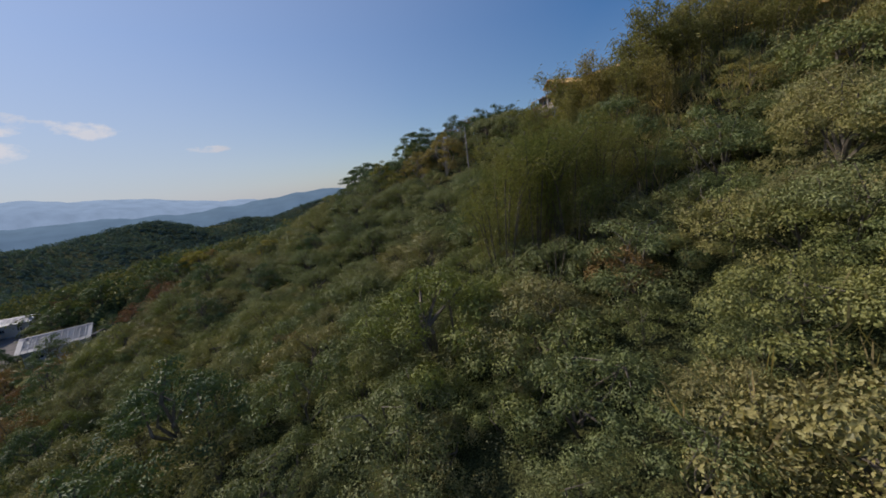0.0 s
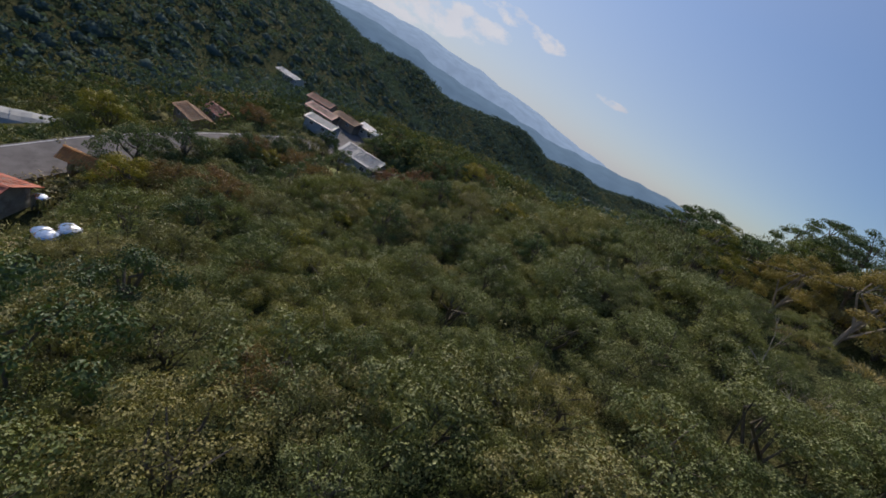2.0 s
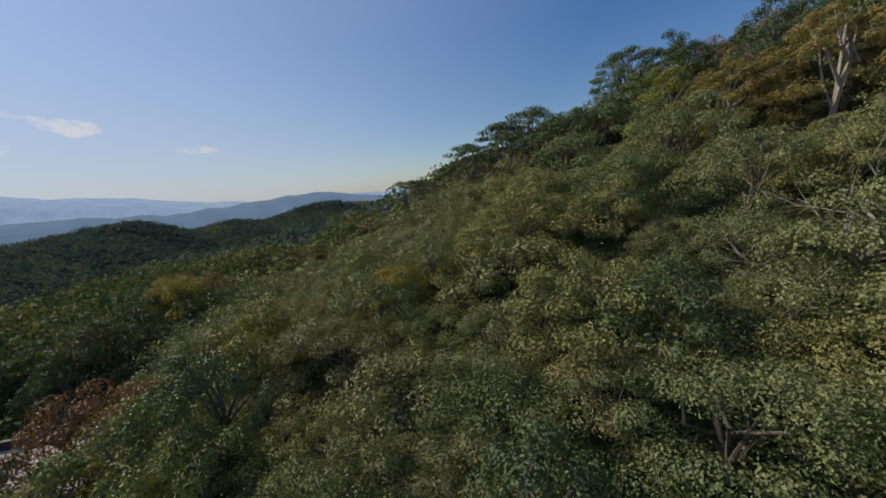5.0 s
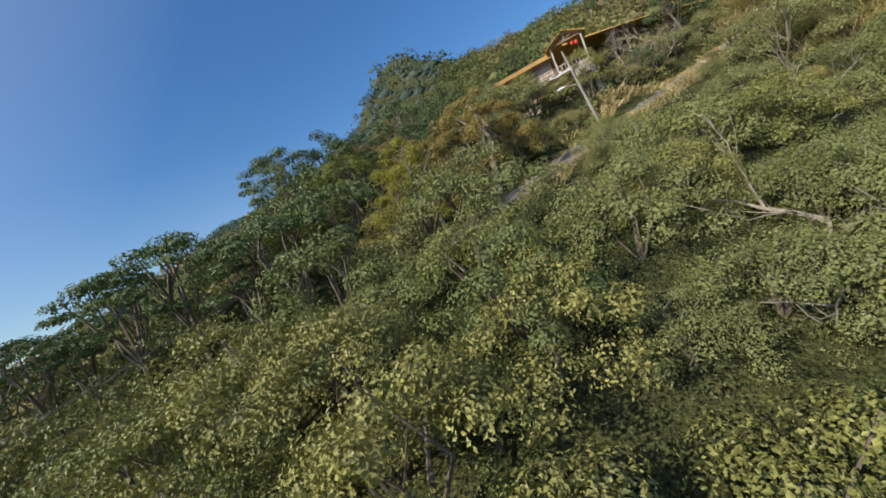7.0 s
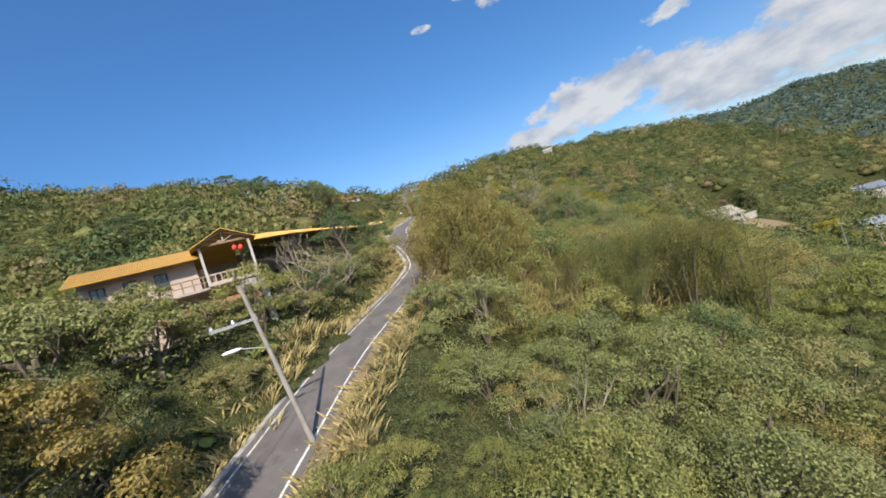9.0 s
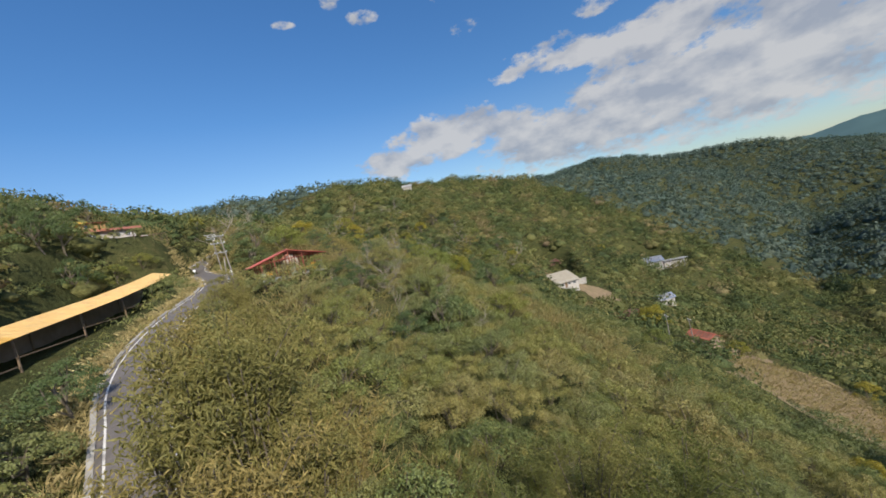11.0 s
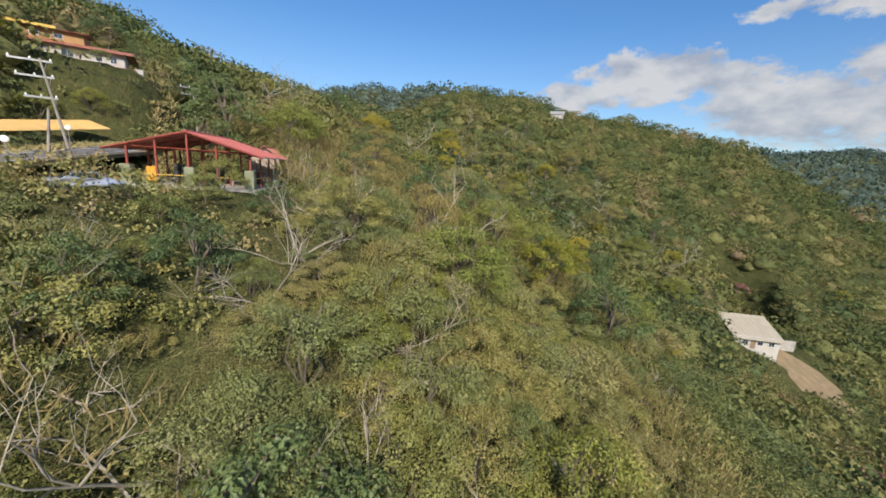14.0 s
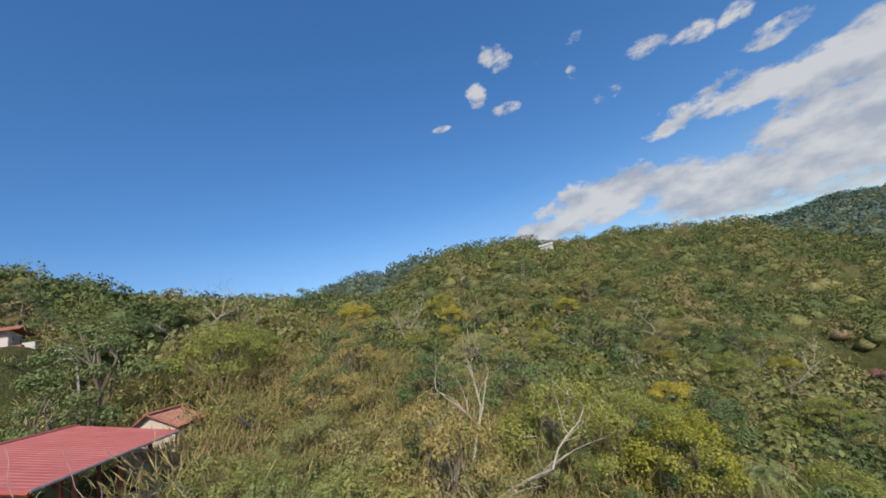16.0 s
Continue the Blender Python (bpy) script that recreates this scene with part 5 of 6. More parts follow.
for x, y, mat, label in ((1.2, 3.6, ORANGE_PAINT, "orange panel standing under the pavilion roof"), (2.0, -4.7, ORANGE_PAINT, "orange panel beside a pavilion pillar"), (4.0, -4.9, DARK_PAINT, "dark panel at the back of the pavilion")):
    panel(x, y, mat, label)


def statue_post(x, y):
    c = in_pavilion(x, y)
    v, f = BALL1
    shape = fuse([(v * (0.22, 0.22, 0.45) + (0, 0, 1.5), [tuple(q) for q in f]), rod((0, 0, 0), (0, 0, 1.2), 0.26, 8, 0.20)])
    ob = tagged(new("dark_post", mesh_of("dark_post", shape[0], [tuple(q) for q in shape[1]], DARK_PAINT)), "dark rounded post standing on the pavilion floor", "post", "dark posts")
    ob.matrix_basis = pose(c.x, c.y, c.z)


for x, y in ((2.6, 2.2), (2.4, 1.1), (5.0, 3.0), (6.5, -1.2)):
    statue_post(x, y)


def bench(x, y, turn):
    c = in_pavilion(x, y)
    b = thing("bench", "pale stone bench on the pavilion floor", "bench", c.x, c.y, c.z, turn, "benches")
    piece("seat", [block(-0.8, 0.8, -0.2, 0.2, 0.36, 0.46)], CONCRETE, b, bevel=0.02)
    for s in (-0.55, 0.55):
        piece("leg", [block(s - 0.1, s + 0.1, -0.16, 0.16, 0, 0.36)], CONCRETE, b)


bench(4.5, 3.4, 60)
bench(5.0, -2.6, 76)


def tiled_hut():
    h = house("tiled_hut", "small hut with an orange tile roof behind the pavilion", 83.5, 10.5, height(83.5, 10.5) + 0.2, -14, 4.0, 3.4, 2.5, 1.1, PINK_WALL, RED_TILE, 0.5, [(0, -1.7, 1.4, 0.9, 0.8, "s")], rib=0.35)
    return h


tiled_hut()


# ---- the car ----
def car(x, y, z, turn):
    c = thing("car", "silver saloon car parked beside the pavilion", "car", x, y, z, turn)
    prof = [(-2.2, 0.35), (-2.24, 0.72), (-2.1, 0.92), (-1.45, 0.98), (-0.85, 1.42), (0.55, 1.45), (1.25, 1.0), (2.0, 0.86), (2.2, 0.62), (2.18, 0.34)]
    m = len(prof)
    v, f = [], []
    for s in (-1, 1):
        for px, pz in prof:
            w = 0.86 if pz < 1.0 else 0.66
            v.append((px, s * w, pz))
    for i in range(m):
        j = (i + 1) % m
        f.append((i, j, m + j, m + i))
    f += [tuple(range(m - 1, -1, -1)), tuple(range(m, 2 * m))]
    body = piece("body", [(v, f)], CAR_PAINT, c, bevel=0.05)
    piece("windscreen", [([(1.20, -0.66, 1.03), (1.20, 0.66, 1.03), (0.62, 0.60, 1.42), (0.62, -0.60, 1.42)], [(0, 1, 2, 3)])], GLASS, body).location = (0.03, 0, 0.03)
    piece("rear_window", [([(-1.42, -0.66, 1.0), (-1.42, 0.66, 1.0), (-0.92, 0.60, 1.38), (-0.92, -0.60, 1.38)], [(0, 3, 2, 1)])], GLASS, body).location = (-0.03, 0, 0.03)
    for s in (-1, 1):
        piece("side_window", [block(-0.9, -0.12, -0.02, 0.02, 1.02, 1.34), block(-0.02, 0.72, -0.02, 0.02, 1.02, 1.34)], GLASS, body).location = (0, s * 0.745, 0)
        for px in (-1.38, 1.36):
            w = piece("wheel", [rod((px, s * 0.70, 0.31), (px, s * 0.90, 0.31), 0.31, 16)], RUBBER, c)
            piece("rim", [rod((px, s * 0.86, 0.31), (px, s * 0.915, 0.31), 0.19, 10)], STEEL, w)
        piece("headlight", [block(2.06, 2.2, s * 0.62 - 0.17, s * 0.62 + 0.17, 0.60, 0.74)], LAMP_WHITE, body)
        piece("tail_light", [block(-2.27, -2.14, s * 0.62 - 0.15, s * 0.62 + 0.15, 0.70, 0.84)], RED_STEEL, body)
    return c


car(64.6, 23.4, 14.42, -62)


# ---- houses on the upper slope and across the valley ----
def villa():
    v = thing("villa", "two-storey villa with white ground floor, ochre upper floor and red eaves", "house", 112, 37.5, 30.8, -82)
    v.scale = (0.74, 0.74, 0.8)
    piece("wall", [block(-8.5, 7.5, -3.5, 3.5, -3, 2.9)], WHITE_WALL, v, "white plastered ground floor")
    piece("upper_wall", [block(-8.5, 1.0, -2.8, 3.5, 3.1, 5.5)], ORANGE_WALL, v, "ochre upper floor")
    e = piece("lower_roof", sheet((-9.3, -4.7, 2.75), (9.2, -4.7, 2.75), (-9.3, -2.6, 3.6), (9.2, -2.6, 3.6), 40), RED_TILE, v, "red tile eave over the ground floor")
    piece("roof_slope", sheet((0.8, 4.6, 2.75), (9.2, 4.6, 2.75), (0.8, -2.6, 3.6), (9.2, -2.6, 3.6), 18), RED_TILE, e)
    piece("upper_roof", sheet((-9.2, -3.7, 5.45), (1.8, -3.7, 5.45), (-9.2, 4.2, 6.0), (1.8, 4.2, 6.0), 24), RED_TILE, v)
    piece("parapet", [block(-10.5, -3.0, -3.9, -3.6, 5.4, 5.9)], YELLOW_PAINT, v, "yellow parapet")
    piece("plinth", [block(-9.5, 9.5, -5.2, -3.5, -3.5, 0.1)], RED_TILE, v, "red terrace plinth")
    for x in (-6.2, -1.8, 3.2, 5.6):
        window(v, x, -3.5, 1.5, 2.0 if x < 0 else 1.2, 1.3, "s")
    for x in (-6.5, -3.0):
        window(v, x, -2.8, 4.4, 1.5, 0.9, "s")
    for y in (-1.5, 1.8):
        window(v, 7.5, y, 1.5, 1.1, 1.1, "e")
    piece("annex", [block(9.0, 10.6, -3.0, -0.9, -2.5, 0.6)], WHITE_WALL, v, "small white annex")
    piece("pergola", [block(10.6, 15.5, -3.3, -3.2, 0.5, 0.6), block(10.6, 15.5, -0.9, -0.8, 0.5, 0.6)] + [block(10.9 + k * 0.8, 10.98 + k * 0.8, -3.5, -0.6, 0.6, 0.68) for k in range(6)] + [block(x, x + 0.1, -3.3, -3.2, -3, 0.5) for x in (12.0, 13.7, 15.3)], WOOD, v)
    return v


villa()
house("long_house", "long low house with a dark red tile roof among trees", 104, 60, height(104, 60) - 0.6, -60, 10, 6, 2.8, 1.2, WHITE_WALL, RED_TILE, 0.7, [(-3, -3.0, 1.5, 1.5, 1.0, "s"), (0, -3.0, 1.5, 1.5, 1.0, "s"), (3, -3.0, 1.5, 1.5, 1.0, "s")], rib=0.45)
house("red_hut", "low hut with a red roof among shrubs", 21.5, 85.5, 9.6, -80, 5, 3.5, 1.8, 0.7, BROWN_WALL, RED_METAL, 0.5, [(0, -2.25, 1.3, 1.0, 0.9, "s")])


def cream_house():
    h = thing("farmhouse", "farmhouse with a broad cream sheet roof beside a bare yard", "house", 67.5, -90.0, height(67.5, -90) - 0.6, 235)
    piece("wall", [block(-4.5, 4.5, -3.6, 3.6, -3.0, 2.7)], WHITE_WALL, h)
    piece("roof", sheet((-5.2, -4.4, 2.3), (5.2, -4.4, 2.3), (-5.2, 4.4, 5.4), (5.2, 4.4, 5.4), 14), CREAM_SHEET, h, "cream sheet roof")
    for x in (-2.5, 0.5, 2.8):
        window(h, x, -3.6, 1.4, 1.2, 1.1, "s")
    d = piece("door", [block(-0.5, 0.5, -0.07, 0.03, 0, 2.05)], WOOD, h)
    d.matrix_local = pose(-0.9, -3.6, 0)
    piece("yard_wall", [block(5.0, 12.0, 2.4, 2.6, -2, 0.6)], CONCRETE, h, "low pale yard wall")
    return h


cream_house()


def patch(name, label, x, y, half_x, half_y, turn, mat, category="ground", lift=0.10):
    """A worn patch of ground that lies on the slope."""
    rng = np.random.default_rng(int(abs(x * 7 + y)))
    n, rings = 22, 4
    c, s = math.cos(radians(turn)), math.sin(radians(turn))
    v, f = [], []
    edge = 1 + 0.16 * rng.normal(size=n)
    for r in range(rings + 1):
        for k in range(n):
            a = 2 * math.pi * k / n
            q = r / rings * edge[k]
            u, w = half_x * q * math.cos(a), half_y * q * math.sin(a)
            px, py = x + u * c - w * s, y + u * s + w * c
            v.append((px, py, height(px, py) + lift))
    for r in range(rings):
        for k in range(n):
            j = (k + 1) % n
            f.append((r * n + k, (r + 1) * n + k, (r + 1) * n + j, r * n + j))
    return tagged(new(name, mesh_of(name, v, f, mat, True)), label, category, kind="structure")


patch("yard", "bare yard of dry grass and earth by the farmhouse", 58.5, -96, 9, 6, 10, EARTH)
patch("field_patch", "ploughed brown field on the valley floor", 0, -50, 17, 11, -25, EARTH)
patch("lawn", "sunlit lawn beside the lane", -73, 58, 6, 3.5, 30, LAWN)
patch("lawn", "rough lawn below the water tanks", -46, 25, 6, 3.5, -30, LAWN)
patch("forecourt", "dusty forecourt of a shed", 15, -62, 8, 5, 20, EARTH)


def wing_house():
    h = thing("wing_house", "house with a blue-grey roof between two white-roofed wings", "house", 54, -170, height(54, -170) + 0.8, 30)
    gable_walls(h, 10, 7, 5.0, 1.6, WHITE_WALL)
    gable_roof(h, 10, 7, 5.0, 1.6, 0.9, BLUE_SHEET)
    for sx in (-11.5, 11.5):
        piece("wing_wall", [block(sx - 5.5, sx + 5.5, -4.0, 2.5, -3, 2.6)], WHITE_WALL, h)
        piece("wing_roof", sheet((sx - 6.2, -5.2, 2.7), (sx + 6.2, -5.2, 2.7), (sx - 6.2, 3.0, 3.7), (sx + 6.2, 3.0, 3.7), 12), WHITE_SHEET, h, "white sheet roof of a wing")
        for k in (-3, 0, 3):
            window(h, sx + k, -4.0, 1.4, 1.3, 1.1, "s")
    for k in (-3, 0, 3):
        window(h, k, -3.5, 3.4, 1.4, 1.2, "s")
    return h


wing_house()
house("valley_hut", "small hut with a grey-blue roof among banana plants", 37, -109, height(37, -109) + 0.4, 50, 6, 4, 2.6, 1.2, WHITE_WALL, BLUE_SHEET, 0.5, [(0, -2, 1.4, 1.1, 1.0, "s"), (-2, -2, 1.4, 0.8, 1.0, "s")])
house("red_shed", "shed with a rusty red sheet roof beside a lane", 19, -62, height(19, -62) + 0.4, -35, 6, 3.2, 2.2, 0.8, BROWN_WALL, ORANGE_SHEET, 0.5, [(-1.5, -2, 1.4, 1.1, 0.9, "s")])


def ridge_house():
    h = house("ridge_house", "white house standing on the far ridge", 161, -107, height(161, -107) + 0.3, 40, 5, 3.2, 2.4, 0.9, WHITE_WALL, WHITE_SHEET, 0.5, [(-1.2, -1.6, 1.3, 0.9, 1.0, "s"), (1.0, -1.6, 1.3, 0.9, 1.0, "s")])
    return h


ridge_house()


def boarded_house():
    h = thing("two_tier_house", "low brown house with two tiers of white and blue sheet roofs", "house", -13, -17, height(-13, -17) + 0.6, -30)
    piece("wall", [block(-5.5, 5.5, -4, 4, -3, 2.4)], BROWN_WALL, h)
    piece("lower_roof", sheet((-6.3, -5.2, 2.2), (6.3, -5.2, 2.2), (-6.3, 0.2, 3.1), (6.3, 0.2, 3.1), 16), BLUE_SHEET, h, "blue-white lower sheet roof")
    piece("upper_wall", [block(-3.6, 3.6, -1.2, 3.6, 2.4, 5.0)], BROWN_WALL, h)
    piece("upper_roof", sheet((-4.3, -2.2, 4.9), (4.3, -2.2, 4.9), (-4.3, 4.4, 5.7), (4.3, 4.4, 5.7), 12), WHITE_SHEET, h, "white upper sheet roof")
    for x in (-2, 0.8):
        window(h, x, -1.2, 3.9, 1.5, 0.9, "s")
    return h


boarded_house()


# ---- the hamlet in the western valley ----
def hamlet():
    h = house("gabled_house", "pale blue house with a grey gabled sheet roof", -82.5, 69.6, -27.3, 35, 9.6, 7.0, 3.6, 1.6, BLUE_WALL, GREY_SHEET, 0.7, [(-2.5, -3.5, 1.9, 1.3, 1.1, "s"), (1.8, -3.5, 1.9, 1.3, 1.1, "s"), (4.8, 0.5, 1.9, 1.2, 1.1, "e")], [(4.8, -1.8, "e")])
    gate = piece("porch_frame", [rod((-4.8, -5.6, 0), (-4.8, -5.6, 2.6), 0.06, 6), rod((-2.0, -5.6, 0), (-2.0, -5.6, 2.6), 0.06, 6), rod((-4.9, -5.6, 2.6), (-1.9, -5.6, 2.6), 0.06, 6)], DARK_PAINT, h)
    # walled building without a roof
    r = thing("walled_building", "flat brown building with a dark parapet and a pale roof deck", "house", -66.5, 71.5, -26.2, 12)
    piece("wall", [block(-6.5, 6.5, -4, 4, -3, 2.7)], BROWN_WALL, r)
    piece("roof_deck", [block(-6.3, 6.3, -3.8, 3.8, 2.7, 2.85)], PINK_WALL, r, "pale worn roof deck")
    piece("parapet", [block(-6.6, 6.6, 3.7, 4.05, 2.85, 3.7), block(-6.6, -6.25, -4, 3.7, 2.85, 3.7)], DARK_PAINT, r, "dark parapet")
    piece("chimney", [block(-3.2, -2.6, -2.6, -2.0, 2.85, 4.2)], BROWN_WALL, r)
    piece("vent", [rod((0.5, 1, 2.85), (0.5, 1, 3.6), 0.12, 8)], DARK_PAINT, r)
    for name, label, x, y, turn, ln, wd, tall, rise, wm, rm in (
        ("shack", "low shack with a pale grey sheet roof", -103, 65.5, 40, 8, 5, 2.5, 0.9, BLUE_WALL, GREY_SHEET),
        ("shack", "low shack with a rusty red sheet roof", -115, 69.5, 38, 9, 5, 2.6, 1.0, BROWN_WALL, RED_METAL),
        ("shack", "weathered shack with a brownish sheet roof", -112, 76.5, 30, 8, 5, 2.5, 0.9, BROWN_WALL, RUST_SHEET),
        ("shack", "small shack with a pale sheet roof at the lane's end", -107.5, 82.5, 25, 7, 4.5, 3.0, 0.8, WHITE_WALL, WHITE_SHEET),
        ("shack", "shack with a faded red roof behind the others", -127, 73.0, 42, 8, 5, 2.6, 1.0, BROWN_WALL, RED_TILE),
        ("shack", "shed with a rust-red roof beside the lane", -101, 36.5, 20, 8, 4.5, 2.5, 0.9, BROWN_WALL, RUST_SHEET),
        ("shack", "shed with a brick-red roof beside the lane", -106, 42.0, 24, 6, 4, 2.4, 0.8, BROWN_WALL, RED_TILE),
        ("shack", "low shed with a pale roof in the far valley", -225, 91.0, 30, 14, 7, 2.8, 1.0, WHITE_WALL, WHITE_SHEET)):
        house(name, label, x, y, height(x, y) + 0.5, turn, ln, wd, tall, rise, wm, rm, 0.5, [(-ln * 0.25, -wd / 2, 1.4, 1.1, 0.9, "s"), (ln * 0.2, -wd / 2, 1.4, 1.1, 0.9, "s")], group="shacks of the hamlet")
    # red-roofed houses and water tanks below the road
    house("red_roofed_house", "house with a bright red ribbed roof by the village road", -57, 11.0, -33.0, 62, 9.5, 7.5, 3.0, 1.5, CONCRETE, ORANGE_SHEET, 0.8, [(0, -3.75, 1.6, 1.2, 1.0, "s")], rib=0.55)
    house("red_roofed_house", "smaller house with a red ribbed roof beside the first", -50, 6.0, height(-50, 6) - 0.5, 62, 8, 6.5, 2.8, 1.3, CONCRETE, ORANGE_SHEET, 0.8, [(0, -3.25, 1.5, 1.2, 1.0, "s")], rib=0.55)
    g = thing("roofed_gate", "orange-tiled roof over a gateway beside the village road", "gate", -64.8, 21.6, height(-64.8, 21.6), 55)
    for x in (-2.4, 2.4):
        piece("gate_post", [block(x - 0.25, x + 0.25, -0.25, 0.25, -1, 3.0)], BROWN_WALL, g)
    gr = gable_roof(g, 5.8, 1.8, 3.0, 0.9, 0.5, surface("orange_tiles", (0.42, 0.18, 0.05), (0.56, 0.27, 0.08), 1.5, 0.7, 0, 0.3, 18, (0.28, 0.13, 0.05)), rib=0.35)
    for k, (dx, dy, sz, tall) in enumerate(((0, 0, 0.75, 1.6), (1.9, 0.5, 0.8, 1.8), (1.0, 1.8, 0.8, 1.8), (-0.6, 1.6, 0.7, 1.5), (-15.5, -1.8, 0.75, 1.5))):
        x, y = -41.8 + dx, 19.6 + dy
        t = thing("water_tank", "polished steel water tank with a domed top", "water tank", x, y, height(x, y) + 0.5, 0, "water tanks")
        v, f = BALL1
        dome = v[:, 2] > -0.05
        piece("tank", [rod((0, 0, 0), (0, 0, tall), sz, 18)], TANK_STEEL, t)
        piece("dome", [(np.where(v[:, 2:3] < 0, v * (1, 1, 0.02), v * (1, 1, 0.42)) * sz + (0, 0, tall), [tuple(q) for q in f])], TANK_STEEL, t)
        for a in range(4):
            piece("leg", [rod((sz * 0.8 * math.cos(a * 1.571), sz * 0.8 * math.sin(a * 1.571), -1.0), (sz * 0.8 * math.cos(a * 1.571), sz * 0.8 * math.sin(a * 1.571), 0.05), 0.05, 5)], STEEL, t)
    # tunnel greenhouse
    t = thing("tunnel_greenhouse", "low tunnel greenhouse under torn pale sheeting", "greenhouse", -99, 9.5, height(-99, 9.5), 95)
    v, f = [], []
    n, m = 9, 13
    for i in range(m):
        for k in range(n):
            a = math.pi * k / (n - 1)
            v.append((-8 + 16 * i / (m - 1), -3.6 * math.cos(a), 2.5 * math.sin(a) * (1 + 0.03 * math.sin(i * 2.1 + k)) - 0.3))
    for i in range(m - 1):
        for k in range(n - 1):
            q = i * n + k
            f.append((q, q + n, q + n + 1, q + 1))
    piece("sheeting", [(v, f)], TARP, t)
    for i in range(0, m, 3):
        pts = [(-8 + 16 * i / (m - 1), -3.68 * math.cos(math.pi * k / 8), 2.58 * math.sin(math.pi * k / 8) - 0.3) for k in range(9)]
        vv, ff = tube(pts, [0.04] * 9, 5)
        piece("hoop", [(vv, [tuple(q) for q in ff])], STEEL, t)


hamlet()


# ---- single plants ----
def feature_plants():
    rng = np.random.default_rng(21)
    used = set()

    def model(name, label, category, mat, radius, low, tall, clumps, leaves, leaf, flat=0.6, layered=False, bark=BARK, core=0.72):
        crown, heads = crown_shape(rng, radius, low, tall, int(clumps * 1.35), int(leaves * 1.35), leaf * 0.68, flat, core, layered)
        return plant(name, label, category, [("trunk", trunk_shape(rng, tall, 0.05 * radius + 0.05, heads[:8]), bark), ("crown", crown, mat)])

    yellow = model("yellow_leaved_tree", "tree with a dense crown of fresh yellow-green leaves", "tree", LEAF_YELLOW, 2.6, 1.0, 4.6, 17, 160, 0.17, 0.6)
    lime = model("lime_green_tree", "spreading tree with light lime-green foliage", "tree", LEAF_LIME, 2.9, 1.2, 4.4, 18, 210, 0.145, 0.6)
    roadside = model("roadside_tree", "tall open tree with thin yellow-green leaves at the road's edge", "tree", LEAF_YELLOW, 3.3, 1.8, 8.2, 34, 200, 0.14, 0.8, core=0.45)
    dark = model("dark_green_tree", "dark glossy evergreen tree with a rounded crown", "tree", LEAF_DARK, 2.8, 1.0, 5.0, 16, 120, 0.20, 0.7)
    umbrella = model("umbrella_tree", "flat-topped tree with layered dark foliage on bare limbs", "tree", LEAF_DARK, 3.0, 2.6, 6.2, 15, 110, 0.22, 0.45, True)
    orange = model("russet_tree", "tree with thin orange-brown autumn leaves", "tree", LEAF_ORANGE, 2.4, 1.0, 4.4, 14, 95, 0.19, 0.6, core=0.5)
    grey = model("silver_leaved_tree", "small tree with dusty grey-green leaves", "tree", LEAF_GREY, 2.2, 0.8, 3.8, 13, 115, 0.18, 0.6)
    scrubby = model("hillside_tree", "bushy olive-green tree on the bank below the house", "tree", LEAF_SCRUB, 2.6, 0.4, 3.6, 15, 100, 0.20, 0.55, core=0.6)
    thin = model("sparse_tree", "thin open tree with olive twigs and few leaves", "tree", LEAF_BAMBOO, 2.3, 1.4, 4.8, 14, 105, 0.15, 0.5, core=0.6)
    tall_tree = model("tall_tree", "tall grey-trunked tree with thin bronze-green leaves beside the road", "tree", LEAF_BRONZE, 5.0, 1.8, 10.0, 44, 170, 0.22, 0.7, bark=BARK_PALE, core=0.6)
    pink = model("cherry_tree", "leafless cherry tree with a haze of pinkish twigs", "tree", TWIG_PINK, 2.6, 1.0, 4.2, 18, 60, 0.30, 0.6, core=0.2)
    bares = [bare_plant(rng, t, 0.14, BARK_PALE) for t in (6.0, 5.2, 6.8)]
    def bamboo_model(tall, spread, culms, leaves, label, leaf=LEAF_BAMBOO, size=0.30):
        stems, sprays = bamboo_shape(rng, tall, spread, culms, leaves, size)
        return plant("bamboo_clump", label, "bamboo", [("culm", q, BARK) for q in stems] + [("leaves", sprays, leaf)])

    bamboo = bamboo_model(6.5, 2.6, 16, 260, "clump of arching bamboo with yellowish feathery leaves")
    bamboo2 = bamboo_model(7.0, 2.4, 20, 460, "tall clump of green bamboo with nodding tips", LEAF_BAMBOO_GREEN, 0.17)
    palm = plant("palm", "palm with drooping grey-green fronds on a short trunk", "palm", [("trunk", tube([(0, 0, -1), (0.1, 0, 1.5), (0, 0.05, 3.2)], [0.16, 0.13, 0.11], 7), BARK), ("fronds", palm_shape(rng, 3.2, 22, 2.4, 1.1), LEAF_GREY)])
    fern = plant("tree_fern", "tree fern with wide arching fronds", "fern", [("trunk", tube([(0, 0, -1), (0, 0, 0.6), (0, 0, 1.5)], [0.14, 0.12, 0.10], 6), BARK), ("fronds", palm_shape(rng, 1.5, 15, 2.6, 0.55), LEAF_LIME)])

    def big_leaves():
        out = []
        for k in range(11):
            a, s = k * 2.4, rng.uniform(0.5, 1.0)
            c = np.array([math.cos(a) * s, math.sin(a) * s, rng.uniform(0.6, 1.5)])
            d = np.array([math.cos(a) * 0.5, math.sin(a) * 0.5, 0.85])
            ring = []
            u = np.cross(d, (0, 0, 1))
            u /= np.linalg.norm(u)
            w = np.cross(d, u)
            for j in range(8):
                b = 2 * math.pi * j / 8
                r = 0.42 if j != 2 else 0.62
                ring.append(c + u * math.cos(b) * r * 0.85 - w * math.sin(b) * r + (0, 0, 0.06 * math.cos(2 * b)))
            v = np.array([c, *ring])
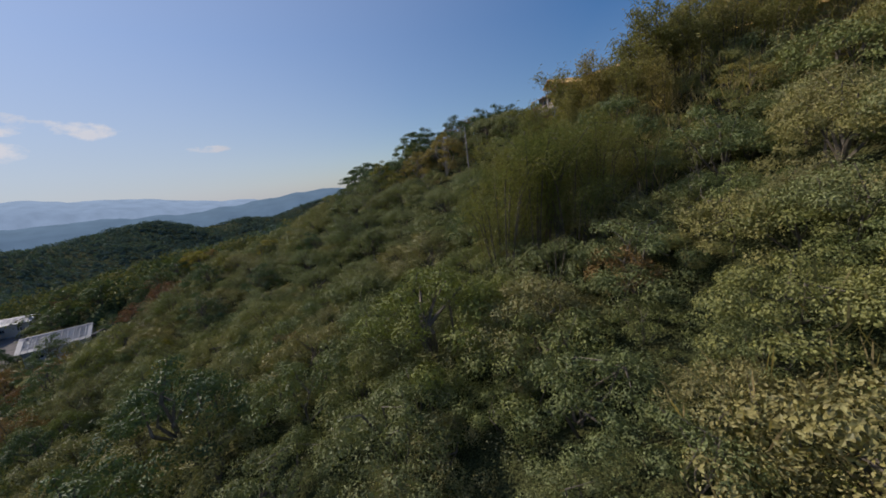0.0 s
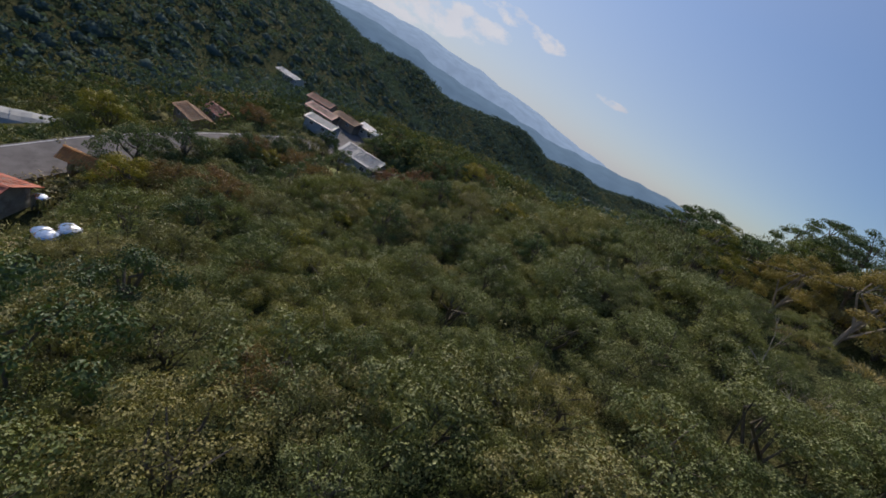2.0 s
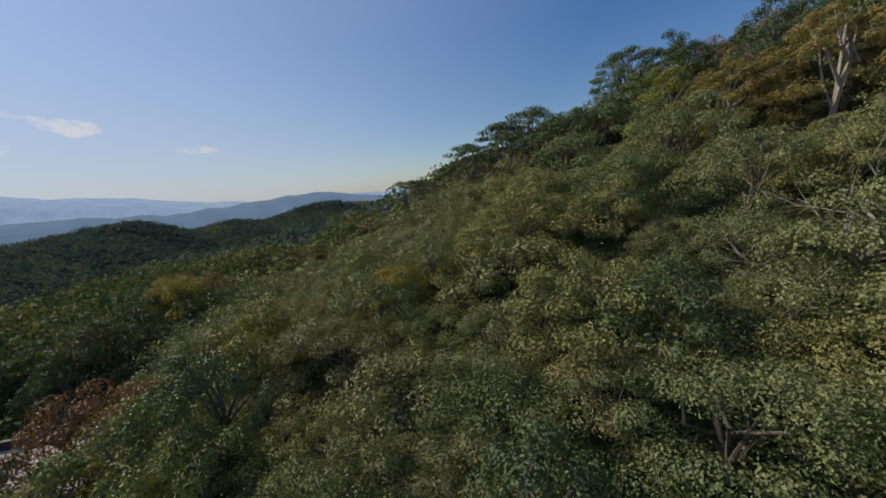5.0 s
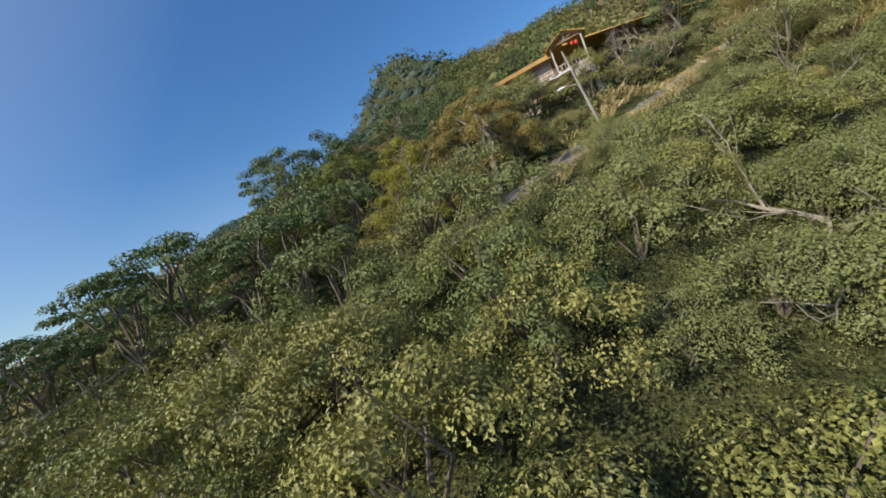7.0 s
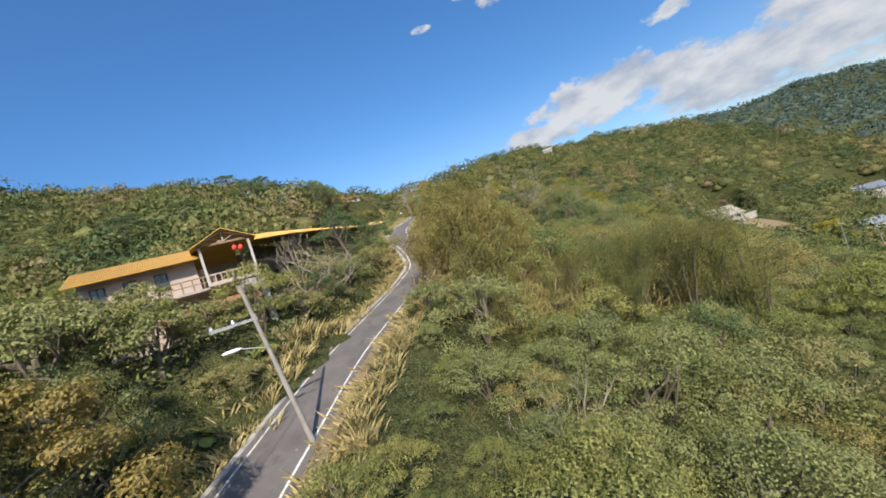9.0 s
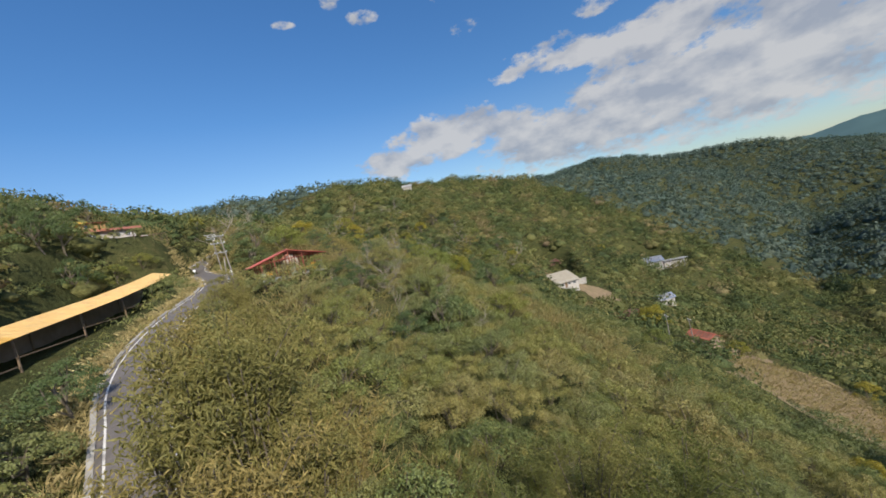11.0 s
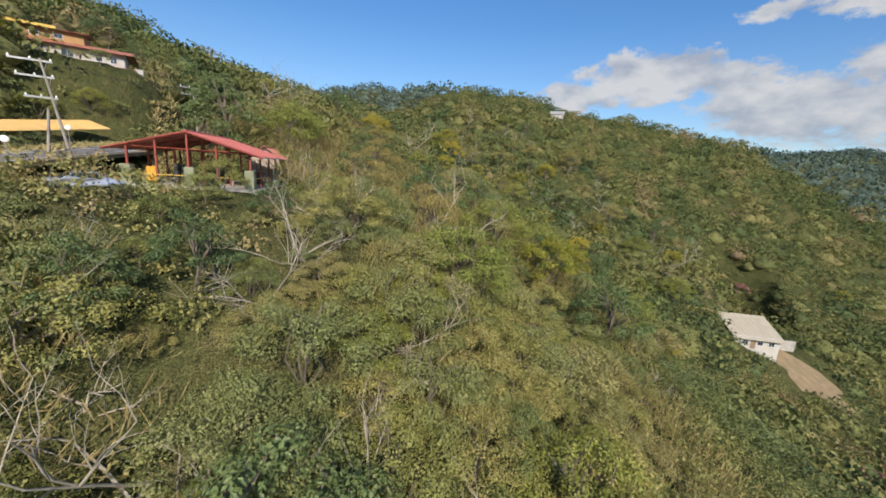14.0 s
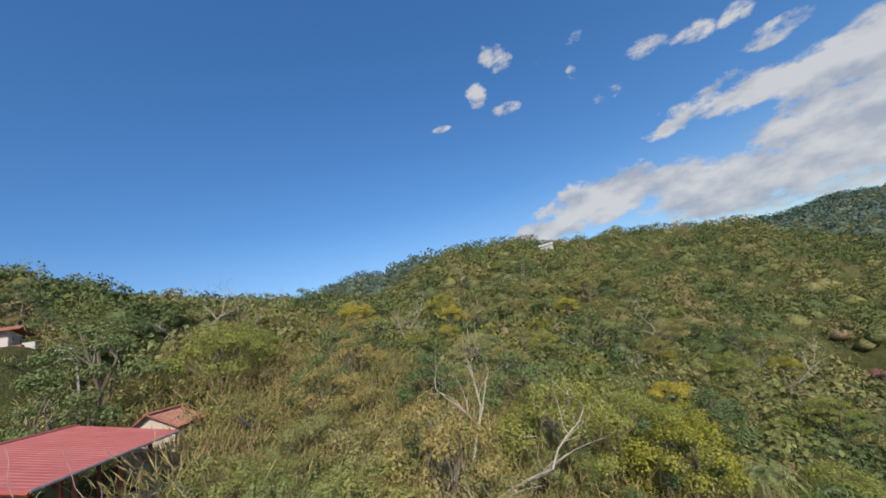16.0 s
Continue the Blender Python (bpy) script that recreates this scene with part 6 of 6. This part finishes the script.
            out.append((v, np.array([(0, 1 + j, 1 + (j + 1) % 8) for j in range(8)])))
            out.append(tube([(0, 0, -0.3), c * 0.6, c], [0.03, 0.025, 0.02], 3))
        return join(out)

    taro = plant("elephant_ear", "large heart-shaped light green leaves by the roadside", "plant", [("leaves", big_leaves(), LEAF_LIME)])

    rows = (
        (yellow, [(-29.2, 67.0, 0.9), (-42.6, 66.8, 1.0), (-34.3, 67.5, 1.0), (-34.3, 38.5, 0.85), (-90.5, 21.5, 2.0), (66.6, -25.6, 1.8), (85.5, -85.5, 1.2), (60.4, -48.2, 0.9), (97, -69.5, 0.8), (69.5, -145, 0.9), (-40, 45, 0.7), (29.5, -59.5, 1.6), (12, -58, 1.0), (-8, -58, 0.9), (-5.5, -10.5, 0.9), (-3.0, -12.5, 0.9), (-8.0, -8.5, 0.8), (104, 44, 0.75), (101, 43, 0.75)]),
        (roadside, [(-12.6, 74.0, 1.0)]),
        (lime, [(-1.2, 21.8, 1.6), (3.0, 24.5, 1.0), (71, -18.5, 1.9), (-24, 44, 0.8), (100, 33.5, 0.85), (98, 38.5, 0.9), (92, 42, 1.0), (-6, 84.5, 1.3), (-11.5, 87, 1.2), (-92, 23, 1.7), (-87, 19, 1.3), (30, 86, 1.2), (34, 83, 1.0), (24.5, -39.5, 1.1), (-3, -13, 0.9), (49, 2.0, 1.1), (52.5, 0.5, 1.0), (46.5, 5.5, 0.9), (-15, 70, 0.5)]),
        (dark, [(-17.5, 21, 1.5), (-21, 17, 1.4), (-24, 25, 1.3), (-1, 80, 1.3), (3, 83, 1.3), (8, 80, 1.3), (12, 84, 1.3), (-4, 88, 1.3), (-9, 90, 1.2), (16, 88, 1.2), (-55, 62, 1.0), (-60, 60, 1.1), (-43.5, 61, 1.2), (-28.6, 53, 1.1), (-22.5, 58, 0.9), (-36, 49, 1.1), (33, 55.5, 1.2), (23.5, 61, 0.9), (41, 48.8, 1.0), (61.5, 10.5, 0.7), (52, 15, 0.9), (50, 19.5, 0.9), (63, 4, 0.7), (118, 26, 1.4), (126, 24, 1.3), (62, -22, 1.0), (66, -19, 0.9), (2.5, 38, 1.0), (-20, 66.5, 0.9), (103, 47, 1.4), (96, 61, 1.5), (97, 64.5, 1.5), (97, 57.5, 1.4), (88, 44.5, 1.3), (90, 47, 1.3), (99, 46, 1.3), (107, 50, 1.4), (94, 44.5, 1.3), (98, 47, 1.3), (95, 49, 1.2), (110, 46, 1.2), (122, 33, 1.3), (120, 44, 1.4), (126, 38, 1.4), (-70, 58, 1.1), (-88, 62, 1.0)]),
        (umbrella, [(-14.5, 85, 1.5), (-19, 92, 1.45), (-10.5, 83.5, 1.5), (-5, 84, 1.0), (-16.5, 88.5, 1.4), (-22, 95, 1.4), (-26, 102, 1.35), (-24, 99, 1.0), (-30, 107, 1.0), (-35, 113, 1.0), (-20, 101, 1.1), (-7, 92, 1.2), (36, 92, 1.2), (28, 98, 1.1), (60, 84, 1.2), (80, 78, 1.2), (-38, 120, 1.0), (-27, 111, 0.9), (128, 60, 1.3), (120, 70, 1.3)]),
        (orange, [(-50, 65.5, 1.0), (-60, 88, 1.1), (-66, 90, 1.2), (-72, 83, 1.0), (6, 86, 1.4), (2, 90, 1.2), (-100, 48, 1.4), (-14, 29, 0.8), (10, 22, 0.9), (17, 34, 0.9), (-30, 33, 0.8), (75, -8, 0.9), (-97, 49, 1.2)]),
        (grey, [(41.5, 10, 1.1), (34, 14, 1.0), (38, 3, 1.0), (44, -3, 1.0), (-26, 61, 1.0), (-10, 50, 1.1), (-13, 56, 1.0), (-5, 56, 0.9), (12, 55, 0.9), (30, 24, 1.0), (-20, 36, 0.9), (-8, 30, 0.9), (-22, 47, 0.8)]),
        (thin, [(-11, 78, 1.3), (48, 37, 1.0), (52, 35, 1.0), (56, 32.5, 1.0), (12, 49, 0.9), (9, 46, 0.9), (20, 30, 0.9), (27, 35, 1.0), (33, 32, 1.0), (62, -4, 1.0), (67, -2, 1.0), (71, 1, 1.0), (74, -3, 1.0), (60, 4, 0.9), (58, -8, 1.0), (78, 2, 0.9), (40, 25, 1.0), (48, 26, 1.0), (35, 20, 0.9), (-3, 45, 0.8), (5, 28, 0.9)]),
        (tall_tree, [(0.3, 74.6, 1.0), (-5.5, 77.5, 0.85)]),
        (pink, [(36.7, -67.5, 1.3), (40, -70, 1.0), (88, -128, 1.2)]),
        (bares[0], [(-15.4, 58.6, 1.25), (-0.8, 54.3, 0.95), (51.8, -29.7, 0.9), (45.5, 4.8, 0.85), (42.5, 12.2, 0.8), (45.5, 24.5, 0.9), (6.8, 27.7, 0.9), (66, -8, 0.9)]),
        (bares[1], [(46.5, 18.6, 0.9), (40.2, 13.6, 0.9), (0.5, 54.8, 0.75), (-31, 105, 1.2), (64.5, 7.2, 0.9), (57, -1, 0.8), (-8, 42, 0.9)]),
        (bares[2], [(43.6, 16.5, 1.25), (49.5, 11.5, 0.9), (53, 8.5, 0.9), (47, 2.5, 0.85), (57, 5, 0.9), (60, 7.5, 1.0), (22.5, 63.2, 0.8), (26, 61, 0.8), (24, 62, 0.9), (28, 59, 0.8), (25, 59.5, 0.8), (14, 24, 0.8), (50, 21, 0.8), (11, 33, 0.7)]),
        (bamboo, [(12.5, 48.5, 1.2), (16, 48, 1.25), (18.5, 45.4, 1.25), (20.5, 42.0, 1.2), (23.5, 43.2, 1.4), (15.5, 43.5, 1.05), (20.5, 49.5, 1.1), (24, 46, 1.3), (17.5, 51.5, 1.0), (26.5, 40.5, 1.35), (22, 39, 1.0), (30, 41.5, 1.3), (27, 43.5, 1.45), (32, 38.5, 1.2), (17, 40.5, 0.8), (34, 40, 0.9), (13.5, 46.5, 0.7), (38, 38, 0.9), (43, 35, 0.9), (50, 33, 0.9)]),
        (bamboo2, [(3.8, 28.8, 1.5), (6.6, 29.5, 1.6), (9.2, 28.2, 1.4), (12.0, 30.0, 1.25), (7.2, 33.0, 1.35), (13.5, 33.5, 1.1), (10.0, 35.5, 1.1), (15.5, 29.5, 1.0), (6.0, 42.0, 0.9), (10.5, 43.0, 0.9)]),
        (palm, [(65.2, -32.6, 1.7), (67.5, -32.5, 1.2), (24, 83, 1.2), (21, 80, 1.1), (18, 84, 1.2), (43.5, 60.5, 1.2), (47, 58.5, 1.1), (40, 63, 1.2), (37, 66, 1.1), (50, 57, 1.0), (39, -112, 1.0), (42, -107, 1.0), (34, -105, 0.9)]),
        (fern, [(9.6, 10.4, 0.9), (8.2, 12.5, 0.8), (7.5, 31.0, 0.9), (-13.2, 60.9, 0.6), (14.5, 47.5, 0.6), (40.5, -1.0, 0.8), (-12.5, 37, 0.9), (-10.5, 35, 0.8), (36.5, 4.8, 0.7)]),
        (scrubby, [(46, 38, 1.0), (50, 36, 1.0), (54, 33.5, 1.0), (58, 30.5, 0.9), (62, 27.5, 0.6), (61, 20.0, 0.4), (58.5, 26.5, 0.7), (51, 20.5, 1.1), (54, 22, 0.9), (56.5, 25, 0.8), (48, 20.5, 1.1), (52, 24.5, 1.2), (31, 54, 1.1), (28, 57.5, 1.0), (35, 51.5, 1.1), (-40, 88, 1.1), (-36, 86, 1.2), (-31, 83, 1.15), (-26, 80.5, 1.2), (-21, 77.5, 1.15), (-16, 74.3, 1.05), (-11, 71.2, 0.6), (-6, 68.0, 0.5), (-24, 76, 1.1), (-13, 68.5, 0.7), (-70, 31, 1.2), (-73, 35, 1.3), (-76.5, 39, 1.3), (-71, 36, 1.2), (-80, 45.5, 1.2), (-67, 29, 1.2), (-83, 46, 1.2), (-80, 50, 1.1), (-86, 44, 1.3), (-78, 44, 1.2), (-76, 40, 1.2), (104, 33, 0.55), (101, 31, 0.6), (106, 36, 0.5), (6, 73.5, 1.2), (9, 76, 1.5), (12, 72, 1.2), (13.5, 79, 1.5), (8, 80, 1.5), (12.5, 75.5, 1.4), (16.5, 80.5, 1.2), (15.2, 69.5, 0.8), (3, 75.5, 1.1), (4, 79, 1.1), (0, 78, 1.1), (15, 75.5, 0.9), (17, 67, 0.7), (20, 63.5, 0.8), (24.5, 60.5, 0.8), (11.3, 68.4, 0.7)]),
        (taro, [(7.2, 72.0, 1.2), (9.0, 70.6, 0.9), (5.5, 73.5, 0.9), (13.6, 66.6, 0.8)]),
    )
    # trees along the near side of the lane through the hamlet
    lane_x, lane_y = np.gradient(VILLAGE_LANE[:, 0]), np.gradient(VILLAGE_LANE[:, 1])
    for k in range(28, len(VILLAGE_LANE) - 24, 3):
        long_ = math.hypot(lane_x[k], lane_y[k])
        off = -6.6 + rng.normal() * 0.5
        m = (scrubby, dark, scrubby, grey, orange)[rng.integers(0, 5)]
        place(m, used, VILLAGE_LANE[k, 0] - lane_y[k] / long_ * off, VILLAGE_LANE[k, 1] + lane_x[k] / long_ * off, rng.uniform(0, 360), rng.uniform(1.1, 1.7), -0.3, "trees along the lane")
    for m, spots in rows:
        for x, y, s in spots:
            place(m, used, x, y, rng.uniform(0, 360), s * rng.uniform(0.95, 1.05), -0.2, m["category"] + "s standing out")
    # a mixed wood of single trees on the slope behind the pavilion
    mixed = np.random.default_rng(33)
    kinds = (dark, dark, dark, scrubby, scrubby, grey, thin, thin, thin, lime, lime, yellow, bares[1], bares[2])
    x, y = scatter(mixed, 40, 150, -88, 26, 8.5)
    ok = free(x, y, 2.5) & ((x < 92) | (y < 12)) & ~in_capsule(x, y, LOW, 12) & (x + 0.55 * y > 34)
    for px, py in zip(x[ok], y[ok]):
        m = kinds[mixed.integers(0, len(kinds))]
        place(m, used, px, py, mixed.uniform(0, 360), mixed.uniform(0.95, 1.9), -0.4, m["category"] + "s standing out")
    # taller trees on the slope between the scrub and the hamlet
    x, y = scatter(mixed, -110, -38, 0, 92, 5.2)
    ok = free(x, y, 2.2) & ~in_capsule(x, y, NEAR, 16) & in_capsule(x, y, [(-42, 26), (-56, 40), (-58, 62), (-74, 52), (-70, 76), (-96, 80)], 13)
    kinds = (dark, dark, scrubby, scrubby, grey, lime, dark, orange, yellow)
    for px, py in zip(x[ok], y[ok]):
        m = kinds[mixed.integers(0, len(kinds))]
        place(m, used, px, py, mixed.uniform(0, 360), mixed.uniform(0.8, 1.5), -0.5, "trees above the hamlet")
    # dry reeds and grass along the road and on slips
    reed = []
    for k in range(5):
        r = np.random.default_rng(200 + k)
        c = r.normal(size=(26, 3)) * (0.35, 0.35, 0) + (0, 0, 0.45)
        d = np.stack([r.normal(size=26), r.normal(size=26), np.full(26, 0.4)], 1)
        d /= np.linalg.norm(d, axis=1)[:, None]
        out = np.stack([c[:, 0], c[:, 1], np.zeros(26)], 1)
        tip = c + np.stack([c[:, 0] * 1.6, c[:, 1] * 1.6, r.uniform(0.3, 0.9, 26)], 1)
        side = np.cross(tip - out, r.normal(size=(26, 3)))
        side /= np.linalg.norm(side, axis=1)[:, None]
        v = np.stack([out - side * 0.03, out + side * 0.03, (out + tip) / 2 + side * 0.035 + (0, 0, 0.2), tip], 1).reshape(-1, 3)
        i = np.arange(104).reshape(26, 4)
        reed.append((v, np.concatenate([i[:, [0, 1, 2]], i[:, [0, 2, 3]]])))
    # rows of dry stalks on the field
    row, along = np.meshgrid(np.arange(-9.5, 9.6, 1.35), np.arange(-15, 15.1, 0.55))
    row, along = row.ravel(), along.ravel()
    inside = (row / 10.0) ** 2 + (along / 15.5) ** 2 < 1
    row, along = row[inside], along[inside]
    c, sn = math.cos(radians(-25)), math.sin(radians(-25))
    x, y = along * c - row * sn + rng.normal(size=row.size) * 0.12, -50 + along * sn + row * c + rng.normal(size=row.size) * 0.12
    stuff("crop_rows", "rows of dry brown stalks on the ploughed field", "crops", reed, x, y, rng.uniform(0.3, 0.6, x.size), rng.uniform(0, 0.7, x.size), 0.05, STRAW)
    line = ROAD_LINE
    k = rng.integers(0, len(line), 2600)
    off = rng.choice([-1, 1], 2600) * rng.uniform(2.9, 4.6, 2600)
    d = np.gradient(line[:, :2], axis=0)
    d /= np.linalg.norm(d, axis=1)[:, None]
    x, y = line[k, 0] - d[k, 1] * off + rng.normal(size=2600) * 0.4, line[k, 1] + d[k, 0] * off + rng.normal(size=2600) * 0.4
    stuff("roadside_grass", "dry straw-coloured grass and reeds along the road", "grass", reed, x, y, rng.uniform(0.35, 0.85, 2600), rng.uniform(0, 1, 2600), -0.05, STRAW)


feature_plants()


# ---- distance ----
def far_mountains(name, label, nodes, colour, haze_glow, depth):
    """Hazy ranges at the horizon: compass degrees and height in degrees, seen from the slope."""
    rng = np.random.default_rng(int(depth))
    az = np.linspace(nodes[0][0], nodes[-1][0], 260)
    el = np.interp(az, [p[0] for p in nodes], [p[1] for p in nodes])
    el = el + 0.16 * np.interp(az, np.linspace(az[0], az[-1], 60), rng.normal(size=60)) + 0.05 * np.interp(az, np.linspace(az[0], az[-1], 180), rng.normal(size=180))
    v, f = [], []
    for a, e in zip(az, el):
        for rr, ee in ((0.78, -7.0), (0.88, e - 1.4), (1.0, e), (1.25, -6.0)):
            r = depth * rr
            v.append((math.sin(radians(a)) * r, math.cos(radians(a)) * r, math.tan(radians(ee)) * r))
    for i in range(len(az) - 1):
        for k in range(3):
            q = 4 * i + k
            f.append((q, q + 1, q + 5, q + 4))
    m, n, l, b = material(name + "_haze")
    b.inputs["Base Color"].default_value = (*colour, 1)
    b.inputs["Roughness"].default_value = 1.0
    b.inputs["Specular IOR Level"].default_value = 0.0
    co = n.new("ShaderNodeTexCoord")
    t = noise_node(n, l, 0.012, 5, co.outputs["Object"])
    # distance haze is painted onto the range as a blue emission colour
    r = ramp(n, [(0.35, tuple(c * 0.9 for c in haze_glow)), (0.65, tuple(c * 1.08 for c in haze_glow))])
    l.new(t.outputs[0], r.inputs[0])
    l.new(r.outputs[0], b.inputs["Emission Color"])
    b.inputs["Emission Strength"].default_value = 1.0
    return tagged(new(name, mesh_of(name, v, f, m, True)), label, "mountains", kind="structure")


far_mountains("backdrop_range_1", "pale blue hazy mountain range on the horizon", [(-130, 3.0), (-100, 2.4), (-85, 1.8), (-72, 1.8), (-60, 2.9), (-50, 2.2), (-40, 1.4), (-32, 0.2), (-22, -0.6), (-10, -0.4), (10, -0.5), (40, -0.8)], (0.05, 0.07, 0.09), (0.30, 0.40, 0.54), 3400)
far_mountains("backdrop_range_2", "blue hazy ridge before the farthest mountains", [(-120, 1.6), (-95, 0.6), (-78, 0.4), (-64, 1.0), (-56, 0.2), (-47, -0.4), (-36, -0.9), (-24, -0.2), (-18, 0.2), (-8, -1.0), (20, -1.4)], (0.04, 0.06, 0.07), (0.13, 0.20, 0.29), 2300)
far_mountains("backdrop_range_3", "dark blue-green hazy mountains beyond the southern valley", [(95, 6.0), (120, 6.0), (150, 3.0), (160, 2.4), (172, 2.8), (182, 1.6), (192, 2.4), (205, 3.0), (230, 2.0)], (0.04, 0.07, 0.06), (0.05, 0.085, 0.11), 1500)
